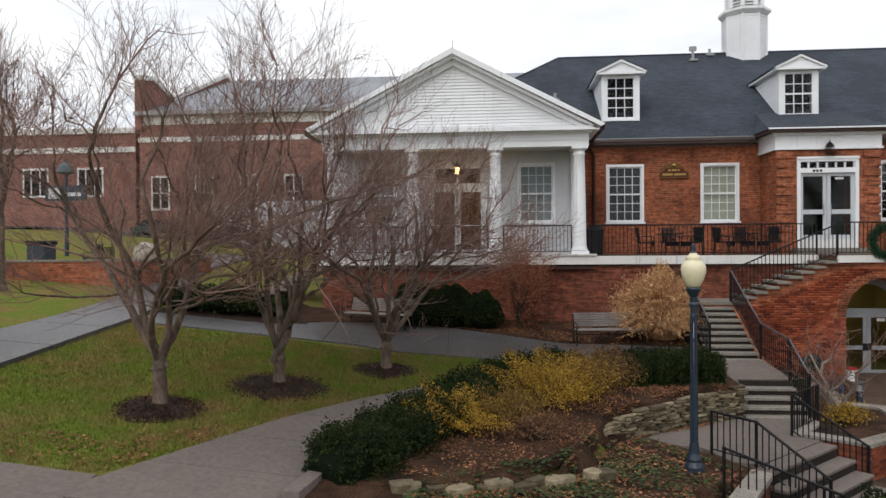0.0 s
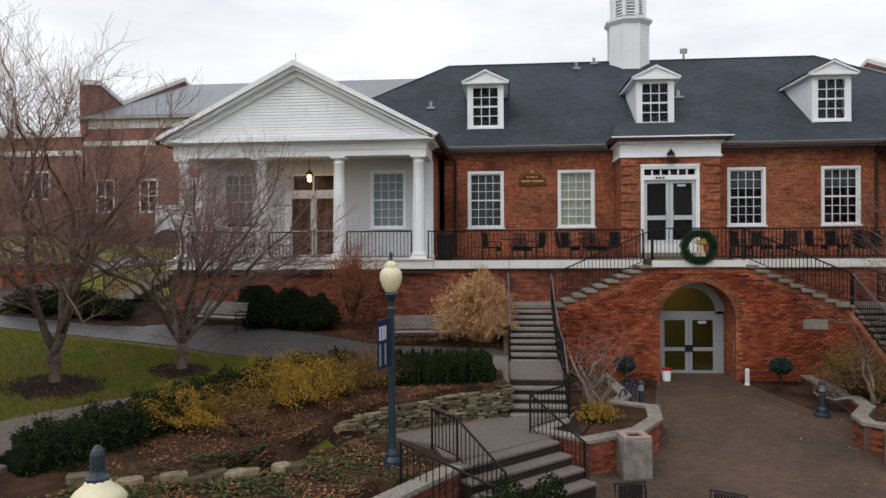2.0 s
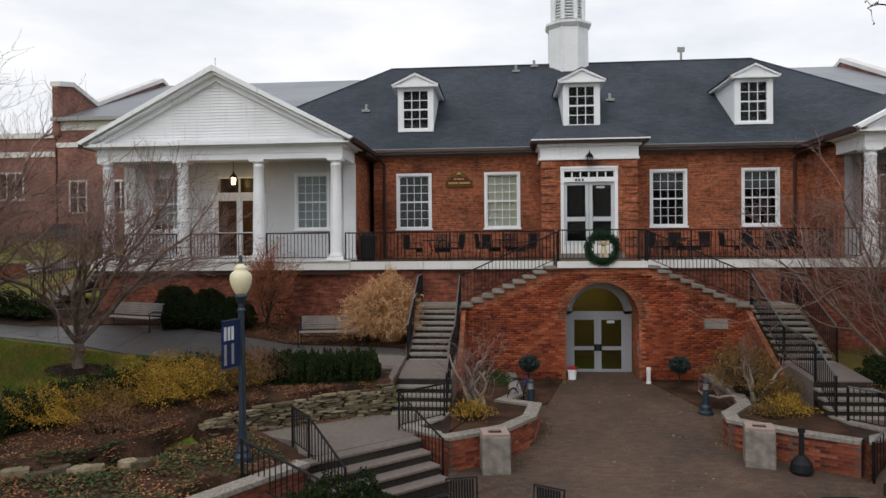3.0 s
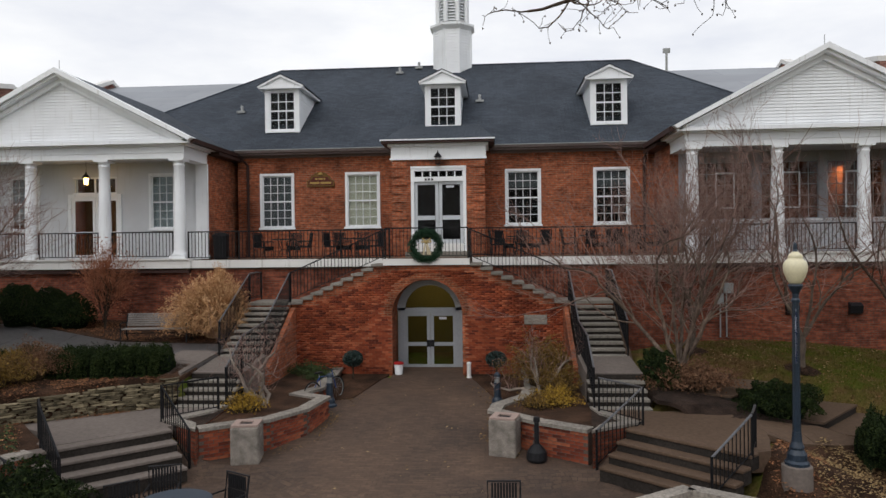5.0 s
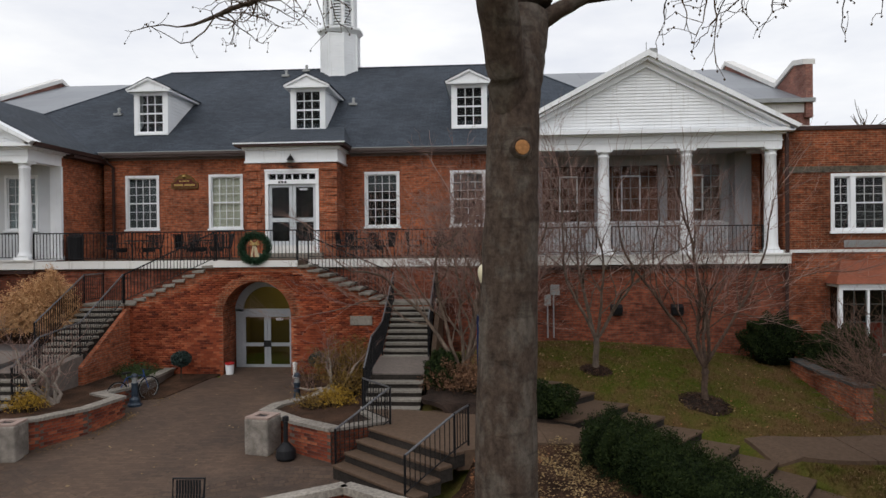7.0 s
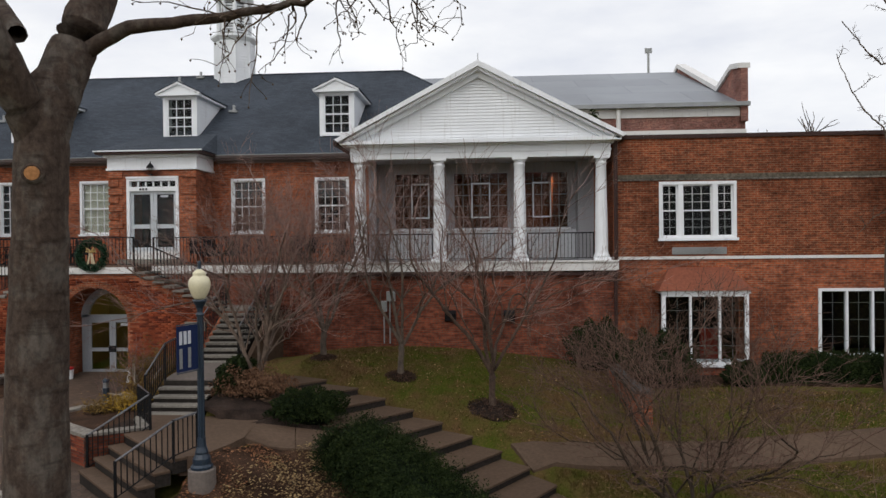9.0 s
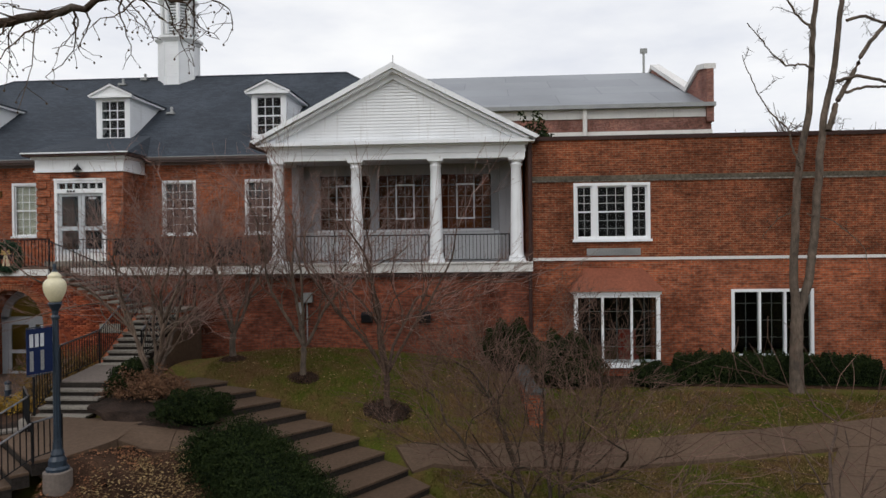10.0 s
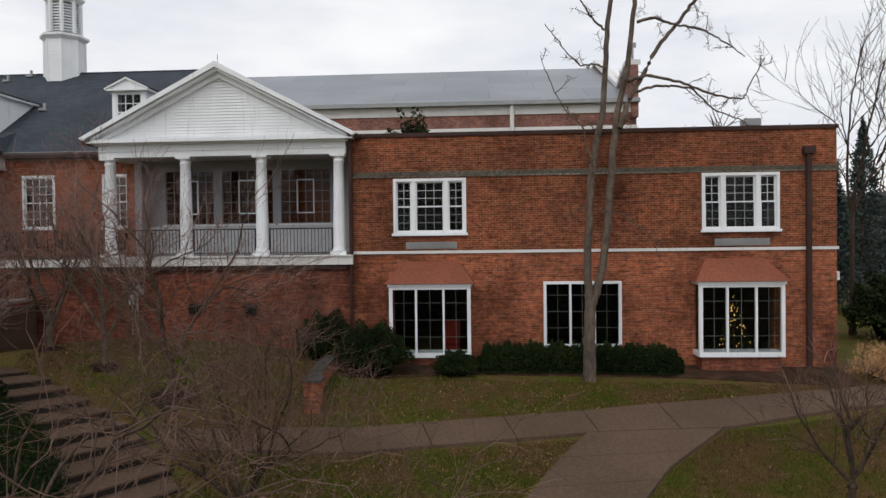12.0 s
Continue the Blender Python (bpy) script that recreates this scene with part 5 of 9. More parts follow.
def stair(side):
    """Upper flight beside the arch, then a straight flight down to the walk."""
    s = side
    name = "stair"
    st = structure(new(name), "grey stone stair with worn nosings beside the arch", "stair")
    x_first = -TOPX - 0.15 if s < 0 else TOPX - 0.05
    x_end = -4.55 if s < 0 else 4.4
    for i in range(9):
        a = x_first + s * TREAD * i
        b = a + s * (TREAD + 0.06) if i < 8 else x_end
        z = stair_top(i)
        bm = bevelled(boxes((min(a, b), max(a, b), -5.7, -4.365, z - 0.078, z)), 0.012)
        part("step", bm, STONE, st)
    xa, xb = sorted((x_end, x_end + s * 1.42))
    zl = stair_top(8)
    part("landing", bevelled(boxes((xa, xb, -5.75, -4.37, zl - 0.1, zl)), 0.012), STONE, st)
    part("landing_base", boxes((xa + 0.02, xb - 0.02, -5.7, -4.38, -0.3, zl - 0.101)), BRICK, st)
    rise2 = (zl - 1.22) / 9
    for i in range(9):
        z = zl - rise2 * (i + 1)
        y = -5.72 - 0.29 * i
        part("step", bevelled(boxes((xa + 0.06, xb - 0.06, y - 0.31, y + 0.05, z - 0.07, z)), 0.012), STONE, st)
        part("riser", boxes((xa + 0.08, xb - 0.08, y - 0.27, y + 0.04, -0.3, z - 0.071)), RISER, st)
    # side walls of the flight
    for x, inner in ((xa - 0.16, s > 0), (xb - 0.02, s < 0)):
        bm = bmesh.new()
        prism(bm, [(-4.4, -0.3), (-4.4, zl - 0.2), (-5.75, zl - 0.2), (-8.35, 0.9), (-8.35, -0.3)], x + 0.02, x + 0.16, "x")
        part("stringer", bm, BRICK if inner else CONCRETE_DARK, st, "old red brick flank" if inner else "damp concrete stringer")
    # sloping walk and the lower short flight
    bm = bmesh.new()
    prism(bm, [(-8.1, 0.2), (-8.1, 1.22), (-10.05, 1.05), (-10.05, 0.2)], xa, xb, "x")
    part("walk_slab", bm, CONCRETE, st)
    part("riser", boxes((xa + 0.01, xb - 0.01, -10.062, -10.051, 0.3, 1.02)), RISER, st)
    for i in range(4):
        z = 1.05 - 0.163 * (i + 1)
        y = -10.05 - 0.28 * i
        part("step", bevelled(boxes((xa, xb, y - 0.32, y + 0.04, z - 0.06, z)), 0.01), STONE, st)
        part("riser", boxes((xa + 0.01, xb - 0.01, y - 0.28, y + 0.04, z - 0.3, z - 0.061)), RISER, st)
    return st


stair(-1)
stair(1)


# ---- annex: flat-roofed two-storey brick building ----
annex = thing("annex_building", "flat-roofed two-storey brown brick building with white windows", "building")
AY = -4.24
up_win = [(18.82, 21.35, 4.67, 6.6), (29.32, 31.88, 4.67, 6.62)]
low_win = [(18.8, 21.4, 0.55, 2.85), (23.97, 26.62, 0.75, 3.0), (29.1, 31.7, 0.55, 2.85)]
part("wall", panel(bmesh.new(), 17.3, 33.75, 4.1, 8.05, AY, AY + 0.3, up_win), BRICK_BROWN, annex)
part("lower_wall", panel(bmesh.new(), 17.3, 33.75, -1.0, 4.0, AY, AY + 0.3, low_win), BRICK, annex)
part("side_wall", boxes((33.45, 33.75, AY + 0.3, 12, -1.0, 8.05)), BRICK_BROWN, annex)
part("side_wall", boxes((17.3, 17.6, AY + 0.3, 12, 4.0, 8.05)), BRICK_BROWN, annex)
part("flat_roof", boxes((17.3, 33.75, AY + 0.3, 12, 7.8, 7.9)), METAL_ROOF, annex)
part("coping", boxes((17.25, 33.8, AY - 0.06, AY + 0.36, 8.05, 8.18), (33.4, 33.8, AY + 0.36, 12, 8.05, 8.18)), BROWN_METAL, annex, "dark metal coping")
part("band_course", boxes((17.3, 33.8, AY - 0.05, AY + 0.3, 4.0, 4.1)), WHITE_WORN, annex, "white painted band")
part("stone_course", boxes((17.3, 33.8, AY - 0.06, AY, 6.7, 6.84)), plain("lichened_stone", (0.13, 0.112, 0.088), 0.9, vary=0.4, scale=3, bump=0.4), annex, "dark weathered stone string course")
part("drip_strip", boxes((17.3, 33.8, AY - 0.045, AY, 6.65, 6.7)), plain("flaking_pale_paint", (0.3, 0.27, 0.23), 0.8, vary=0.6, scale=2.5), annex, "pale strip with flaking paint")
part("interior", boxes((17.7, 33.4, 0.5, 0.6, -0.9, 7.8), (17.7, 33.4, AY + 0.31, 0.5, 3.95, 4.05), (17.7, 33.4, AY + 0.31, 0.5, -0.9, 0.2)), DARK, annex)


MUNTIN = plain("grey_muntin", (0.3, 0.31, 0.31), 0.6, vary=0.15)


def light(parent, x0, x1, z0, z1, y, cols, rows):
    """A double-hung pair of sashes: white rims, thin grey bars behind the glass."""
    t = 0.045
    mid = (z0 + z1) / 2
    xs = [x0 + t + (x1 - x0 - 2 * t) * i / cols for i in range(cols + 1)]
    first = None
    for k, (lo, hi) in enumerate(((z0, mid + 0.02), (mid - 0.02, z1))):
        d = y + (0.04 if k else 0.0)
        part("sash", boxes((x0, x0 + t, d, d + 0.038, lo, hi), (x1 - t, x1, d, d + 0.038, lo, hi), (x0 + t, x1 - t, d, d + 0.038, lo, lo + t), (x0 + t, x1 - t, d, d + 0.038, hi - t, hi)), WHITE, parent)
        zs = [lo + t + (hi - lo - 2 * t) * j / (rows // 2) for j in range(rows // 2 + 1)]
        bars = [(x - 0.009, x + 0.009, d + 0.012, d + 0.03, lo + t, hi - t) for x in xs[1:-1]]
        bars += [(x0 + t, x1 - t, d + 0.014, d + 0.028, z - 0.009, z + 0.009) for z in zs[1:-1]]
        part("muntin", boxes(*bars), MUNTIN if k == 0 else WHITE_WORN, parent)
        for i in range(cols):
            for j in range(rows // 2):
                place = ((xs[i] + xs[i + 1]) / 2, d + 0.02, (zs[j] + zs[j + 1]) / 2)
                if first is None:
                    first = part("pane", boxes((-(xs[1] - xs[0]) / 2, (xs[1] - xs[0]) / 2, -0.003, 0.003, -(zs[1] - zs[0]) / 2, (zs[1] - zs[0]) / 2)), GLASS, parent)
                    first.location = place
                else:
                    again(first, "pane", place, parent)


for x0, x1, z0, z1 in up_win:
    gaps = [(x0 + 0.1, x0 + 0.62, z0 + 0.09, z1 - 0.1), (x0 + 0.78, x1 - 0.78, z0 + 0.09, z1 - 0.1), (x1 - 0.62, x1 - 0.1, z0 + 0.09, z1 - 0.1)]
    w = part("window", panel(bmesh.new(), x0, x1, z0, z1, AY - 0.05, AY + 0.12, gaps), WHITE, annex, "white three-part sash window")
    part("sill", boxes((x0 - 0.05, x1 + 0.05, AY - 0.12, AY - 0.052, z0 - 0.05, z0 + 0.04)), WHITE, w)
    light(w, x0 + 0.1, x0 + 0.62, z0 + 0.09, z1 - 0.1, AY + 0.02, 2, 6)
    light(w, x0 + 0.78, x1 - 0.78, z0 + 0.09, z1 - 0.1, AY + 0.02, 3, 6)
    light(w, x1 - 0.62, x1 - 0.1, z0 + 0.09, z1 - 0.1, AY + 0.02, 2, 6)
    g = part("grille", boxes((x0 + 0.42, x1 - 0.33, AY - 0.04, AY - 0.002, 4.16, 4.4)), GREYMETAL, annex, "grey louvred air grille")
    part("louvre", boxes(*[(x0 + 0.46, x1 - 0.37, AY - 0.055, AY - 0.041, 4.185 + i * 0.035, 4.2 + i * 0.035) for i in range(6)]), GREYMETAL, g)

# flat shop-like window
x0, x1, z0, z1 = low_win[1]
gaps = [(x0 + 0.1, x0 + 0.88, z0 + 0.08, z1 - 0.1), (x0 + 0.95, x1 - 0.95, z0 + 0.08, z1 - 0.1), (x1 - 0.88, x1 - 0.1, z0 + 0.08, z1 - 0.1)]
w = part("window", panel(bmesh.new(), x0, x1, z0, z1, AY - 0.04, AY + 0.12, gaps), WHITE, annex, "broad white three-light window")
for a, b in ((x0 + 0.1, x0 + 0.88), (x0 + 0.95, x1 - 0.95), (x1 - 0.88, x1 - 0.1)):
    part("pane", boxes((a, b, AY + 0.04, AY + 0.046, z0 + 0.08, z1 - 0.1)), GLASS, w)
    part("muntin", boxes(*[(a, b, AY + 0.05, AY + 0.06, z0 + 0.08 + (z1 - z0) * q - 0.008, z0 + 0.08 + (z1 - z0) * q + 0.008) for q in (0.25, 0.5, 0.75)],
                          ((a + b) / 2 - 0.008, (a + b) / 2 + 0.008, AY + 0.061, AY + 0.07, z0 + 0.1, z1 - 0.12)), GREYMETAL, w)

# bay windows with copper roofs
for c in (20.1, 30.38):
    f, h = -4.98, 1.38
    zb, zt = 0.62, 2.92
    gaps = [(c - h + 0.12, c - 0.5, zb + 0.04, zt - 0.12), (c - 0.43, c + 0.43, zb + 0.04, zt - 0.12), (c + 0.5, c + h - 0.12, zb + 0.04, zt - 0.12)]
    bay = part("bay_window", panel(bmesh.new(), c - h, c + h, zb - 0.12, zt - 0.02, f, f + 0.12, gaps), WHITE, annex, "white bay window with a copper-brown hipped roof")
    part("sill", boxes((c - h, c + h, f + 0.121, AY, zb - 0.12, zb + 0.04)), WHITE, bay)
    part("head", boxes((c - h - 0.04, c + h + 0.04, f - 0.05, AY, zt - 0.019, zt + 0.08)), WHITE, bay)
    for a, b in ((c - h + 0.12, c - 0.5), (c - 0.43, c + 0.43), (c + 0.5, c + h - 0.12)):
        part("pane", boxes((a, b, f + 0.05, f + 0.056, zb + 0.04, zt - 0.12)), GLASS, bay)
        part("muntin", boxes(*[(a, b, f + 0.06, f + 0.07, zb + (zt - zb) * q - 0.008, zb + (zt - zb) * q + 0.008) for q in (0.25, 0.5, 0.75)],
                              ((a + b) / 2 - 0.008, (a + b) / 2 + 0.008, f + 0.071, f + 0.08, zb + 0.06, zt - 0.14)), GREYMETAL, bay)
    for s in (-1, 1):
        x = c + s * (h - 0.05)
        part("side_pane", boxes((x - 0.003, x + 0.003, f + 0.12, AY - 0.05, zb + 0.04, zt - 0.02)), GLASS, bay)
    bm = bmesh.new()
    lo = [bm.verts.new(p) for p in ((c - h - 0.14, f - 0.14, zt + 0.08), (c + h + 0.14, f - 0.14, zt + 0.08), (c + h + 0.14, AY, zt + 0.08), (c - h - 0.14, AY, zt + 0.08))]
    hi = [bm.verts.new(p) for p in ((c - h + 0.42, AY - 0.02, zt + 0.82), (c + h - 0.42, AY - 0.02, zt + 0.82))]
    for q in ((lo[0], lo[1], hi[1], hi[0]), (lo[1], lo[2], hi[1]), (lo[3], lo[0], hi[0]), (lo[2], lo[3], hi[0], hi[1]), (lo[3], lo[2], lo[1], lo[0])):
        bm.faces.new(q)
    part("bay_roof", bm, COPPER, bay, "copper-brown hipped roof")
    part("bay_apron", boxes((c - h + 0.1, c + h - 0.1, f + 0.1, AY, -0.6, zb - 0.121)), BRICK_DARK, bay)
part("downpipe", tube(bmesh.new(), [(32.8, AY - 0.1, -0.3), (32.8, AY - 0.1, 7.3)], 0.1, 8), BROWN_METAL, annex)
part("rain_head", boxes((32.62, 32.98, AY - 0.24, AY - 0.01, 7.2, 7.45)), BROWN_METAL, annex)
part("roof_vent", boxes((31.6, 31.95, -2.2, -1.8, 7.9, 8.65), (31.5, 32.05, -2.3, -1.7, 8.5, 8.75)), GREYMETAL, annex)
# small bay on the far end wall
part("end_bay", boxes((33.76, 34.2, -3.2, -1.2, 0.6, 2.9), (33.76, 34.3, -3.3, -1.1, 2.9, 3.2)), WHITE, annex)

# ---- gymnasium-like hall far behind ----
hall = thing("far_hall", "long brick hall with a grey metal roof behind", "building")
FY, FZ = 34.8, 16.6
part("wall", boxes((-45, 35.5, FY, FY + 40, 0, 14.0)), BRICK_FAR, hall)
part("pale_band", boxes((-45.05, 35.55, FY - 0.1, FY, 13.9, 14.35)), WHITE_WORN, hall, "pale horizontal band")
part("frieze", boxes((-45.05, 35.55, FY - 0.1, FY, 15.5, 16.3)), WHITE_WORN, hall, "pale frieze below the eave")
part("upper_wall", boxes((-45, 35.5, FY + 0.02, FY + 40, 14.0, 16.3)), BRICK_FAR, hall)
part("eave", boxes((-45.2, 35.7, FY - 0.7, FY + 0.5, 16.3, 16.65)), GREYMETAL, hall)
bm = bmesh.new()
prism(bm, [(FY - 0.6, 16.5), (55.3, 24.3), (76, 16.5)], -44.6, 35.0, "x")
part("roof", bm, METAL_ROOF, hall, "grey metal roof")
for x in (35.0, -45.2):
    line = [(34.4, 19.6), (36.6, 20.0), (40.6, 18.9), (54.6, 24.6), (76, 17.0)]
    bm = bmesh.new()
    prism(bm, [(34.4, 15.0)] + line + [(76, 15)], x, x + 0.6, "x")
    part("parapet", bm, BRICK_FAR, hall)
    bm = bmesh.new()
    prism(bm, line + [(y, z + 0.45) for y, z in line[::-1]], x - 0.2, x + 0.8, "x")
    part("parapet_cap", bm, WHITE_WORN, hall)
for i in range(7):
    x = -43 + i * 4.2
    w = part("window", boxes((x - 0.9, x + 0.9, FY - 0.06, FY - 0.01, 7.6, 7.8), (x - 0.9, x + 0.9, FY - 0.06, FY - 0.01, 10.6, 10.8), (x - 0.9, x - 0.75, FY - 0.06, FY - 0.01, 7.8, 10.6), (x + 0.75, x + 0.9, FY - 0.06, FY - 0.01, 7.8, 10.6),
                             (x - 0.06, x + 0.06, FY - 0.06, FY - 0.01, 7.8, 10.6), (x - 0.75, x + 0.75, FY - 0.055, FY - 0.015, 9.15, 9.25)), WHITE_WORN, hall, "white framed window")
    part("pane", boxes((x - 0.75, x + 0.75, FY - 0.008, FY - 0.004, 7.8, 10.6)), DARK, w)
side_block = thing("far_block", "plain brown brick block behind the trees", "building")
part("wall", boxes((-72, -46, 36, 52, 0, 15.0)), BRICK_FAR, side_block)
part("pale_band", boxes((-72.1, -46, 35.85, 35.99, 13.2, 13.7)), WHITE_WORN, side_block)
part("coping", boxes((-72.1, -46, 35.8, 52, 15.0, 15.5)), WHITE_WORN, side_block)
for x in (-50.5, -56.0, -61.5):
    w = part("window", boxes((x - 1.3, x + 1.3, 35.9, 35.99, 9.0, 9.2), (x - 1.3, x + 1.3, 35.9, 35.99, 11.6, 11.8), (x - 1.3, x - 1.15, 35.9, 35.99, 9.2, 11.6), (x + 1.15, x + 1.3, 35.9, 35.99, 9.2, 11.6), (x - 0.5, x - 0.4, 35.9, 35.99, 9.2, 11.6), (x + 0.4, x + 0.5, 35.9, 35.99, 9.2, 11.6)), WHITE_WORN, side_block)
    part("pane", boxes((x - 1.15, x + 1.15, 35.95, 35.985, 9.2, 11.6)), DARK, w)
mast = thing("floodlight_mast", "grey sports floodlight mast far behind the hall", "mast", (153, 600, 0))
part("pole", tube(bmesh.new(), [(0, 0, -5), (0, 0, 170)], 1.0, 8), GREYMETAL, mast)
part("lamp_head", boxes((-3.0, 3.0, -1, 1, 170, 174)), GREYMETAL, mast)
part("plinth", boxes((-38.0, -14.0, FY - 0.4, FY - 0.11, 4.0, 8.3)), WHITE_WALL, hall, "pale rendered ground floor")
part("downpipe", tube(bmesh.new(), [(24.5, FY - 0.3, 16.4), (24.5, FY - 0.3, 4.0)], 0.2, 8), WHITE_WORN, hall)

# ---- lower landings, plaza steps, planters ----
def plaza_steps(s):
    """Four skewed steps from the lower walk down to the plaza."""
    st = structure(new("plaza_steps"), "damp grey concrete steps down to the plaza", "steps")
    x0 = 4.85 if s > 0 else 4.97
    y0 = -12.95 if s > 0 else -13.3
    d = Vector((s * 0.727, -0.687))
    n = Vector((-s * 0.687, -0.727))
    w = 2.7
    top, drop, run = 0.39, 0.2, 0.31
    for i in range(4):
        a = Vector((s * x0, y0)) + n * run * (i - 1)
        b = Vector((s * x0, y0)) + d * w + n * run * (i - 1)
        z = top - drop * i
        q = [a, b, b + n * (run + 0.03), a + n * (run + 0.03)]
        if i == 0:
            q = [a - n * 0.02, b - n * 0.02, b + n * run, a + n * run]
        bm = bmesh.new()
        prism(bm, [tuple(p) for p in q], z - 0.065, z, "z")
        part("step", bevelled(bm, 0.012, 1), CONCRETE if s < 0 else CONCRETE_DARK, st)
        back = Vector((-n.x, -n.y)) * 0.035
        bm = bmesh.new()
        prism(bm, [tuple(p + (back if k > 1 else Vector((0, 0)))) for k, p in enumerate(q)], z - 0.3, z - 0.066, "z")
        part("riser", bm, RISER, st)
    return st


plaza_steps(-1)
plaza_steps(1)
for s in (-1, 1):
    xa = 4.4 if s > 0 else 4.55
    pts = [(s * xa, -11.0), (s * (xa + 0.02), -12.6), (s * 4.9, -12.75), (s * 6.9, -14.6), (s * 7.3, -14.45), (s * 7.6, -13.6), (s * (9.0 if s < 0 else 7.7), -13.1), (s * (8.3 if s < 0 else 7.5), -12.4 if s < 0 else -11.6), (s * 6.3, -11.25), (s * 6.0, -11.35)]
    bm = bmesh.new()
    prism(bm, pts, 0.0, 0.385, "z")
    structure(part("landing_walk", bm, CONCRETE if s < 0 else CONCRETE_DARK), "grey concrete landing at the foot of the stair", "landing")


MORTAR = plain("grey_mortar", (0.13, 0.1, 0.085), 0.95, vary=0.3, scale=8, bump=0.4)
k = Look("single_brick", 0.9, spec=0.25)
tone = k.ramp(k.node("ObjectInfo").outputs["Random"], (0.0, (0.09, 0.026, 0.018)), (0.35, (0.21, 0.05, 0.026)), (0.75, (0.29, 0.075, 0.036)), (1.0, (0.36, 0.12, 0.06)))
k.colour(k.mix(1.0, tone, k.ramp(k.noise(4.0, 5.0), (0.3, (0.55, 0.53, 0.52)), (0.65, (1.12, 1.1, 1.08))), "MULTIPLY"))
k.bump(k.noise(60.0, 4.0), 0.5, 0.004)
ONE_BRICK = k.m
BRICK_MESH = None


def lay_bricks(wall, line, s):
    """Single bricks in running bond on the outer face of a planter wall."""
    global BRICK_MESH
    long_, high = 0.205, 0.064
    for course in range(9):
        z = 0.292 - course * 0.0745
        for p, q in zip(line, line[1:]):
            d = q - p
            length = d.length
            e = d / length
            n = Vector((e.y, -e.x)) * (1 if s < 0 else -1)
            u = 0.11 if course % 2 else 0.0
            while u + long_ * 0.6 < length:
                m = p + e * (u + long_ / 2)
                u += 0.216
                if m.y > -8.4 or z < at(m.x + n.x * 0.3, m.y + n.y * 0.3) - 0.05 or u > length + 0.06:
                    continue
                if BRICK_MESH is None:
                    b = part("brick", bevelled(boxes((-long_ / 2, long_ / 2, -0.02, 0.02, -high / 2, high / 2)), 0.005, 1), ONE_BRICK, wall)
                    BRICK_MESH = b
                else:
                    b = again(BRICK_MESH, "brick", (0, 0, 0), wall)
                b.matrix_basis = pose(m.x - n.x * 0.012, m.y - n.y * 0.012, z, 0, 0, math.degrees(math.atan2(e.y, e.x)))


def planter(s):
    """A raised bed with brick walls, stone cap and a notched outline."""
    line = ([(4.4, -13.25), (3.1, -12.35), (2.5, -11.3), (2.3, -9.95), (3.1, -9.5), (2.75, -8.8), (2.9, -5.65)] if s < 0
            else [(4.05, -13.1), (3.0, -12.4), (1.95, -11.4), (2.05, -10.7), (2.75, -9.7), (2.95, -8.6), (2.95, -5.65)])
    back = 4.52 if s < 0 else 4.38
    pl = thing("brick_planter", "raised brick planter with a weathered stone cap", "planter")
    outer = [Vector((s * x, y)) for x, y in line]

    def inset(k):
        out = []
        for i, p in enumerate(outer):
            a = outer[max(i - 1, 0)]
            b = outer[min(i + 1, len(outer) - 1)]
            d1 = (p - a).normalized() if i else (b - p).normalized()
            d2 = (b - p).normalized() if i < len(outer) - 1 else d1
            n1, n2 = Vector((-d1.y, d1.x)), Vector((-d2.y, d2.x))
            m = (n1 + n2).normalized()
            q = p + m * (k / max(0.4, m.dot(n1))) * (1 if s < 0 else -1)
            out.append(q)
        return out
    def ring(bm, o, i, z0, z1):
        prism(bm, [tuple(p) for p in o] + [tuple(p) for p in i[::-1]], z0, z1, "z")
    bm = bmesh.new()
    ring(bm, outer, inset(0.3), -0.7, 0.33)
    wall = part("planter_wall", bm, MORTAR, pl, "red brick planter wall")
    lay_bricks(wall, [p.copy() for p in outer], s)
    bm = bmesh.new()
    ring(bm, inset(-0.05), inset(0.28), 0.332, 0.41)
    part("cap", bm, CAPSTONE, pl, "weathered stone cap")
    soil = [tuple(p) for p in inset(0.3)] + [(s * back, -5.65), (s * back, -13.0)]
    bm = bmesh.new()
    prism(bm, soil, -0.6, 0.36, "z")
    part("soil", bm, MULCH_LEAFY, pl, "mulch with fallen leaves")
    # wedge between the stair foot and the plaza steps
    tri = [Vector((s * x, y)) for x, y in (((4.5, -11.2), (5.5, -12.6), (4.4, -13.42)) if s < 0 else ((4.36, -11.2), (5.25, -12.55), (4.12, -13.28)))]
    bm = bmesh.new()
    prism(bm, [tuple(p) for p in tri], -0.7, 0.392, "z")
    part("end_wall", bm, BRICK_DARK, pl)
    mid = (tri[0] + tri[1] + tri[2]) / 3
    ins = [p + (mid - p) * 0.5 for p in tri]
    out = [p + (p - mid) * 0.06 for p in tri]
    for i in (0, 1):
        bm = bmesh.new()
        prism(bm, [tuple(out[i]), tuple(out[i + 1]), tuple(ins[i + 1]), tuple(ins[i])], 0.394, 0.45, "z")
        part("end_cap", bm, CAPSTONE, pl)
    bm = bmesh.new()
    prism(bm, [tuple(p) for p in tri], 0.3925, 0.4, "z")
    part("soil", bm, MULCH, pl)
    return pl


planter(-1)
planter(1)

# dry-laid ledge-stone wall and the rock edging of the bed
rnd = random.Random(5)
stone_wall = thing("stone_wall", "dry-laid tan ledgestone retaining wall", "wall")


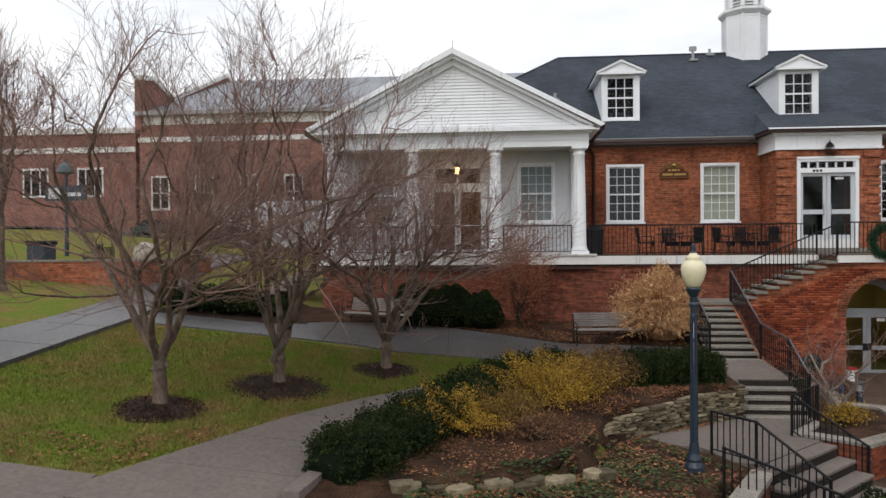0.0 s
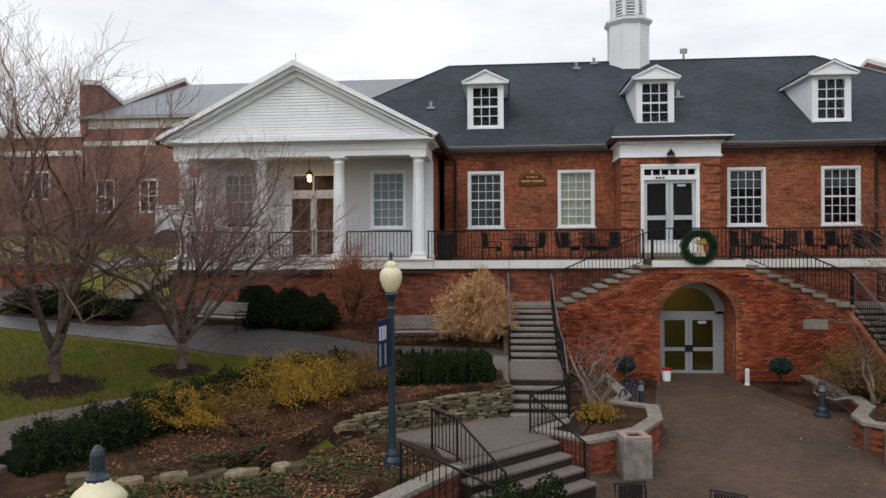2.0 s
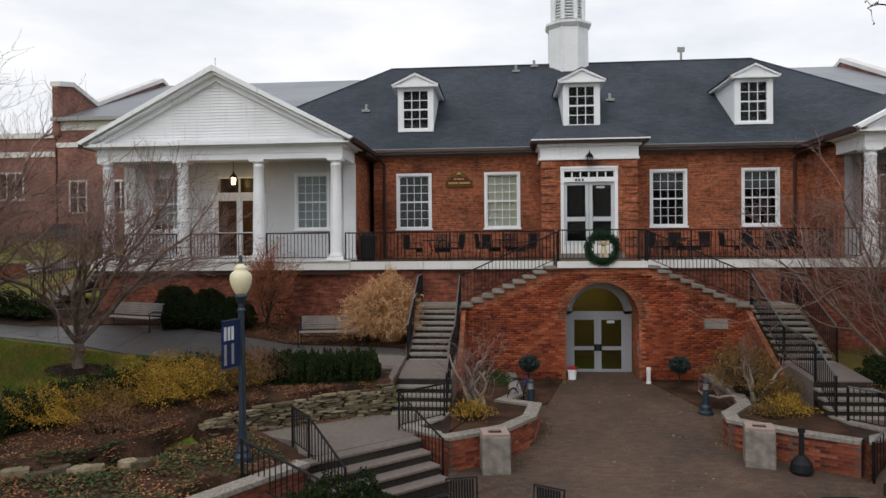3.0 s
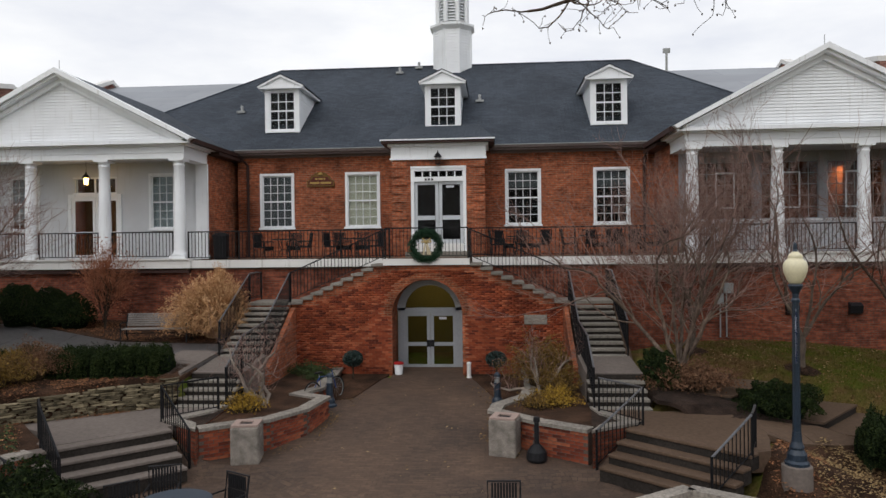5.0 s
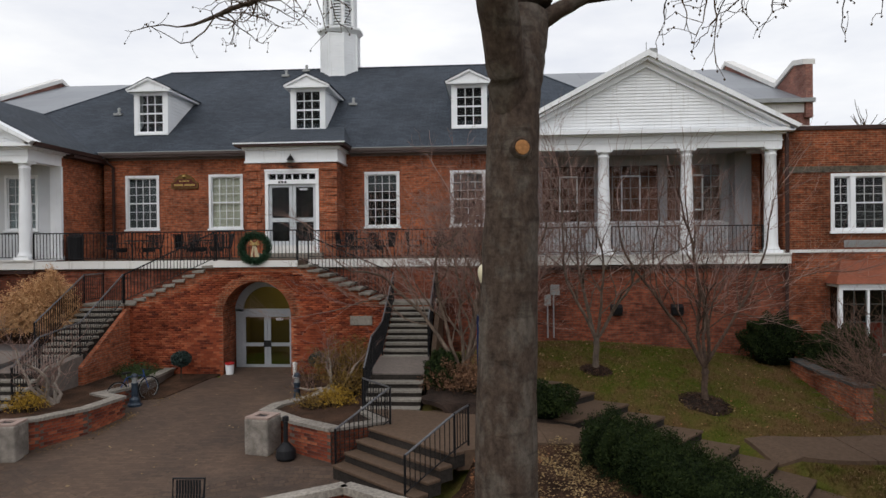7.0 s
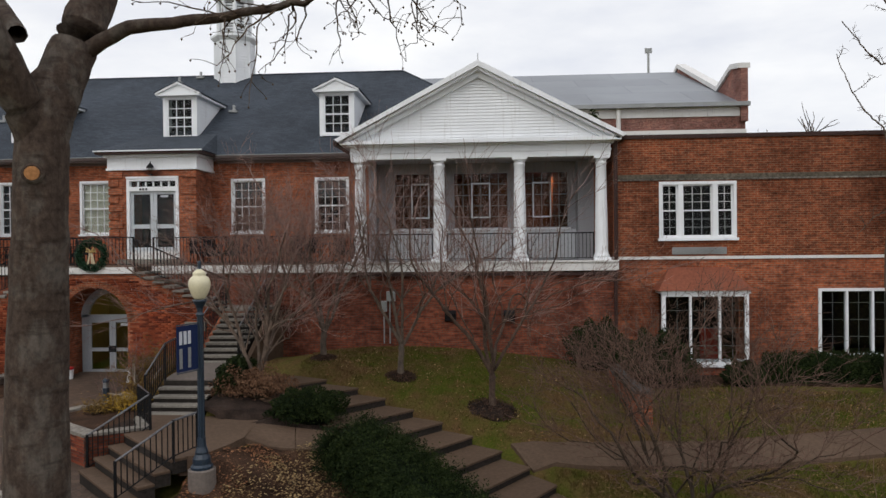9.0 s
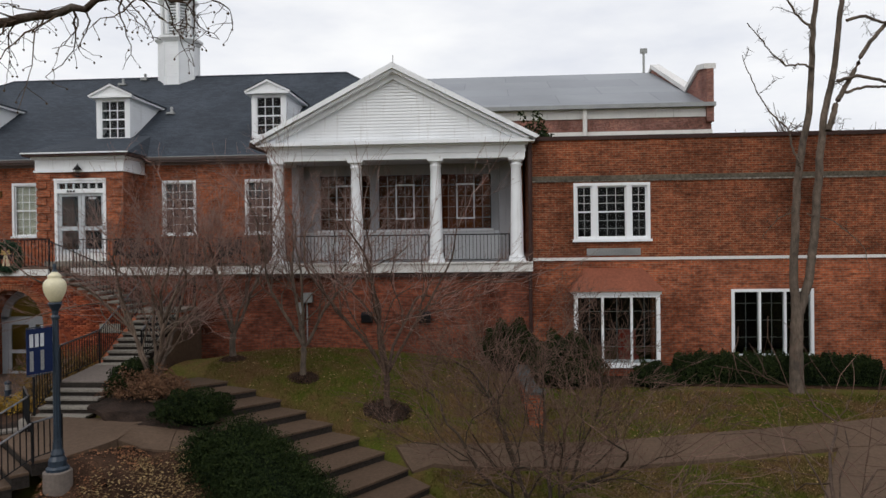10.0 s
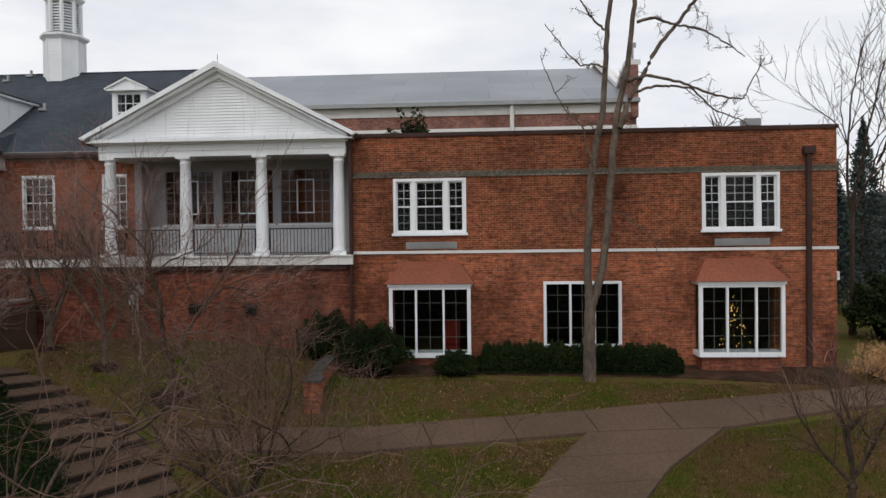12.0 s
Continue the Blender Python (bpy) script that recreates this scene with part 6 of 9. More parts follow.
def ledge(bm, cx, cy, cz, w, d, h, turn, r):
    """One rough flat stone."""
    c, s = math.cos(turn), math.sin(turn)
    lo, hi = [], []
    for i in range(7):
        a = 2 * math.pi * i / 7
        k = 1 + r.uniform(-0.16, 0.16)
        x, y = 0.55 * w * k * math.copysign(abs(math.cos(a)) ** 0.6, math.cos(a)), 0.5 * d * k * math.copysign(abs(math.sin(a)) ** 0.6, math.sin(a))
        px, py = cx + c * x - s * y, cy + s * x + c * y
        lo.append(bm.verts.new((px, py, cz + r.uniform(-0.006, 0.006))))
        hi.append(bm.verts.new((px + r.uniform(-0.01, 0.01), py + r.uniform(-0.01, 0.01), cz + h + r.uniform(-0.012, 0.012))))
    bm.faces.new(lo[::-1])
    bm.faces.new(hi)
    for i in range(7):
        bm.faces.new((lo[i], lo[(i + 1) % 7], hi[(i + 1) % 7], hi[i]))


wall_line = along([(-5.95, -10.95), (-6.6, -11.35), (-7.4, -11.8), (-8.6, -12.75), (-9.5, -13.75), (-10.05, -14.4)], 60)
for course in range(16):
    z = 0.3 + course * 0.05
    i = rnd.uniform(0, 2)
    while i < 59:
        j = min(59.9, i + rnd.uniform(1.6, 6.0))
        a, b = wall_line[int(i)], wall_line[min(60, int(j))]
        m = (a + b) / 2
        top = 1.08 - 0.25 * (i / 60)
        if z + 0.045 < top + rnd.uniform(-0.03, 0.03):
            bm = bmesh.new()
            ledge(bm, m[0] + rnd.uniform(-0.03, 0.03), m[1] + rnd.uniform(-0.05, 0.05) + course * 0.009, z, max(0.12, np.hypot(*(b - a)) * 0.93), 0.34, rnd.uniform(0.028, 0.045), math.atan2(b[1] - a[1], b[0] - a[0]), rnd)
            part("stone", bm, LEDGE, stone_wall)
        i = j
edging = thing("rock_edging", "row of flat tan edging stones", "edging")
for i, (x, y) in enumerate(along([(-9.7, -15.75), (-10.4, -16.2), (-11.1, -16.6), (-12.2, -17.1), (-13.0, -17.15)], 17)):
    z, turn = at(x, y - 0.25) - 0.06, math.atan2(0.9, 2.2) + rnd.uniform(-0.3, 0.3)
    for layer in range(2 if i % 3 else 1):
        h = rnd.uniform(0.09, 0.14)
        bm = bmesh.new()
        ledge(bm, x + rnd.uniform(-0.08, 0.08), y + rnd.uniform(-0.06, 0.06), z, rnd.uniform(0.22, 0.42), rnd.uniform(0.24, 0.34), h, turn + rnd.uniform(-0.2, 0.2), rnd)
        part("stone", bm, LEDGE, edging)
        z += h + 0.004
curb = part("curb_stone", bevelled(boxes((-0.13, 0.13, -0.75, 0.75, -0.15, 0.14)), 0.02), CONCRETE)
curb.matrix_basis = pose(-14.3, -17.2, at(-14.3, -17.2), 0, 0, -8)
structure(curb, "short grey concrete kerb at the corner of the bed", "kerb")

# earth behind the dry-laid stones
bm = bmesh.new()
for a, b in zip(wall_line[:-1:4], wall_line[4::4]):
    e = (b - a) / np.hypot(*(b - a))
    n = np.array([e[1], -e[0]])
    prism(bm, [tuple(a + n * 0.05), tuple(b + n * 0.05), tuple(b + n * 0.2), tuple(a + n * 0.2)], 0.1, 0.8, "z")
part("backing", bm, MULCH, stone_wall)

# broad shallow steps down the slope
broad = structure(new("garden_steps"), "broad damp concrete steps down the lawn", "steps")
for i in range(1, len(STEP_ENDS)):
    a, b = np.array(STEP_ENDS[i - 1][:2]), np.array(STEP_ENDS[i][:2])
    z = STEP_ENDS[i][2]
    e = (b - a) / np.hypot(*(b - a))
    sa, sb = step_side(i - 1), step_side(i)
    q = [a - e * 0.08, b, b + sb * 2.45, a - e * 0.08 + sa * 2.45]
    part("step", bevelled(prism(bmesh.new(), [tuple(p) for p in q], z - 0.06, z, "z"), 0.01, 1), CONCRETE_DARK, broad)
    q = [a, b - e * 0.035 + sb * 0.01, b - e * 0.035 + sb * 2.43, a + sa * 2.43]
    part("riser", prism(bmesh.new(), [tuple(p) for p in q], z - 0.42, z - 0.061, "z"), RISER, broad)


# ---- trees and planting ----
class Twigs:
    """Collects tapering branches and turns them into one mesh."""

    def __init__(self):
        self.v, self.f, self.n = [], [], 0

    def line(self, pts, radii, sides):
        pts, radii = np.asarray(pts, dtype=float), np.asarray(radii, dtype=float)
        d = np.gradient(pts, axis=0)
        d /= np.linalg.norm(d, axis=1)[:, None] + 1e-9
        ref = np.where(np.abs(d[:, 2:3]) < 0.9, np.array([[0, 0, 1.0]]), np.array([[1.0, 0, 0]]))
        s = np.cross(d, ref)
        s /= np.linalg.norm(s, axis=1)[:, None] + 1e-9
        t = np.cross(d, s)
        a = 2 * np.pi * np.arange(sides) / sides
        ring = pts[:, None] + radii[:, None, None] * (np.cos(a)[None, :, None] * s[:, None] + np.sin(a)[None, :, None] * t[:, None])
        k = len(pts)
        idx = self.n + np.arange(k * sides).reshape(k, sides)
        nxt = np.roll(idx, -1, axis=1)
        self.f.append(np.stack([idx[:-1], nxt[:-1], nxt[1:], idx[1:]], -1).reshape(-1, 4))
        self.v.append(ring.reshape(-1, 3))
        self.n += k * sides

    def build(self, name, material, parent, label="", smooth=True):
        return mesh_from(name, np.concatenate(self.v), np.concatenate(self.f), material, parent, label, smooth)


def branch(rng, start, way, length, bend, lift, n):
    """A wandering line of points that leans upwards."""
    pts, d = [np.array(start)], np.array(way, dtype=float)
    for i in range(n):
        d = d + rng.normal(0, bend, 3) + np.array([0, 0, lift])
        d /= np.linalg.norm(d)
        pts.append(pts[-1] + d * length / n)
    return np.array(pts), d


def bare_tree(name, label, x, y, seed, height=6.5, stems=5, fork=0.9, girth=0.14, spread=0.55, twigs=5, bark_mat=None, twig_mat=None, levels=4, lift=0.12, lean=(0, 0), category="tree", sink=0.12, bend=0.16, fine_r=0.0052, wide=1.0):
    """A leafless tree: short trunk, rising limbs and a haze of fine twigs."""
    rng = np.random.default_rng(seed)
    t = thing(name, label, category, (x, y, at(x, y)))
    wood, fine = Twigs(), Twigs()
    flare = np.array([[0, 0, -sink], [lean[0] * 0.1, lean[1] * 0.1, fork * 0.12], [lean[0] * 0.35, lean[1] * 0.35, fork * 0.45], [lean[0] * 0.7, lean[1] * 0.7, fork * 0.75],
                      [lean[0], lean[1], fork], [lean[0], lean[1], fork + 1.5 * girth]])
    flare[1:5, :2] += rng.normal(0, 0.12 * girth, (4, 2))
    wood.line(flare, np.array([1.6, 1.08, 0.9, 0.93, 0.85, 0.3]) * girth, 12)

    def grow(start, way, length, r, level):
        n = min(9, max(3, int(length / 0.25))) if level < 2 else 3
        pts, d = branch(rng, start, way, length, bend * (0.5 if level == 0 else 1.0), lift * (0.4 + 0.3 * level), n)
        radii = np.linspace(r, max(r * 0.55, fine_r * 0.75), n + 1)
        (wood if level < 2 else fine).line(pts, radii, 8 if level == 0 else 5 if level == 1 else 3)
        if level >= levels:
            return
        kids = (5, 4, twigs, twigs, 3)[min(level, 4)]
        for k in range(kids):
            i = min(n, max(1, int(round(rng.uniform(0.3, 1.0) * n))))
            base = pts[i]
            along_d = pts[i] - pts[i - 1]
            along_d /= np.linalg.norm(along_d)
            side = rng.normal(0, 1, 3) * np.array([wide, wide, 0.7])
            side -= along_d * side.dot(along_d)
            side /= np.linalg.norm(side)
            w = along_d + side * rng.uniform(0.45, 0.95)
            if lift > 0:
                w[2] = max(w[2], 0.15)
            w /= np.linalg.norm(w)
            grow(base, w, length * rng.uniform(0.45, 0.75), max(radii[i] * rng.uniform(0.42, 0.62), fine_r), level + 1)
        grow(pts[-1], d, length * 0.6, max(radii[-1], fine_r), level + 1)

    a0 = rng.uniform(0, 6.28)
    for s in range(stems):
        a = a0 + 2 * np.pi * (s + rng.uniform(-0.25, 0.25)) / stems
        out = spread * rng.uniform(0.65, 1.15)
        way = np.array([out * np.cos(a), out * np.sin(a), 1.0])
        way /= np.linalg.norm(way)
        grow(flare[4] - way * 1.6 * girth - np.array([0, 0, rng.uniform(0, 0.5) * girth]), way, (height - fork) * rng.uniform(0.38, 0.48), girth * rng.uniform(0.5, 0.68), 0)
    wood.build("trunk", bark_mat or BARK_PALE, t)
    fine.build("crown", twig_mat or TWIG, t, "fine bare twigs")
    return t


def leaf_cloud(rng, n, shape, size, flat=0.4):
    """n small leaves on and just inside a lumpy shape. shape(u) gives places from random rows."""
    c = shape(rng, n)
    a = rng.normal(0, 1, (n, 3))
    a /= np.linalg.norm(a, axis=1)[:, None]
    b = np.cross(a, rng.normal(0, 1, (n, 3)))
    b /= np.linalg.norm(b, axis=1)[:, None]
    s = size * rng.uniform(0.6, 1.4, (n, 1))
    w = s * flat
    v = np.stack([c - a * s, c + b * w, c + a * s, c - b * w], 1).reshape(-1, 3)
    f = np.arange(4 * n).reshape(n, 4)
    return v, f


def blob(cx, cy, cz, rx, ry, rz, lumps=0.18, seed=0, square=2.4, shell=0.22):
    """A lumpy rounded body for leaf_cloud."""
    off = np.array([seed * 3.1, seed * 1.7, seed * 0.9])

    def shape(rng, n):
        d = rng.normal(0, 1, (n, 3))
        d[:, 2] = np.abs(d[:, 2]) * 1.0 - 0.25 * (rng.random(n) < 0.3)
        p = np.sum(np.abs(d) ** square, axis=1) ** (1 / square)
        d = d / p[:, None]
        lump = 1 + lumps * (np.sin(d[:, 0] * 5 + off[0]) * np.sin(d[:, 1] * 6 + off[1]) + 0.7 * np.sin(d[:, 0] * 11 + d[:, 2] * 9 + off[2]))
        k = lump * (1 - shell * rng.random(n) ** 1.6)
        return np.stack([cx + rx * d[:, 0] * k, cy + ry * d[:, 1] * k, cz + rz * d[:, 2] * k], -1)
    return shape


def shrub(name, label, x, y, rx, ry, h, leaves, material, size=0.045, seed=1, turn=0, lumps=0.16, square=2.4, stems=True, up=0.0, category="shrub"):
    rng = np.random.default_rng(seed)
    t = thing(name, label, category, (x, y, at(x, y) + up), turn)
    v, f = leaf_cloud(rng, leaves, blob(0, 0, h * 0.3, rx, ry, h * 0.7, lumps, seed, square, 0.22 if material in (YEW, HOLLY) else 0.62), size)
    v[:, 2] = np.maximum(v[:, 2], 0.01)
    mesh_from("foliage", v, f, material, t)
    # solid dark core: shade inside the foliage, put into its colour
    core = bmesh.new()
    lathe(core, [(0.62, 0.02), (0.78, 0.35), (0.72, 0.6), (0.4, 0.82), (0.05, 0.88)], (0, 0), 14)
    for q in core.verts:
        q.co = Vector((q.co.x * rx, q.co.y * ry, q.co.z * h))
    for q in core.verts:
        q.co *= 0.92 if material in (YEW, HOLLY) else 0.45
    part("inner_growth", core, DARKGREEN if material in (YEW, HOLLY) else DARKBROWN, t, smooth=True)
    if stems:
        w = Twigs()
        for i in range(9 if material in (YEW, HOLLY) else 26):
            a = rng.uniform(0, 6.28)
            p, _ = branch(rng, (0.1 * math.cos(a), 0.1 * math.sin(a), -0.05), (rx * 0.8 * math.cos(a), ry * 0.8 * math.sin(a), h), h * 0.9, 0.1, 0.02, 5)
            w.line(p, np.linspace(0.02, 0.006, 6), 4)
        tagged(w.build("stem", BARK_BROWN, t), kind="stuff")
    return t


# near-black fills that carry the shade deep in foliage
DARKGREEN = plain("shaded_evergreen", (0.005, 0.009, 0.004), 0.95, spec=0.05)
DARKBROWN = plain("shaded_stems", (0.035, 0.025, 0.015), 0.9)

# three crape-myrtle-like trees on the lawn before the terrace
for x, y, seed, h, r, n, fork in ((-17.85, -14.9, 11, 8.3, 0.8, 5, 0.95), (-16.25, -12.8, 12, 8.7, 1.05, 6, 0.8), (-14.3, -10.65, 13, 7.9, 0.75, 6, 0.75)):
    mulch_ring(x, y, r)
    bare_tree("bare_tree", "leafless multi-stemmed tree with pale bark in a mulch ring", x, y, seed, h, n, fork, 0.135, 0.66, 5, levels=4, lift=0.06, bend=0.22, fine_r=0.0034)
# trees on the sloping lawn
for x, y, seed, h, r, n, fork in ((13.18, -9.4, 21, 8.4, 0.62, 5, 0.95), (10.55, -8.1, 22, 7.9, 0.42, 4, 0.9)):
    mulch_ring(x, y, r)
    bare_tree("bare_tree", "leafless multi-stemmed tree on the sloping lawn in a mulch ring", x, y, seed, h, n, fork, 0.09, 0.58, 5, BARK_DULL if x > 12 else BARK_GREY, levels=3, lift=0.06, bend=0.2, fine_r=0.0045)
mulch_ring(7.95, -6.75, 0.4)
bare_tree("bare_tree", "leafless bushy tree with reddish twigs by the terrace wall", 7.95, -6.75, 23, 7.6, 4, 0.8, 0.1, 0.42, 4, BARK_GREY, levels=4, lift=0.08, bend=0.2, fine_r=0.004)
bare_tree("bare_tree", "leafless multi-stemmed tree beside the stair", 6.9, -9.6, 24, 7.4, 6, 0.35, 0.1, 0.42, 3, BARK_PALE, levels=4, lift=0.06, lean=(-0.1, 0), bend=0.22, fine_r=0.004)

# big tree in front: two thick limbs above a straight trunk
mulch_ring(7.72, -20.2, 0.9)
oak = thing("large_tree", "tall tree with a thick brown trunk forking overhead", "tree", (7.75, -19.9, at(7.72, -20.2)))
rng = np.random.default_rng(77)
w, fine = Twigs(), Twigs()
g0 = at(7.72, -20.2)


def limb(pts, r0, r1, sides=14, wob=0.03):
    pts = np.array(pts, dtype=float) - np.array([7.75, -19.9, g0])
    s = np.linspace(0, len(pts) - 1, len(pts) * 5)
    p = np.stack([np.interp(s, np.arange(len(pts)), pts[:, k]) for k in range(3)], -1)
    p[1:-1] = (p[:-2] + p[1:-1] * 2 + p[2:]) / 4
    p += rng.normal(0, wob, p.shape) * np.linspace(0, 1, len(p))[:, None]
    radii = np.interp(np.linspace(0, 1, len(p)), np.linspace(0, 1, len(r0)), r0) if isinstance(r0, tuple) else np.linspace(r0, r1, len(p))
    w.line(p, radii * (1 + rng.normal(0, 0.012, len(p))), sides)
    return p


limb([(7.7, -20.2, g0 - 0.2), (7.7, -20.2, g0 + 0.6), (7.72, -20.2, 2.2), (7.77, -20.2, 3.8), (7.81, -20.2, 5.0), (7.84, -20.2, 5.8), (7.88, -20.15, 6.4), (7.93, -20.05, 6.8)],
     (0.5, 0.38, 0.355, 0.325, 0.3, 0.295, 0.28, 0.16), 0, 20, 0.008)
big = [limb([(7.8, -20.2, 5.5), (7.78, -20.36, 6.15), (7.7, -20.7, 6.75), (7.58, -21.1, 7.3), (7.35, -21.7, 8.4), (7.0, -22.2, 9.8), (6.7, -22.4, 12.0)], (0.12, 0.22, 0.22, 0.2, 0.16, 0.12, 0.08), 0, 16, 0.015),
       limb([(7.84, -20.18, 5.6), (7.9, -20.1, 6.3), (8.0, -19.9, 6.9), (8.12, -19.55, 7.7), (8.3, -19.05, 9.2), (8.5, -18.7, 12.0)], (0.2, 0.275, 0.28, 0.25, 0.2, 0.12), 0, 16, 0.015),
       limb([(8.05, -19.85, 6.95), (8.7, -19.8, 7.35), (9.4, -19.6, 7.45), (10.2, -19.4, 7.6), (11.2, -19.4, 7.85), (12.5, -19.5, 7.75)], 0.11, 0.02, 8),
       limb([(7.7, -20.4, 7.1), (6.8, -19.6, 7.9), (5.2, -18.6, 8.3), (3.9, -17.7, 8.1), (2.7, -17.2, 7.95)], 0.11, 0.02, 8),
       limb([(7.5, -21.5, 8.2), (6.6, -21.5, 8.8), (5.0, -21.2, 9.6)], 0.1, 0.03, 8),
       limb([(8.5, -19.6, 8.3), (9.4, -18.6, 9.4), (10.8, -18.0, 9.9)], 0.1, 0.03, 8)]


def droop(p, reach, n, seed):
    """Hanging twigs with small buds along the outer part of a limb."""
    r = np.random.default_rng(seed)
    for i in range(n):
        k = r.integers(len(p) // 2, len(p))
        d = np.array([r.normal(0, 1), r.normal(0, 1), r.uniform(-1.0, 0.1)])
        q, e = branch(r, p[k], d / np.linalg.norm(d), reach * r.uniform(0.5, 1.1), 0.3, -0.07, 9)
        fine.line(q, np.linspace(0.014, 0.004, 10), 4)
        for j in range(3, 10):
            if r.random() < 0.75:
                d2 = r.normal(0, 1, 3) + np.array([0, 0, -0.3])
                q2, _ = branch(r, q[j], d2 / np.linalg.norm(d2), 0.3 * r.uniform(0.4, 1.2), 0.25, 0.0, 3)
                fine.line(q2, np.linspace(0.006, 0.003, 4), 3)
                fine.line(np.array([q2[-1], q2[-1] + [0, 0, -0.012], q2[-1] + [0, 0, -0.03]]), [0.004, 0.016, 0.005], 5)


for i, (p, reach) in enumerate(zip(big[2:], (1.3, 1.2, 1.5, 1.4))):
    droop(p, reach, 24 if i < 2 else 12, 90 + i)
w.build("trunk", BARK_TRUNK, oak)
tagged(fine.build("twig", TWIG_BROWN, oak, "hanging budded twigs"), kind="stuff")
knot = part("cut_knot", lathe(bmesh.new(), [(0.085, 0.0), (0.08, 0.05), (0.05, 0.055)], (0, 0), 14), plain("cut_wood", (0.42, 0.2, 0.08), 0.8, vary=0.25), oak, "pale sawn branch stub")
knot.matrix_basis = pose(0.16, -0.575, 5.47 - g0, 90, 0, 20)
part("knot_collar", lathe(bmesh.new(), [(0.13, -0.06), (0.125, 0.01), (0.1, 0.035), (0.086, 0.03)], (0, 0), 14), BARK_TRUNK, oak).matrix_basis = pose(0.16, -0.575, 5.47 - g0, 90, 0, 20)

# tall thin tree in front of the annex
tall = thing("tall_tree", "tall slender leafless tree with forking grey stems", "tree", (25.2, -6.15, at(25.2, -6.15)))
w, fine = Twigs(), Twigs()
rng = np.random.default_rng(31)
tz = at(25.2, -6.15)


def stem(pts, r0, r1, sides=9):
    pts = np.array(pts, dtype=float) - np.array([25.2, -6.15, tz])
    s = np.linspace(0, len(pts) - 1, len(pts) * 6)
    p = np.stack([np.interp(s, np.arange(len(pts)), pts[:, k]) for k in range(3)], -1)
    p[1:-1] = (p[:-2] + p[1:-1] * 2 + p[2:]) / 4
    p[1:] += rng.normal(0, 0.012, p[1:].shape)
    w.line(p, np.linspace(r0, r1, len(p)), sides)
    return p


def twiglets(p, n, reach, r0=0.02):
    for i in range(n):
        k = rng.integers(len(p) // 3, len(p))
        d = rng.normal(0, 1, 3) + np.array([0, 0, 0.5])
        q, _ = branch(rng, p[k], d / np.linalg.norm(d), reach * rng.uniform(0.5, 1.2), 0.22, 0.02, 6)
        fine.line(q, np.linspace(r0, 0.005, 7), 4)
        for j in range(2, 7):
            for _ in range(2):
                d2 = rng.normal(0, 1, 3)
                q2, _ = branch(rng, q[j], d2 / np.linalg.norm(d2), 0.4 * reach * rng.uniform(0.4, 1.0), 0.25, 0.04, 4)
                fine.line(q2, np.linspace(0.008, 0.004, 5), 3)


def upright(*xz):
    return [(x, -6.15 + 0.05 * k, z) for k, (x, z) in enumerate(xz)]


stem([(25.25, -6.15, tz - 0.2), (25.25, -6.15, tz + 0.3), (25.25, -6.15, 1.4), (25.3, -6.15, 2.7)], 0.23, 0.17)
a = stem(upright((25.26, 2.3), (25.2, 3.6), (25.38, 6.6), (25.77, 8.6), (25.9, 11.0), (26.1, 12.5), (26.2, 15)), 0.14, 0.05)
b = stem(upright((25.36, 2.4), (25.72, 3.6), (26.0, 6.6), (26.19, 8.45), (26.49, 9.63), (26.74, 11.5), (26.9, 13), (27.0, 15)), 0.14, 0.05)
c = stem(upright((26.25, 7.9), (26.5, 8.7), (26.74, 9.13), (27.42, 10.4), (28.18, 11.3), (28.8, 12.1), (30.0, 13.8)), 0.09, 0.04)
d = stem(upright((26.74, 9.05), (27.3, 9.2), (27.85, 9.22), (28.5, 9.13), (29.2, 8.45), (30.1, 8.1)), 0.05, 0.018, 6)
e = stem(upright((26.5, 9.4), (27.17, 9.55), (28.2, 9.3), (29.2, 8.9), (30.1, 8.75), (30.3, 9.2), (30.8, 10.05)), 0.055, 0.015, 6)
f2 = stem(upright((26.8, 11.2), (27.3, 11.36), (27.85, 11.15), (28.86, 10.98), (29.54, 10.56), (30.2, 10.1)), 0.055, 0.015, 6)
g = stem(upright((25.85, 9.8), (25.5, 9.95), (25.05, 9.9), (24.6, 10.4), (23.95, 11.3)), 0.035, 0.014, 6)
h = stem(upright((25.4, 6.9), (25.2, 7.4), (25.13, 8.0), (24.6, 8.5), (24.2, 9.2), (23.8, 10.3)), 0.035, 0.012, 6)
h2 = stem(upright((25.8, 11.0), (25.4, 11.4), (25.05, 12.0), (24.7, 13.0)), 0.04, 0.015, 6)
h3 = stem(upright((25.6, 5.4), (26.4, 5.2), (27.3, 4.4), (27.5, 3.6)), 0.025, 0.008, 6)
h4 = stem(upright((25.3, 5.5), (24.8, 5.3), (24.3, 4.7)), 0.025, 0.008, 6)
for p, n, r in ((a, 5, 0.9), (b, 6, 0.9), (c, 6, 0.9), (d, 7, 0.7), (e, 9, 0.7), (f2, 9, 0.7), (g, 5, 0.6), (h, 5, 0.6), (h2, 5, 0.7), (h3, 3, 0.4), (h4, 3, 0.4)):
    twiglets(p, n, r, 0.014)
w.build("trunk", BARK_GREY, tall)
tagged(fine.build("twig", TWIG_BROWN, tall), kind="stuff")

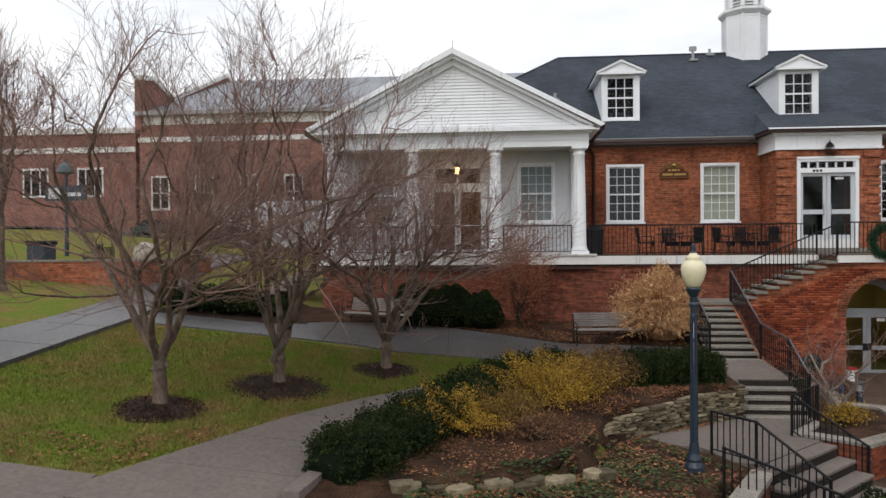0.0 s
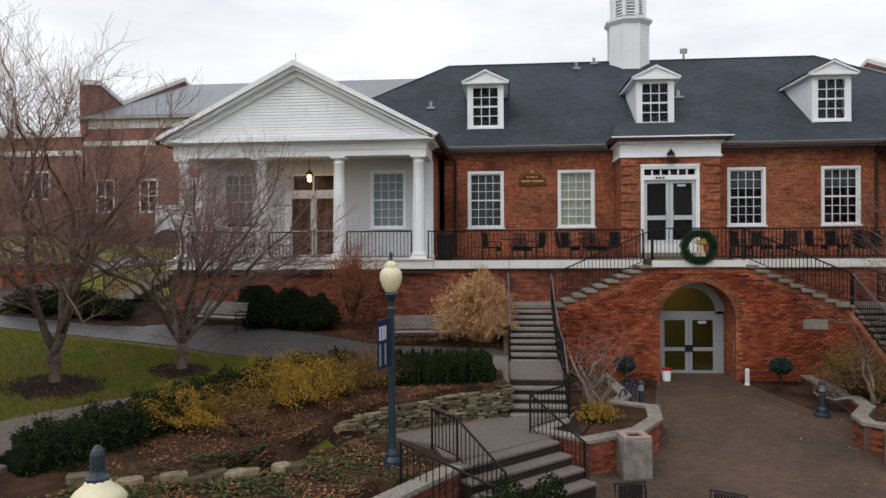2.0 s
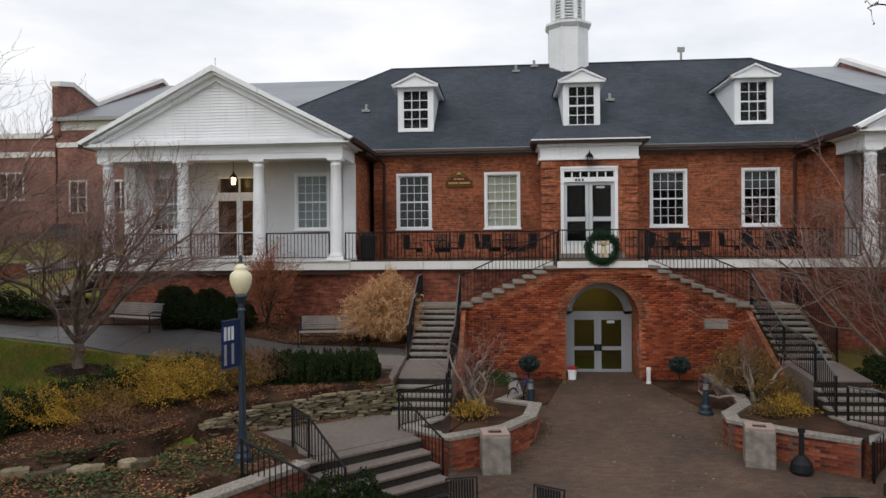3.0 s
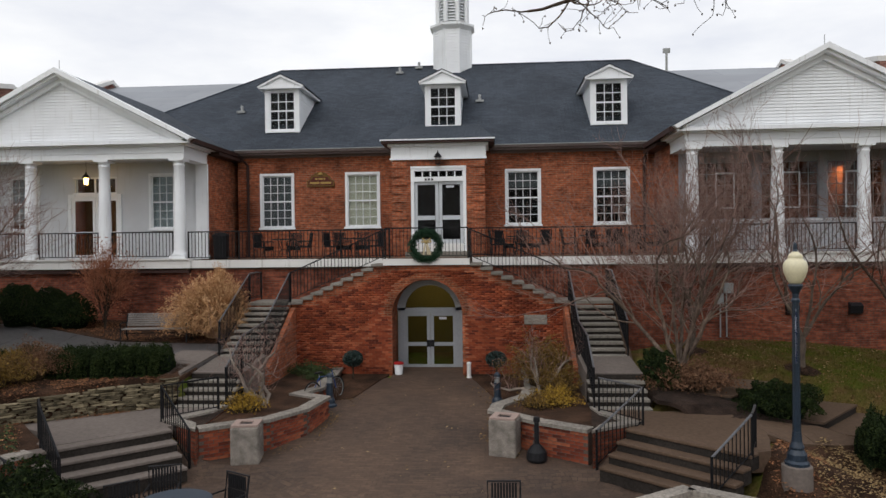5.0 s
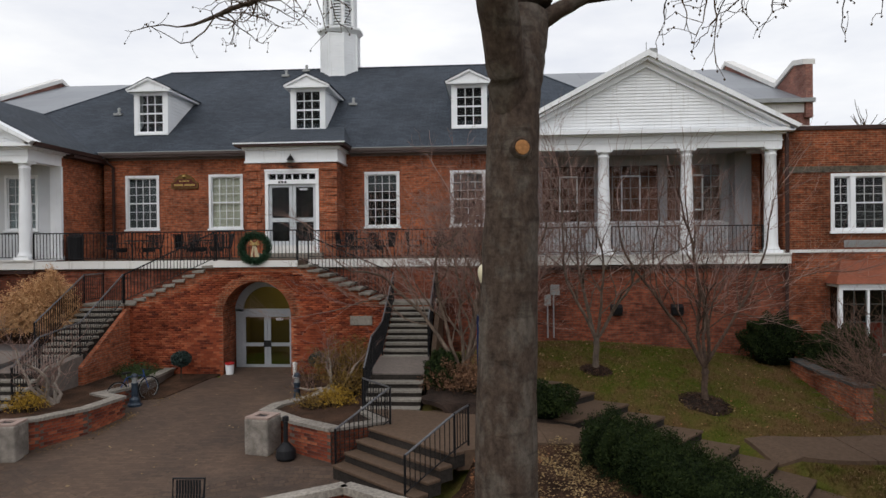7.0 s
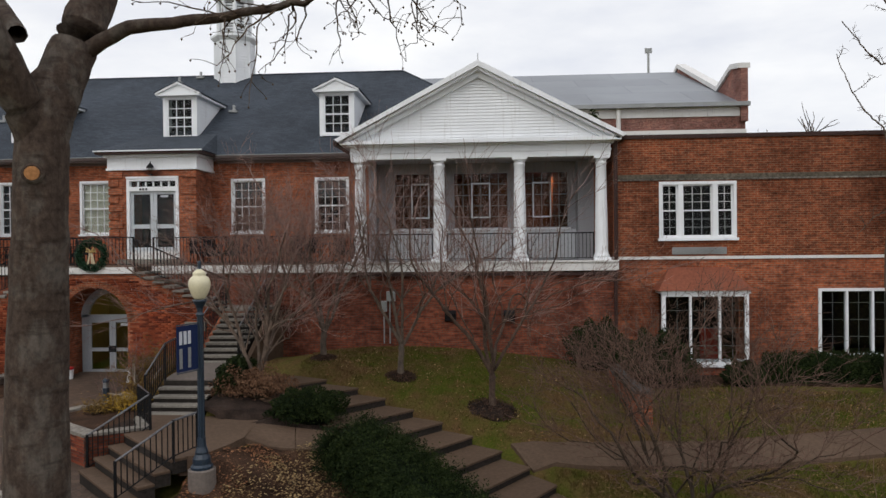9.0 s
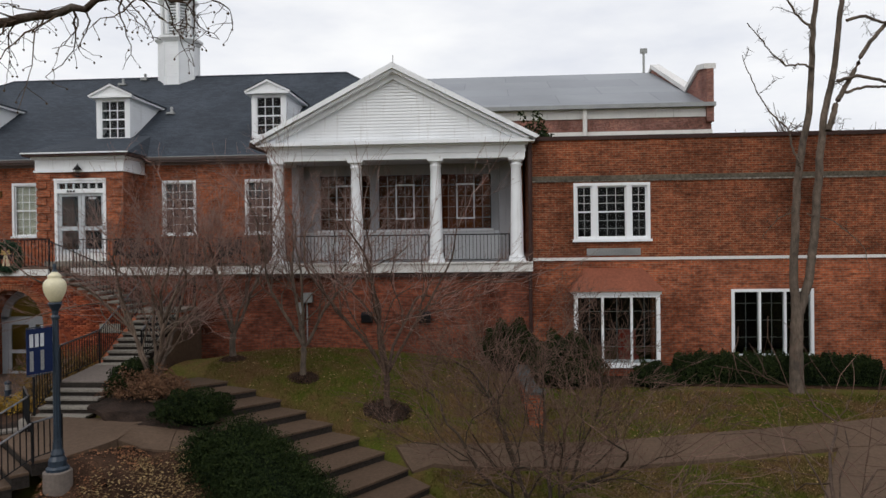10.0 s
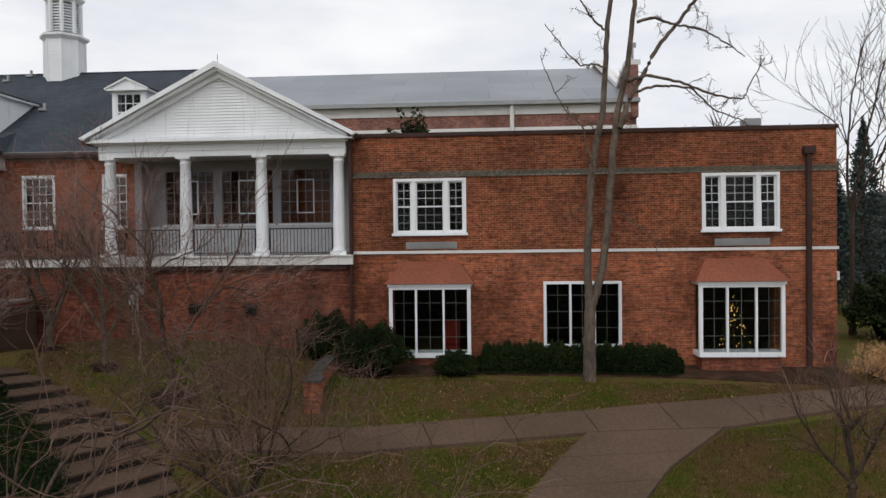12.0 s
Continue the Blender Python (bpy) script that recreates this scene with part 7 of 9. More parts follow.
# small trees on the near slope
bare_tree("small_tree", "leafless spreading small tree on the near slope", 16.95, -14.35, 41, 6.3, 6, 0.45, 0.085, 0.85, 4, BARK_BROWN, TWIG_RUST, levels=4, lift=0.05, bend=0.26, wide=1.2, fine_r=0.0042)
bare_tree("small_tree", "leafless wide-branched small tree with long bare boughs", 18.5, -24.1, 42, 7.9, 5, 3.5, 0.045, 0.9, 2, BARK_DULL, TWIG_RUST, levels=3, lift=-0.07, wide=1.6, fine_r=0.0032, bend=0.3)
bare_tree("small_tree", "leafless wide-branched small tree lower on the slope", 20.9, -24.2, 46, 6.9, 4, 3.3, 0.036, 0.95, 2, BARK_DULL, TWIG_RUST, levels=3, lift=-0.07, wide=1.6, fine_r=0.0032, bend=0.3)
bare_tree("small_tree", "leafless thin small tree on the near slope", 28.5, -15.6, 43, 5.2, 4, 2.1, 0.07, 0.75, 3, BARK_BROWN, TWIG_RUST, levels=3, lift=0.04, bend=0.24)
bare_tree("small_tree", "leafless thin small tree near the annex corner", 37.9, 3.0, 44, 16.0, 3, 5.0, 0.11, 0.2, 2, BARK_BROWN, TWIG_BROWN, levels=3, lift=0.12, fine_r=0.01)
bare_tree("lawn_tree", "slender leafless tree on the far lawn", -27.6, -6.2, 45, 8.5, 4, 2.4, 0.13, 0.28, 4, BARK_GREY, levels=4, lift=0.12)

# ---- hedges and shrubs ----
def hedge(name, label, line, width, height, leaves, seed, material=None, up=0.0, size=0.05, loose=1.0):
    """A continuous clipped evergreen along a line."""
    rng = np.random.default_rng(seed)
    t = thing(name, label, "hedge", (*line[0], at(*line[0])))
    base = np.array([*line[0], at(*line[0])])
    P = along(line, 40)
    k = rng.uniform(0, 40, leaves)
    i = np.minimum(k.astype(int), 39)
    c = P[i] + (P[i + 1] - P[i]) * (k - i)[:, None]
    dirn = P[i + 1] - P[i]
    dirn /= np.linalg.norm(dirn, axis=1)[:, None]
    nrm = np.stack([-dirn[:, 1], dirn[:, 0]], -1)
    a = rng.uniform(-0.15, np.pi + 0.15, leaves)
    lump = 1 + loose * (0.07 * np.sin(k * 1.3 + seed) + 0.06 * np.sin(k * 2.9 + a * 2) + 0.06 * np.sin(k * 6 + a * 5) + 0.05 * np.sin(k * 11 - a * 7))
    q = lump * (1.04 - 0.25 * loose * rng.random(leaves) ** 1.7 + 0.03 * loose * rng.normal(0, 1, leaves))
    taper = np.clip(np.minimum(k, 40 - k) / 2.0, 0.25, 1) ** 0.5
    ca, sa = np.cos(a), np.sin(a)
    off = width / 2 * np.sign(ca) * np.abs(ca) ** 0.6 * q * taper
    up_z = height * np.sign(sa) * np.abs(sa) ** 0.55 * q * taper
    x, y = c[:, 0] + nrm[:, 0] * off, c[:, 1] + nrm[:, 1] * off
    z = ground_z(c[:, 0], c[:, 1]) + np.maximum(up_z, 0.02) + up
    pts = np.stack([x, y, z], -1) - base
    v, f = leaf_cloud(rng, leaves, lambda r, n: pts, size)
    mesh_from("foliage", v, f, material or YEW, t)
    # dark filling along the hedge stands for its shaded inside
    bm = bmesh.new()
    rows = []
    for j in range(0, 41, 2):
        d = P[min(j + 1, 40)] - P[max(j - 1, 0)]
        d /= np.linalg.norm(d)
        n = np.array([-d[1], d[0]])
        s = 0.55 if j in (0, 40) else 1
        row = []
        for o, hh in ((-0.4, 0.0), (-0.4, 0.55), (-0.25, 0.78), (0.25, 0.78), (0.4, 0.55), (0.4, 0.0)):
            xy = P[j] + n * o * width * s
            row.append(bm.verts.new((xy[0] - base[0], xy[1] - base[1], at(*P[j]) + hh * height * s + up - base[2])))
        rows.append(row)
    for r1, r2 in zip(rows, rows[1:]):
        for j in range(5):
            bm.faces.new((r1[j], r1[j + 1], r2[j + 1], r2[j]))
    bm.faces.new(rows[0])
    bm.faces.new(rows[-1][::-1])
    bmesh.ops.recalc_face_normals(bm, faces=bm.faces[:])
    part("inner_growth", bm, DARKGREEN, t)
    return t


hedge("yew_hedge", "dark green spreading yew hedge along the front path", [(-14.15, -17.15), (-13.3, -15.5), (-12.4, -13.8), (-11.6, -12.2), (-10.6, -10.9), (-9.6, -10.3)], 1.4, 0.53, 70000, 3, size=0.031, loose=1.7)
hedge("yew_hedge", "dark clipped yew hedge above the stone wall", [(-9.3, -10.9), (-8.2, -10.8), (-7.2, -10.5), (-6.35, -10.35)], 1.3, 0.6, 42000, 4, size=0.028, loose=1.2)
hedge("yew_hedge", "dark green hedge beside the garden steps", [(9.7, -12.7), (10.4, -13.1), (11.2, -13.8), (12.1, -14.8), (13.0, -16.2)], 1.9, 0.74, 66000, 5, size=0.03, loose=1.5)
hedge("annex_hedge", "dark clipped hedge below the annex window", [(21.7, -5.3), (23.0, -5.15), (25.0, -5.1), (27.0, -5.1), (28.4, -5.1)], 1.0, 0.8, 36000, 6, size=0.04)
for x, y, rx, ry, h, n, seed in ((-14.2, -5.3, 0.8, 0.65, 1.45, 13000, 51), (-13.05, -5.35, 0.75, 0.6, 1.35, 13000, 52), (-12.1, -5.45, 0.68, 0.55, 1.15, 11000, 53)):
    shrub("round_yew", "dark rounded evergreen shrub by the terrace wall", x, y, rx, ry, h, n, YEW, 0.034, seed, lumps=0.08, square=2.0)
for x, y, rx, ry, h, n, seed in ((-21.3, -6.2, 0.9, 0.7, 0.75, 4000, 55), (-20.1, -6.1, 0.9, 0.7, 0.8, 4000, 56), (-19.0, -6.0, 0.8, 0.6, 0.6, 3500, 57)):
    shrub("low_juniper", "low dark green juniper beside the path", x, y, rx, ry, h, n, YEW, 0.05, seed, lumps=0.25)
for x, y, rx, ry, h, n, seed, m in ((-12.3, -14.7, 0.95, 0.8, 0.7, 13000, 61, GOLDLEAF), (-11.4, -14.3, 0.8, 0.7, 0.7, 9000, 62, OLIVELEAF), (-10.6, -13.2, 1.05, 0.9, 1.05, 17000, 63, GOLDLEAF), (-9.8, -12.4, 0.9, 0.8, 0.9, 13000, 64, OLIVELEAF)):
    shrub("spirea_shrub", "yellow-green autumn shrub with thin leaves in the bed", x, y, rx, ry, h, n, m, 0.021, seed, lumps=0.4, square=2.0)
shrub("rust_shrub", "pinkish brown faded shrub in the bed", -9.3, -11.6, 0.75, 0.6, 0.95, 7000, RUSTLEAF, 0.024, 65, lumps=0.3, square=2.0)
shrub("rust_shrub", "low brown twiggy shrub in the bed", -10.9, -15.0, 0.7, 0.5, 0.5, 2500, RUSTLEAF, 0.025, 66, lumps=0.35, square=2.0)
shrub("dark_shrub", "dark evergreen shrub beside the plaza", -5.65, -17.3, 1.15, 0.85, 1.45, 14000, YEW, 0.036, 67)
shrub("rust_shrub", "faded pinkish brown oak-leaf shrub beside the stair", 7.0, -10.3, 1.15, 0.7, 0.8, 6500, RUSTLEAF, 0.036, 68, lumps=0.25, square=2.0)
shrub("green_shrub", "dark green low shrub beside the landing", 8.68, -11.3, 0.88, 0.7, 0.78, 9000, YEW, 0.036, 69)
shrub("green_shrub", "dark green shrub at the foot of the stair", 6.3, -9.7, 0.45, 0.95, 0.95, 5200, YEW, 0.04, 70)
shrub("corner_yew", "tall dark yew at the terrace corner", 16.6, -5.2, 0.95, 0.7, 1.5, 14000, YEW, 0.04, 72)
shrub("corner_yew", "broad dark yew beside the bay window", 18.3, -6.0, 1.1, 0.8, 1.55, 17000, YEW, 0.04, 73)
shrub("round_yew", "small clipped evergreen below the bay window", 21.0, -5.9, 0.65, 0.5, 0.75, 7000, YEW, 0.035, 74)
shrub("round_yew", "dark evergreen at the annex corner", 39.5, 1.5, 2.2, 1.8, 2.6, 6000, YEW, 0.12, 75)
mag = shrub("magnolia_tree", "dark broad-leaved evergreen tree top behind the annex", 18.4, 8.0, 1.3, 1.0, 2.9, 1700, YEW, 0.12, 76, lumps=0.45, square=1.6, category="tree")
mag.location.z = 7.9
part("trunk", lathe(bmesh.new(), [(0.22, -8.5), (0.16, 1.2)], (0, 0), 10), BARK_BROWN, mag)

# dark conifers beyond the annex corner
def conifer(x, y, h, r, seed, n=5000):
    rng = np.random.default_rng(seed)
    t = thing("conifer", "dark blue-green conifer beyond the annex corner", "tree", (x, y, at(x, y)), 0, "far conifers")
    part("trunk", lathe(bmesh.new(), [(0.2, -0.3), (0.15, h * 0.5), (0.04, h * 0.97)], (0, 0), 8), BARK_BROWN, t)
    u = rng.random(n) ** 0.7
    tier = 0.75 + 0.25 * np.abs(np.sin(u * 24))
    a = rng.uniform(0, 2 * np.pi, n)
    q = r * u * tier * np.sqrt(rng.uniform(0.25, 1, n)) * (1 + 0.2 * np.sin(a * 5 + seed))
    c = np.stack([q * np.cos(a), q * np.sin(a), 0.6 + (h - 0.6) * (1 - u) - 0.12 * q], -1)
    v, f = leaf_cloud(rng, n, lambda g2, m: c, 0.16, 0.3)
    mesh_from("foliage", v, f, HOLLY, t)
    return t


for i, (x, y, h, r) in enumerate(((41.5, 12.5, 10.0, 2.2), (44.6, 15.0, 11.5, 2.6), (47.5, 12.0, 9.0, 2.4), (50.5, 16.0, 11.0, 2.8), (54.0, 20.0, 10.0, 2.8))):
    conifer(x, y, h, r, 120 + i)

# topiary balls, bare shrubs and low plants by the arch
for x, y, seed in ((-2.43, -6.15, 81), (2.11, -6.25, 82)):
    rng = np.random.default_rng(seed)
    t = thing("topiary_shrub", "small clipped ball shrub on a thin stem", "shrub", (x, y, at(x, y)))
    part("stem", lathe(bmesh.new(), [(0.03, -0.1), (0.025, 0.55)], (0, 0), 8), BARK_BROWN, t)
    d = rng.normal(0, 1, (2400, 3))
    d *= (rng.random((2400, 1)) ** 0.25) / np.linalg.norm(d, axis=1)[:, None]
    ball = d * np.array([0.33, 0.33, 0.26]) + np.array([0, 0, 0.68])
    v, f = leaf_cloud(rng, 2400, lambda r, n: ball, 0.035)
    mesh_from("foliage", v, f, HOLLY, t)
for x, y, seed, hgt in ((-3.75, -10.6, 83, 2.7), (3.3, -9.2, 84, 2.0)):
    t = thing("twisted_shrub", "bare shrub with crooked pale stems in the planter", "shrub", (x, y, 0.3))
    w, fine = Twigs(), Twigs()
    rng = np.random.default_rng(seed)
    for i in range(5):
        d = np.array([rng.normal(0, 0.55), rng.normal(0, 0.4), 0.9])
        p, e = branch(rng, (0, 0, -0.1), d / np.linalg.norm(d), hgt * rng.uniform(0.55, 0.85), 0.35, 0.05, 8)
        w.line(p, np.linspace(0.06, 0.02, 9), 6)
        for j in range(13):
            k = rng.integers(3, 9)
            d = rng.normal(0, 1, 3) + np.array([0, 0, 0.9])
            q, _ = branch(rng, p[k], d / np.linalg.norm(d), hgt * 0.45 * rng.uniform(0.4, 1.0), 0.2, 0.1, 5)
            fine.line(q, np.linspace(0.009, 0.003, 6), 3)
            for _ in range(3):
                d = rng.normal(0, 1, 3) + np.array([0, 0, 0.6])
                q2, _ = branch(rng, q[rng.integers(2, 6)], d / np.linalg.norm(d), hgt * 0.2, 0.2, 0.1, 3)
                fine.line(q2, np.linspace(0.005, 0.0025, 4), 3)
    tagged(w.build("stem", BARK_WHITE, t), kind="stuff")
    tagged(fine.build("twig", TWIG, t), kind="stuff")
for x, y, rx, ry, h, n, m, seed in ((-4.0, -11.5, 0.45, 0.4, 0.55, 1800, GOLDLEAF, 86), (3.35, -8.4, 0.95, 0.9, 1.3, 8500, OLIVELEAF, 87), (3.6, -10.6, 0.55, 0.5, 0.5, 2000, GOLDLEAF, 88), (3.6, -7.2, 0.75, 0.8, 1.2, 5500, OLIVELEAF, 89), (-3.75, -6.5, 0.75, 0.5, 0.4, 2600, GREENLEAF, 90), (-3.3, -7.3, 0.4, 0.5, 0.3, 1000, GREENLEAF, 91), (3.75, -9.5, 0.6, 0.65, 0.75, 2600, OLIVELEAF, 92), (3.1, -10.9, 0.5, 0.4, 0.4, 1200, OLIVELEAF, 93)):
    s = shrub("planter_shrub", "low yellowing shrub in the brick planter" if m != GREENLEAF else "low fresh green plants in the brick planter", x, y, rx, ry, h, n, m, 0.028, seed, lumps=0.35, square=2.0)
    s.location.z = 0.3

# straw-coloured ornamental grass clumps
def grass_clump(x, y, h, r, n, seed, tilt=(-0.25, -0.1)):
    """Arching stems from a tight base, with feathery plumes at the ends."""
    rng = np.random.default_rng(seed)
    t = thing("ornamental_grass", "tall straw-coloured ornamental grass clump with feathery plumes", "grass", (x, y, at(x, y)))
    a, b = rng.uniform(0, 2 * np.pi, n), rng.random(n) ** 0.55
    base = np.stack([0.45 * b * np.cos(a), 0.45 * b * np.sin(a), np.zeros(n)], -1)
    out = np.stack([np.cos(a) + tilt[0], np.sin(a) + tilt[1], np.zeros(n)], -1)
    H = h * rng.uniform(0.3, 1.0, n) * (1 - 0.2 * b)
    R = r * b * rng.uniform(0.5, 1.25, n)
    q = np.linspace(0, 1, 6)
    pts = base[:, None] + out[:, None] * (R[:, None] * q[None] ** 1.8)[..., None]
    pts[:, :, 2] += H[:, None] * (q - rng.uniform(0.15, 0.75, n)[:, None] * b[:, None] * q ** 3.5)
    pts[:, 2:] += rng.normal(0, 0.03, (n, 4, 3))
    side = np.stack([-np.sin(a), np.cos(a), np.zeros(n)], -1)
    wd = np.array([0.006, 0.008, 0.008, 0.007, 0.006, 0.003])[None, :, None] * rng.uniform(0.7, 1.6, (n, 1, 1))
    v = np.stack([pts - side[:, None] * wd, pts + side[:, None] * wd], 2).reshape(-1, 3)
    i = np.arange(n)[:, None] * 12 + np.arange(5)[None] * 2
    f = np.stack([i, i + 1, i + 3, i + 2], -1).reshape(-1, 4)
    tagged(mesh_from("blade", v, f, STRAW, t), kind="stuff")
    m = n // 2
    k = 14
    tip, under = pts[:m, 5], pts[:m, 4]
    along_p = rng.uniform(-0.5, 0.35, (m, k, 1))
    c = (tip[:, None] + (tip - under)[:, None] * along_p + rng.normal(0, 0.035, (m, k, 3))).reshape(-1, 3)
    v, f = leaf_cloud(rng, m * k, lambda r2, n2: c, 0.045, 0.16)
    tagged(mesh_from("plume", v, f, PLUME, t), kind="stuff")
    return t


PLUME = leafy("feathery_plumes", ((0.0, (0.32, 0.15, 0.065)), (0.6, (0.54, 0.3, 0.14)), (1.0, (0.74, 0.48, 0.26))), 0.85, 0.2)
grass_clump(-6.75, -6.15, 2.45, 0.8, 5200, 101, (-0.35, -0.45))
grass_clump(35.0, -5.4, 1.5, 0.8, 900, 102)

# tall thin rusty shrub at the wall
RUSTY = leafy("rusty_twigs", ((0.0, (0.17, 0.06, 0.032)), (1.0, (0.42, 0.17, 0.09))), 0.9, 0.2)
rusty = bare_tree("rusty_shrub", "tall thin shrub with rusty dead leaves at the wall", -11.0, -5.5, 111, 3.2, 9, 0.15, 0.04, 0.28, 4, BARK_BROWN, RUSTY, levels=3, lift=0.14, category="shrub")
rng = np.random.default_rng(112)
v, f = leaf_cloud(rng, 2600, lambda r, n: np.stack([r.normal(0, 0.42, n), r.normal(0, 0.32, n), np.clip(r.normal(1.75, 0.62, n), 0.5, 3.1)], -1), 0.035)
mesh_from("foliage", v, f, RUSTY, rusty, "rusty dead leaves")

# ---- beds and litter ----
bed("bed_front", "mulched bed with fallen leaves behind the stone edging",
    [(-14.2, -17.3), (-13.2, -17.15), (-12.2, -17.0), (-11.0, -16.4), (-10.1, -15.6), (-9.6, -14.2), (-8.6, -12.85), (-7.2, -11.7), (-5.95, -10.95)],
    [(-14.2, -16.4), (-13.5, -14.9), (-12.4, -13.0), (-11.6, -11.9), (-10.6, -10.85), (-9.4, -9.75), (-7.4, -9.75), (-5.95, -9.75)], 60, MULCH_LEAFY, 0.06, 18)
bed("bed_ivy", "ivy ground and leaf litter round the lamp post",
    [(-14.3, -19.6), (-11.5, -19.4), (-9.0, -18.9), (-7.6, -18.0), (-6.4, -16.4), (-6.9, -14.7)], [(-14.3, -17.3), (-12.2, -17.0), (-10.6, -16.2), (-9.7, -14.7), (-9.2, -13.5), (-8.6, -13.0)], 44, MULCH_LEAFY, 0.045, 14)
bed("bed_wall", "leaf-strewn soil along the terrace wall", [(-18.2, -4.4), (-14.4, -4.4), (-11, -4.4), (-8, -4.4), (-6.1, -4.4)], [(-18.6, -6.8), (-14.5, -5.1), (-12.45, -5.85), (-9.7, -7.1), (-6.1, -7.2)], 30, MULCH_LEAFY, 0.045, 14)
bed("bed_slope", "dark mulch under the junipers", [(-22.0, -6.95), (-19.0, -6.9), (-17.4, -6.6)], [(-22.0, -4.4), (-19.4, -3.2), (-17.7, -4.5)], 12, MULCH, 0.03)
bed("bed_stair", "dark mulch bed beside the stair walk", [(5.85, -8.4), (5.85, -11.25), (7.3, -11.9), (9.2, -12.0)], [(6.7, -7.9), (7.4, -8.9), (8.6, -9.6), (9.8, -10.7)], 24, MULCH, 0.07, 14)
bed("bed_lamp", "dry leaf mulch round the lamp pedestal", [(6.6, -15.2), (7.4, -14.2), (8.2, -12.7), (9.4, -12.2)], [(7.6, -17.6), (9.4, -17.2), (11.2, -15.4), (11.6, -13.2)], 16, MULCH_LEAFY, 0.03)
bed("bed_annex", "dark mulch bed along the annex wall", [(17.4, -4.3), (22, -4.3), (28, -4.3), (33.7, -4.3)], [(17.4, -6.6), (21.5, -5.75), (28.5, -5.7), (33.7, -6.3)], 24, MULCH_LEAFY, 0.02)
bed("bed_arch_left", "leafy soil beside the arched doorway", [(-2.9, -8.6), (-2.9, -5.6)], [(-2.0, -8.3), (-1.35, -5.6)], 8, MULCH_LEAFY, 0.05)
bed("bed_arch_right", "leafy soil beside the arched doorway, with the topiary", [(2.95, -8.6), (2.95, -5.6)], [(2.1, -8.3), (1.2, -5.6)], 8, MULCH_LEAFY, 0.05)
slab_path("path_link", "grey concrete walk between the landing and the garden steps", [(7.5, -12.0), (9.0, -11.9), (10.5, -11.5)], [(7.65, -13.1), (9.3, -12.85), (11.0, -12.3)], 3, CONCRETE_DARK, 0.08)


def scatter(name, label, line_a, line_b, n, seed, material, size=0.05, up=0.05, thick=0.02, kind="stuff", category="leaves"):
    """Fallen leaves strewn between two lines on the ground."""
    rng = np.random.default_rng(seed)
    A, B = along(line_a, 60), along(line_b, 60)
    k = rng.uniform(0, 60, n)
    i = np.minimum(k.astype(int), 59)
    fr = (k - i)[:, None]
    a, b = A[i] + (A[i + 1] - A[i]) * fr, B[i] + (B[i + 1] - B[i]) * fr
    xy = a + (b - a) * rng.random((n, 1))
    # leaves gather in drifts
    drift = np.sin(xy[:, 0] * 2.1 + seed) * np.sin(xy[:, 1] * 2.6 + 2 * seed) + 0.6 * np.sin(xy[:, 0] * 5.3 + xy[:, 1] * 4.1 + seed)
    xy = xy[drift + rng.normal(0, 0.6, n) > -0.25]
    n = len(xy)
    z = ground_z(xy[:, 0], xy[:, 1]) + up + rng.uniform(0, thick, n)
    c = np.stack([xy[:, 0], xy[:, 1], z], -1)
    t = rng.uniform(0, 2 * np.pi, n)
    u = np.stack([np.cos(t), np.sin(t), rng.normal(0, 0.25, n)], -1)
    q = np.stack([-np.sin(t), np.cos(t), rng.normal(0, 0.25, n)], -1)
    s = size * rng.uniform(0.6, 1.3, (n, 1))
    v = np.stack([c - u * s, c + q * s * 0.65, c + u * s, c - q * s * 0.65], 1).reshape(-1, 3)
    ob = mesh_from(name, v, np.arange(4 * n).reshape(n, 4), material)
    return tagged(ob, label, category, kind=kind)


scatter("leaf_litter", "orange-brown fallen leaves in the front bed", [(-13.6, -16.9), (-12.2, -16.85), (-11.0, -16.2), (-9.8, -14.9), (-8.6, -13.0), (-6.5, -11.5)], [(-12.8, -15.0), (-11.4, -13.6), (-10.2, -12.4), (-9.4, -11.9), (-8.4, -11.5), (-6.4, -10.9)], 17000, 201, LITTER, 0.028)
scatter("leaf_litter", "bright orange fallen leaves round the lamp post", [(-13.2, -18.2), (-10.5, -17.9), (-8.2, -17.0), (-6.9, -15.5)], [(-12.6, -17.2), (-10.6, -16.3), (-9.4, -14.2), (-8.5, -13.2)], 5200, 202, LITTER, 0.03, 0.07, 0.05)
scatter("ground_cover", "low green ivy leaves below the stone edging", [(-13.2, -18.2), (-10.5, -18.0), (-8.2, -17.2), (-6.9, -15.6)], [(-12.6, -16.9), (-10.6, -15.9), (-9.4, -14.0), (-8.6, -13.2)], 5200, 203, GREENLEAF, 0.04, 0.07, 0.06)
scatter("leaf_litter", "orange fallen leaves under the wall shrubs", [(-14.5, -4.5), (-6.2, -4.5)], [(-14.0, -5.2), (-12.4, -5.8), (-9.7, -7.0), (-6.2, -7.1)], 11000, 204, LITTER, 0.028)
scatter("leaf_litter", "scattered tan leaves on the lawn before the terrace", [(-24, -17.4), (-17.3, -17.6), (-14.4, -12.8), (-11.0, -9.8)], [(-22, -9), (-19, -8.6), (-14, -8.9), (-11.3, -9.4)], 2600, 205, PALELEAF, 0.022, 0.0, 0.02)
scatter("leaf_litter", "drifts of orange leaves along the lawn edge", [(-20, -17.5), (-17.4, -17.7), (-16.3, -16.0)], [(-20, -16.4), (-17.6, -16.6), (-16.5, -15.3)], 1500, 206, LITTER, 0.03, 0.01, 0.03)
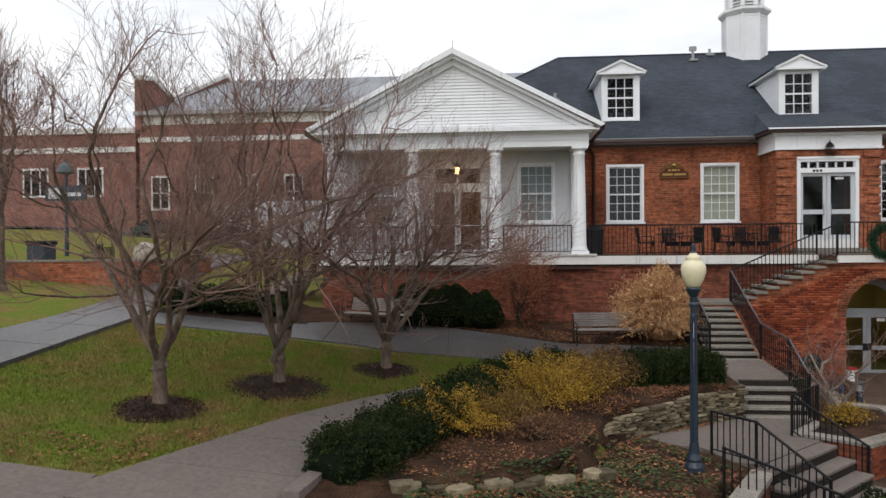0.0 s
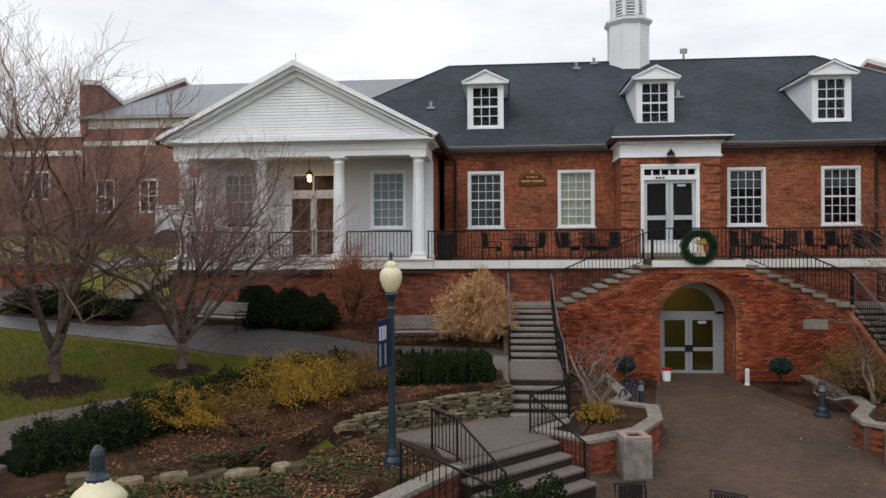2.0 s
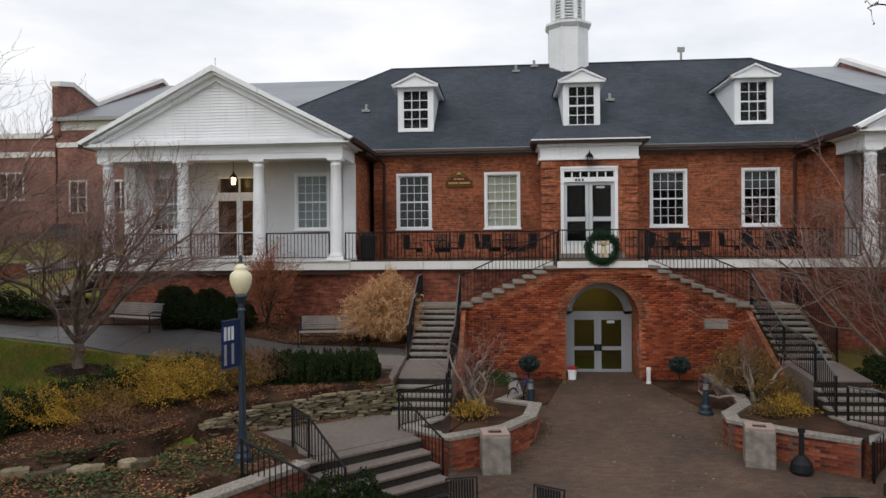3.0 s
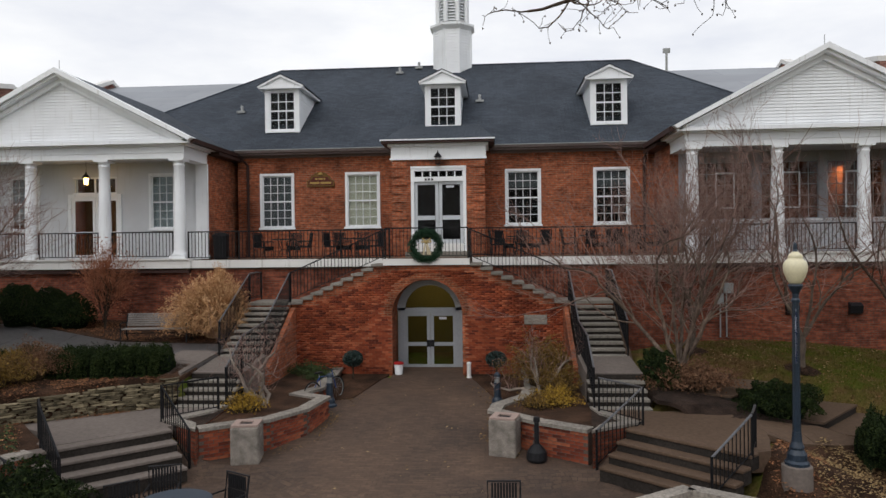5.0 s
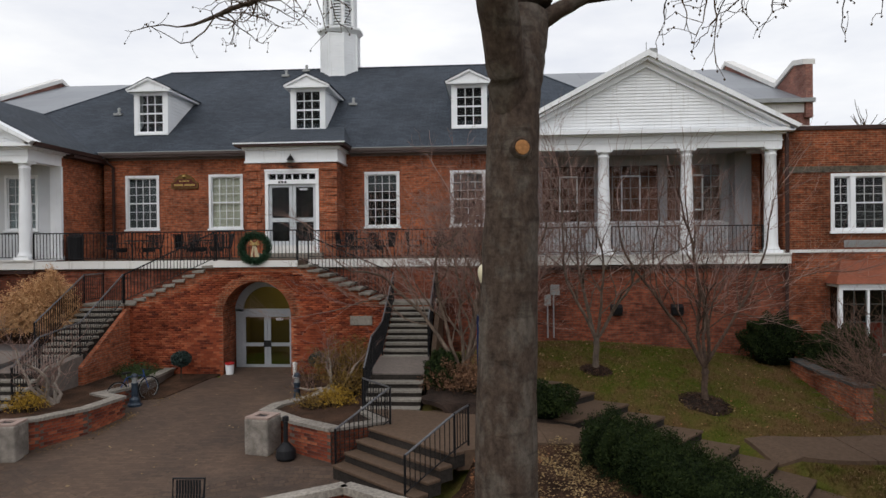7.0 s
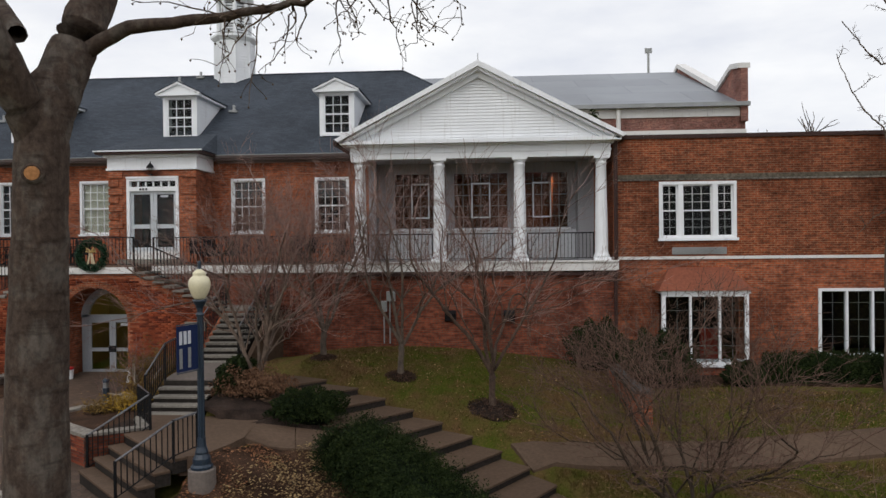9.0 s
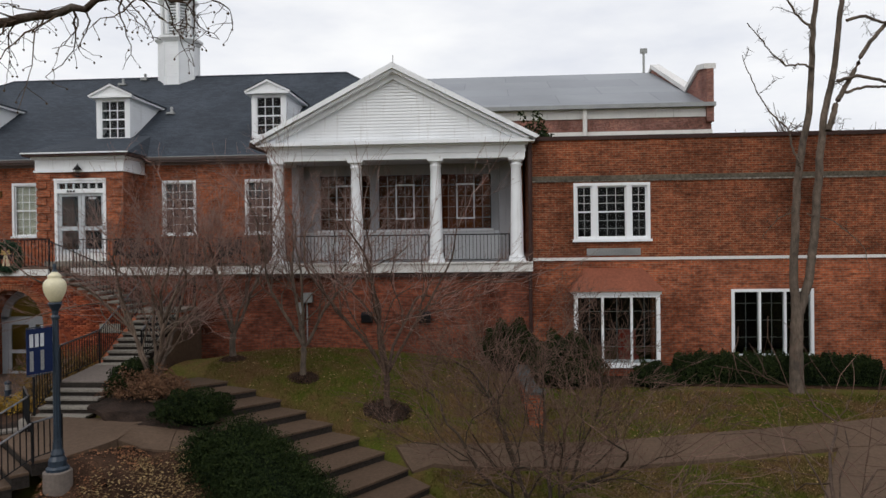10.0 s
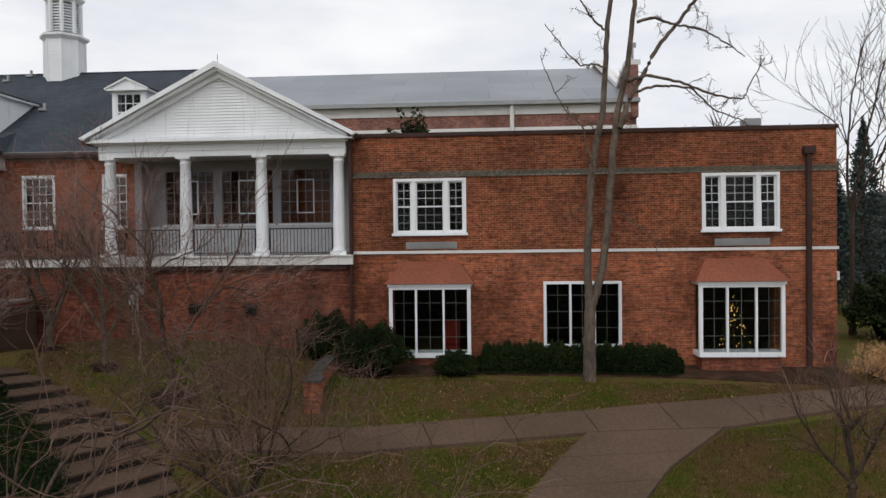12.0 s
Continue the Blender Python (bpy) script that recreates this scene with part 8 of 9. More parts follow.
scatter("dry_leaves", "pile of pale dry leaves beside the lamp pedestal", [(7.9, -15.5), (8.3, -13.6), (9.0, -12.6)], [(9.8, -15.6), (9.6, -14.2), (9.5, -13.0)], 700, 207, PALELEAF, 0.032, 0.05, 0.07)
scatter("leaf_litter", "rust leaves beside the plaza steps", [(6.4, -16.4), (7.2, -14.6), (8.0, -13.0)], [(7.2, -17.0), (8.2, -15.2), (8.8, -13.2)], 2500, 208, LITTER, 0.028)
scatter("leaf_litter", "scattered tan leaves on the sloping lawn", [(7.5, -7.6), (13.8, -11.2), (22, -9.6), (32, -7)], [(7.5, -4.5), (13, -4.6), (22, -6.2), (32, -6.2)], 6000, 209, BROWNLEAF, 0.03, 0.0, 0.02)
scatter("leaf_litter", "pale leaves strewn over the sloping lawn", [(7.5, -7.6), (13.8, -11.2), (22, -9.6), (32, -7)], [(7.5, -4.5), (13, -4.6), (22, -6.2), (32, -6.2)], 1600, 219, PALELEAF, 0.034, 0.01, 0.02)
scatter("leaf_litter", "tan leaves on the lawn below the path", [(15, -12.4), (20, -11.2), (24.3, -10.3)], [(15.5, -15), (20, -15), (23, -12.6)], 5000, 210, BROWNLEAF, 0.03, 0.0, 0.02)
scatter("leaf_litter", "tan leaves on the far side of the branching path", [(28.6, -9.7), (33, -8.2)], [(25.4, -14), (34, -12)], 1500, 211, BROWNLEAF, 0.03, 0.0, 0.02)
scatter("leaf_litter", "brown leaves over the dry-leaf mulch", [(7.6, -16.5), (8.2, -13.6), (9.2, -12.5)], [(9.6, -16.8), (10.2, -14.6), (10.0, -13.0)], 3600, 214, BROWNLEAF, 0.032, 0.05, 0.05)
scatter("leaf_litter", "brown leaves trodden into the sloping lawn", [(7.5, -7.6), (13.8, -11.2), (22, -9.6), (32, -7)], [(7.5, -4.5), (13, -4.6), (22, -6.2), (32, -6.2)], 3500, 215, LITTER, 0.032, 0.0, 0.02)
scatter("leaf_litter", "a few leaves on the brick plaza", [(-2.2, -17), (-1.2, -6.5)], [(4.2, -17), (1.2, -6.5)], 90, 212, PALELEAF, 0.035, 0.04, 0.01)
scatter("leaf_litter", "dry leaves blown against the planter foot", [(1.2, -7.0), (2.0, -9.4), (1.6, -11.4), (2.6, -12.8)], [(1.9, -7.0), (2.6, -9.4), (1.95, -11.2), (3.1, -12.6)], 420, 216, BROWNLEAF, 0.03, 0.04, 0.01)
scatter("leaf_litter", "dry leaves along the curved planter wall", [(-1.6, -7.5), (-2.0, -10.5), (-2.2, -12.0), (-3.6, -13.6)], [(-2.4, -8.4), (-2.35, -10.2), (-2.6, -11.5), (-3.2, -12.7)], 420, 217, BROWNLEAF, 0.03, 0.04, 0.01)
scatter("leaf_litter", "leaves caught on the planter soil", [(3.1, -6.2), (3.1, -9.0), (2.5, -10.8), (3.2, -12.2)], [(4.3, -6.2), (4.3, -12.3)], 900, 218, LITTER, 0.028, 0.33, 0.02)


def grass_blades(name, label, line_a, line_b, n, seed):
    rng = np.random.default_rng(seed)
    A, B = along(line_a, 60), along(line_b, 60)
    k = rng.uniform(0, 60, n)
    i = np.minimum(k.astype(int), 59)
    a, b = A[i] + (A[i + 1] - A[i]) * (k - i)[:, None], B[i] + (B[i + 1] - B[i]) * (k - i)[:, None]
    xy = a + (b - a) * rng.random((n, 1))
    c = np.stack([xy[:, 0], xy[:, 1], ground_z(xy[:, 0], xy[:, 1]) - 0.03], -1)
    t = rng.uniform(0, 2 * np.pi, n)
    u = np.stack([np.cos(t), np.sin(t), 0 * t], -1) * 0.012
    tip = c + np.stack([rng.normal(0, 0.03, n), rng.normal(0, 0.03, n), rng.uniform(0.05, 0.1, n)], -1)
    v = np.stack([c - u, c + u, tip], 1).reshape(-1, 3)
    ob = mesh_from(name, v, np.arange(3 * n).reshape(n, 3), GRASS)
    return tagged(ob, label, "grass", kind="stuff")


grass_blades("lawn_grass", "short patchy winter grass before the terrace", [(-21.98, -17.6), (-17.4, -17.8), (-14.4, -12.8), (-11.0, -9.9)], [(-21.98, -8.45), (-18, -8.5), (-14, -8.8), (-11.3, -9.4)], 90000, 301)
grass_blades("lawn_grass", "short patchy winter grass on the sloping lawn", [(7.4, -8.2), (11, -10), (13.6, -10.9), (22, -9.4), (33, -6.7)], [(7.4, -4.5), (11, -4.5), (15, -4.6), (22, -6.3), (33, -6.2)], 70000, 302)
grass_blades("lawn_grass", "short patchy winter grass below the path", [(14.3, -11.9), (16.4, -11.85), (20, -11.1), (24.3, -10.3)], [(15.5, -16), (20, -16), (22, -14)], 50000, 303)
grass_blades("lawn_grass", "short patchy winter grass beyond the branching path", [(28.25, -9.72), (26.35, -11.62), (25.05, -13.6), (24.1, -15.6)], [(34, -8.2), (34, -15.5)], 60000, 304)


# ---- railings ----
BALUSTER = None


def railing(label, pts, height=1.0, gap=0.125, posts=(), grey=False, group="", name="railing"):
    """An iron railing along a line of base points: top and bottom rail, posts and balusters."""
    global BALUSTER
    pts = [Vector(p) for p in pts]
    r = thing(name, label, "railing", tuple(pts[0]), 0, group)
    o = pts[0]
    up = Vector((0, 0, height))
    loc = [p - o for p in pts]
    part("top_rail", tube(bmesh.new(), [p + up for p in loc], 0.024, 6), IRON_GREY if grey else IRON, r)
    part("bottom_rail", tube(bmesh.new(), [p + Vector((0, 0, 0.1)) for p in loc], 0.014, 5), IRON, r)
    for p in loc:
        part("post", boxes((p.x - 0.022, p.x + 0.022, p.y - 0.022, p.y + 0.022, p.z - 0.04, p.z + height + 0.02)), IRON, r)
    if BALUSTER is None or abs(BALUSTER["tall"] - (height - 0.12)) > 0.01:
        BALUSTER = part("baluster", boxes((-0.009, 0.009, -0.009, 0.009, 0.1, height - 0.02)), IRON, r)
        BALUSTER["tall"] = height - 0.12
        first = True
    else:
        first = False
    for a, b in zip(loc, loc[1:]):
        n = max(2, int(round((b - a).length / gap)))
        for i in range(1, n):
            place = a + (b - a) * (i / n)
            if first:
                BALUSTER.location = place
                first = False
            else:
                again(BALUSTER, "baluster", place, r)
    if first:
        BALUSTER.location = loc[0]
    return r


Y = -4.26
railing("black iron railing along the terrace edge", [(-8.62, Y, DECK), (-6.8, Y, DECK), (-5.0, Y, DECK), (-3.2, Y, DECK), (-1.5, Y, DECK)], group="terrace railings")
railing("black iron railing along the terrace edge", [(1.3, Y, DECK), (3.0, Y, DECK), (4.8, Y, DECK), (6.6, Y, DECK), (8.35, Y, DECK)], group="terrace railings")
railing("black iron railing above the arch behind the wreath", [(-1.45, -5.55, DECK), (1.25, -5.55, DECK)], group="terrace railings")
for cx in (-13.05, 12.8):
    for d in (-4.11, -1.37, 1.37):
        railing("black iron railing between porch columns", [(cx + d + 0.26, -4.22, DECK + 0.06), (cx + d + 2.48, -4.22, DECK + 0.06)], 0.95, group="porch railings")
ZL = stair_top(8)
for s in (-1, 1):
    x0 = -1.5 if s < 0 else 1.3
    xe = -4.58 if s < 0 else 4.43
    xo = xe + s * 1.36
    railing("black iron railing along the upper stair flight", [(x0, -5.62, DECK), (xe, -5.62, ZL)], 0.95, group="stair railings")
    railing("black iron stair railing with a worn grey handrail", [(xe + s * 0.02, -5.66, ZL), (xe + s * 0.02, -8.15, 1.24), (xe + s * 0.02, -10.05, 1.06), (xe + s * 0.02, -11.15, 0.42)], 0.95, grey=True, group="stair railings")
    railing("black iron stair railing with a worn grey handrail", [(xo, -4.5, ZL), (xo, -5.66, ZL), (xo, -8.25, 1.24)], 0.95, grey=True, group="stair railings")
railing("black iron railing round the planter edge and down the steps", [(-4.62, -11.6, 0.4), (-5.55, -12.6, 0.39), (-4.5, -13.5, -0.38)], 0.82, group="plaza railings")
railing("black iron railing round the planter edge and down the steps", [(4.5, -11.6, 0.4), (5.3, -12.6, 0.39), (4.2, -13.3, -0.38)], 0.82, grey=True, group="plaza railings")
railing("black iron railing at the outer end of the plaza steps", [(-7.55, -14.0, 0.39), (-7.0, -14.75, 0.39), (-6.1, -15.55, -0.35)], 0.8, group="plaza railings")
railing("black iron railing at the outer end of the plaza steps", [(7.1, -14.2, 0.39), (6.85, -14.75, 0.35), (5.95, -15.3, -0.3)], 0.8, grey=True, group="plaza railings")
railing("low black railing in front of the plaza steps", [(-7.9, -15.9, 0.25), (-6.3, -16.4, -0.3)], 0.8, group="plaza railings")


# ---- lamp posts ----
def lamp_post(x, y, z, label, pedestal=0.0, banner=None):
    t = thing("lamp_post", label, "street lamp", (x, y, z), 0, "lamp posts")
    part("base", lathe(bmesh.new(), [(0.21, 0), (0.21, 0.05), (0.17, 0.09), (0.165, 0.2), (0.12, 0.28), (0.125, 0.32), (0.09, 0.42), (0.075, 0.6)], (0, 0), 16), POST, t, smooth=False)
    bm = bmesh.new()
    n = 16
    lo = [bm.verts.new(((0.07 if i % 2 else 0.06) * math.cos(2 * math.pi * i / n), (0.07 if i % 2 else 0.06) * math.sin(2 * math.pi * i / n), 0.6)) for i in range(n)]
    hi = [bm.verts.new(((0.058 if i % 2 else 0.05) * math.cos(2 * math.pi * i / n), (0.058 if i % 2 else 0.05) * math.sin(2 * math.pi * i / n), 2.95)) for i in range(n)]
    for i in range(n):
        bm.faces.new((lo[i], lo[(i + 1) % n], hi[(i + 1) % n], hi[i]))
    part("shaft", bm, POST, t)
    part("neck", lathe(bmesh.new(), [(0.075, 2.94), (0.08, 2.98), (0.055, 3.02), (0.06, 3.1), (0.11, 3.2), (0.13, 3.24), (0.12, 3.27)], (0, 0), 16), POST, t)
    part("globe", lathe(bmesh.new(), [(0.09, 3.27), (0.12, 3.31), (0.168, 3.4), (0.2, 3.5), (0.208, 3.58), (0.196, 3.65), (0.16, 3.7), (0.128, 3.72), (0.122, 3.75), (0.132, 3.77), (0.1, 3.81), (0.062, 3.84), (0.05, 3.87)], (0, 0), 24), GLOBE, t, "cream acorn-shaped glass globe", smooth=True)
    part("finial", lathe(bmesh.new(), [(0.055, 3.845), (0.058, 3.87), (0.04, 3.885), (0.034, 3.9), (0.034, 3.98), (0.028, 4.0), (0.012, 4.02)], (0, 0), 10), POST, t)
    if pedestal:
        part("pedestal", lathe(bmesh.new(), [(0.27, -pedestal), (0.26, -0.02), (0.24, 0.0)], (0, 0), 20), CONCRETE, t, "round concrete pedestal")
    if banner:
        dx, dy = banner
        q = math.hypot(dx, dy)
        ux, uy = dx / q, dy / q
        for zz in (1.92, 2.82):
            part("bracket", tube(bmesh.new(), [(0, 0, zz), (dx, dy, zz)], 0.012, 6), POST, t)
        bm = bmesh.new()
        nx, ny = -uy * 0.006, ux * 0.006
        prism(bm, [(0.07 * ux + nx, 0.07 * uy + ny), (dx + nx, dy + ny), (dx - nx, dy - ny), (0.07 * ux - nx, 0.07 * uy - ny)], 1.94, 2.8, "z")
        flag = part("banner", bm, NAVY, t, "navy hanging banner")
        for side in (1, -1):
            for col, (a, b) in enumerate(((0.42, 0.54), (0.6, 0.72), (0.78, 0.9))):
                f0, f1 = (a, b) if side > 0 else (1 - b, 1 - a)
                for row, (za, zb) in enumerate(((2.45, 2.7), (2.0, 2.38))):
                    if row == 1 and col == 1:
                        continue
                    n0, n1 = (nx * 1.2, ny * 1.2) if side > 0 else (-nx * 1.2, -ny * 1.2)
                    n2, n3 = n0 * 1.7, n1 * 1.7
                    bm = bmesh.new()
                    prism(bm, [(dx * f0 + n0, dy * f0 + n1), (dx * f1 + n0, dy * f1 + n1), (dx * f1 + n2, dy * f1 + n3), (dx * f0 + n2, dy * f0 + n3)], za, zb, "z")
                    part("lettering_bar", bm, LETTER if row == 0 else GREYMETAL, flag)
    return t


lamp_post(-8.17, -15.15, 0.32, "dark blue lamp post with a cream globe and a navy banner", 0.0, (-0.16, -0.56))
lamp_post(7.54, -15.02, 0.31, "dark blue lamp post with a cream globe on a concrete pedestal", 1.0, (-0.22, -0.55))
lamp_post(-8.06, -24.7, -0.5, "dark blue lamp post with a cream globe on the slope", 1.6)


# ---- benches ----
def bench(x, y, z, turn, wide, label):
    t = thing("park_bench", label, "bench", (x, y, z), turn, "park benches")
    h = wide / 2
    for s in (-1, 1):
        bm = tube(bmesh.new(), [(s * h, -0.28, 0.0), (s * h, -0.26, 0.22), (s * h, -0.25, 0.42), (s * h, 0.16, 0.4), (s * h, 0.3, 0.85)], 0.022, 6)
        tube(bm, [(s * h, 0.28, 0.0), (s * h, 0.2, 0.22), (s * h, 0.16, 0.4)], 0.022, 6)
        tube(bm, [(s * h, -0.25, 0.42), (s * h, -0.29, 0.6), (s * h, -0.1, 0.64), (s * h, 0.2, 0.6)], 0.02, 6)
        part("iron_end", bm, PLASTIC_BLACK, t)
    for i in range(6):
        part("seat_slat", bevelled(boxes((-h, h, -0.25 + i * 0.072, -0.19 + i * 0.072, 0.425, 0.455)), 0.006, 1), WOOD, t)
    for i in range(6):
        a = 0.2 + i * 0.022
        part("back_slat", bevelled(boxes((-h, h, a, a + 0.03, 0.5 + i * 0.066, 0.555 + i * 0.066)), 0.006, 1), WOOD, t)
    part("stretcher", tube(bmesh.new(), [(-h, 0.0, 0.3), (h, 0.0, 0.3)], 0.015, 6), PLASTIC_BLACK, t)
    return t


bench(-8.4, -7.1, at(-8.4, -7.1, 0.03), 6, 2.0, "weathered grey slatted bench with black iron ends by the grass")
bench(-15.3, -6.15, at(-15.3, -6.15, 0.03), -22, 2.25, "weathered grey slatted bench with black iron ends behind a tree")


# ---- terrace and plaza furniture ----
def iron_chair(name, label, group):
    t = thing(name, label, "chair", (0, 0, 0), 0, group)
    part("seat", bevelled(boxes((-0.27, 0.27, -0.27, 0.22, 0.4, 0.46)), 0.012, 1), PLASTIC_BLACK, t)
    bm = tube(bmesh.new(), [(-0.27, 0.22, 0.44), (-0.28, 0.3, 0.95), (0.28, 0.3, 0.95), (0.27, 0.22, 0.44)], 0.022, 6)
    part("back_frame", bm, PLASTIC_BLACK, t)
    for i in range(9):
        x = -0.2 + i * 0.05
        part("back_slat", boxes((x - 0.016, x + 0.016, 0.245, 0.26, 0.46, 0.681), (x - 0.016, x + 0.016, 0.26, 0.285, 0.68, 0.93)), PLASTIC_BLACK, t)
    part("apron", boxes((-0.26, 0.26, -0.265, -0.25, 0.3, 0.4)), PLASTIC_BLACK, t)
    for sx in (-1, 1):
        part("arm", tube(bmesh.new(), [(sx * 0.26, 0.25, 0.64), (sx * 0.27, -0.2, 0.64), (sx * 0.27, -0.25, 0.6)], 0.016, 6), PLASTIC_BLACK, t)
        for a, b in (((-0.24), -0.27), (0.2, 0.25)):
            part("leg", tube(bmesh.new(), [(sx * 0.24, a, 0.6 if a < 0 else 0.44), (sx * 0.25, b, 0.0)], 0.015, 6), PLASTIC_BLACK, t)
    return t


def cafe_table(name, label, group, r=0.45):
    t = thing(name, label, "table", (0, 0, 0), 0, group)
    part("tabletop", lathe(bmesh.new(), [(r * 0.96, 0.7), (r, 0.71), (r, 0.73), (r * 0.97, 0.74)], (0, 0), 32), plain("table_enamel", (0.05, 0.065, 0.085), 0.4, vary=0.15) if r > 0.5 else PLASTIC_BLACK, t)
    for i in range(4):
        a = math.pi / 4 + i * math.pi / 2
        c, s = math.cos(a), math.sin(a)
        part("leg", tube(bmesh.new(), [(0.32 * c, 0.32 * s, 0), (0.12 * c, 0.12 * s, 0.35), (0.28 * c, 0.28 * s, 0.7)], 0.014, 6), PLASTIC_BLACK, t)
    part("collar", lathe(bmesh.new(), [(0.13, 0.34), (0.13, 0.36)], (0, 0), 16), PLASTIC_BLACK, t)
    return t


chair = iron_chair("patio_chair", "black slatted metal armchair on the terrace", "terrace chairs")
table = cafe_table("cafe_table", "small round black metal table on the terrace", "terrace tables")
sets = [(-5.7, -2.6), (-3.1, -2.5), (3.0, -2.5), (5.6, -2.5), (7.3, -2.3)]
for i, (x, y) in enumerate(sets):
    if i == 0:
        table.matrix_basis = pose(x, y, DECK)
    else:
        copy_thing(table, pose(x, y, DECK))
    for j, (dx, dy, turn) in enumerate(((-0.8, 0.05, 70), (0.75, -0.05, -65), (0.2, 0.75, 5)) + (((-0.55, 0.6, 35),) if i in (1, 2) else ())):
        m = pose(x + dx, y + dy, DECK, 0, 0, turn + i * 7)
        if i == 0 and j == 0:
            chair.matrix_basis = m
        else:
            copy_thing(chair, m)
zt = at(-3.1, -16.7, 0.03)
pc = iron_chair("plaza_chair", "black slatted metal armchair on the brick plaza", "plaza chairs")
pc.matrix_basis = pose(-4.15, -16.75, zt, 0, 0, 40)
for x, y, turn in ((-3.9, -15.95, 16), (-2.6, -16.3, -28), (2.25, -16.5, 3)):
    copy_thing(pc, pose(x, y, at(x, y, 0.03), 0, 0, turn))
t = cafe_table("plaza_table", "round dark blue-grey metal table on the brick plaza", "plaza tables", 0.62)
t.matrix_basis = pose(-3.3, -16.75, zt)
t2 = copy_thing(t, pose(1.4, -17.6, at(1.4, -17.6, 0.03)))

bin_t = thing("terrace_bin", "black ribbed litter bin on the terrace", "bin", (-8.2, -2.4, DECK))
part("body", lathe(bmesh.new(), [(0.24, 0), (0.27, 0.1), (0.29, 0.8), (0.3, 0.85)], (0, 0), 20), PLASTIC_BLACK, bin_t)
part("lid", lathe(bmesh.new(), [(0.31, 0.85), (0.3, 0.92), (0.2, 1.0), (0.12, 1.01)], (0, 0), 20), PLASTIC_BLACK, bin_t)


def stone_bin(x, y, turn):
    t = thing("concrete_bin", "square exposed-aggregate concrete litter bin", "bin", (x, y, at(x, y, 0.02)), turn, "plaza bins")
    part("body", bevelled(boxes((-0.31, 0.31, -0.31, 0.31, -0.05, 0.8)), 0.07, 3), AGGREGATE, t)
    part("top_rim", boxes((-0.29, -0.14, -0.29, 0.29, 0.8, 0.84), (0.14, 0.29, -0.29, 0.29, 0.8, 0.84), (-0.14, 0.14, -0.29, -0.14, 0.8, 0.84), (-0.14, 0.14, 0.14, 0.29, 0.8, 0.84)), plain("pinkish_concrete", (0.36, 0.27, 0.235), 0.85, vary=0.2), t, "pinkish square rim")
    # flat black plate painted as the dark inside of the bin
    part("opening", boxes((-0.14, 0.14, -0.14, 0.14, 0.801, 0.806)), PLASTIC_BLACK, t)
    return t


stone_bin(-3.42, -12.95, 8)
stone_bin(2.3, -12.35, -14)

sm = thing("smokers_post", "black plastic smokers' post with a bulbous base", "ash bin", (2.98, -12.85, at(2.98, -12.85, 0.03)))
part("base", lathe(bmesh.new(), [(0.2, 0), (0.23, 0.06), (0.21, 0.22), (0.12, 0.33), (0.06, 0.38)], (0, 0), 18), PLASTIC_BLACK, sm)
part("pole", lathe(bmesh.new(), [(0.055, 0.38), (0.05, 0.85), (0.075, 0.86), (0.07, 0.95), (0.03, 0.97)], (0, 0), 14), PLASTIC_BLACK, sm)


def bollard_light(x, y):
    t = thing("bollard_light", "dark bollard light with a flared base", "bollard", (x, y, at(x, y, 0.02)), 0, "bollard lights")
    part("base", lathe(bmesh.new(), [(0.2, 0), (0.2, 0.06), (0.15, 0.1), (0.14, 0.2), (0.1, 0.26)], (0, 0), 16), POST, t)
    part("shaft", lathe(bmesh.new(), [(0.1, 0.26), (0.085, 0.6), (0.1, 0.62), (0.1, 0.66)], (0, 0), 12), POST, t)
    part("lens", lathe(bmesh.new(), [(0.075, 0.66), (0.075, 0.82)], (0, 0), 12), GREYMETAL, t)
    part("cap", lathe(bmesh.new(), [(0.1, 0.82), (0.09, 0.88), (0.03, 0.93)], (0, 0), 12), POST, t)
    return t


bollard_light(-2.5, -9.0)
bollard_light(2.14, -8.9)
for x, y in ((1.25, -5.95),):
    t = thing("guard_post", "short white painted guard post by the door", "bollard", (x, y, at(x, y, 0.02)))
    part("post", lathe(bmesh.new(), [(0.085, 0), (0.08, 0.05), (0.065, 0.07), (0.065, 0.42), (0.08, 0.44), (0.06, 0.5)], (0, 0), 14), WHITE_WORN, t)
t = thing("bucket", "white plastic bucket with a red lid by the arched door", "bucket", (-1.05, -5.55, at(-1.05, -5.55, 0.03)))
part("pail", lathe(bmesh.new(), [(0.12, 0), (0.15, 0.33)], (0, 0), 18), WHITE, t)
part("lid", lathe(bmesh.new(), [(0.16, 0.33), (0.16, 0.38), (0.12, 0.4)], (0, 0), 18), plain("red_plastic", (0.35, 0.02, 0.02), 0.5), t, "red lid")

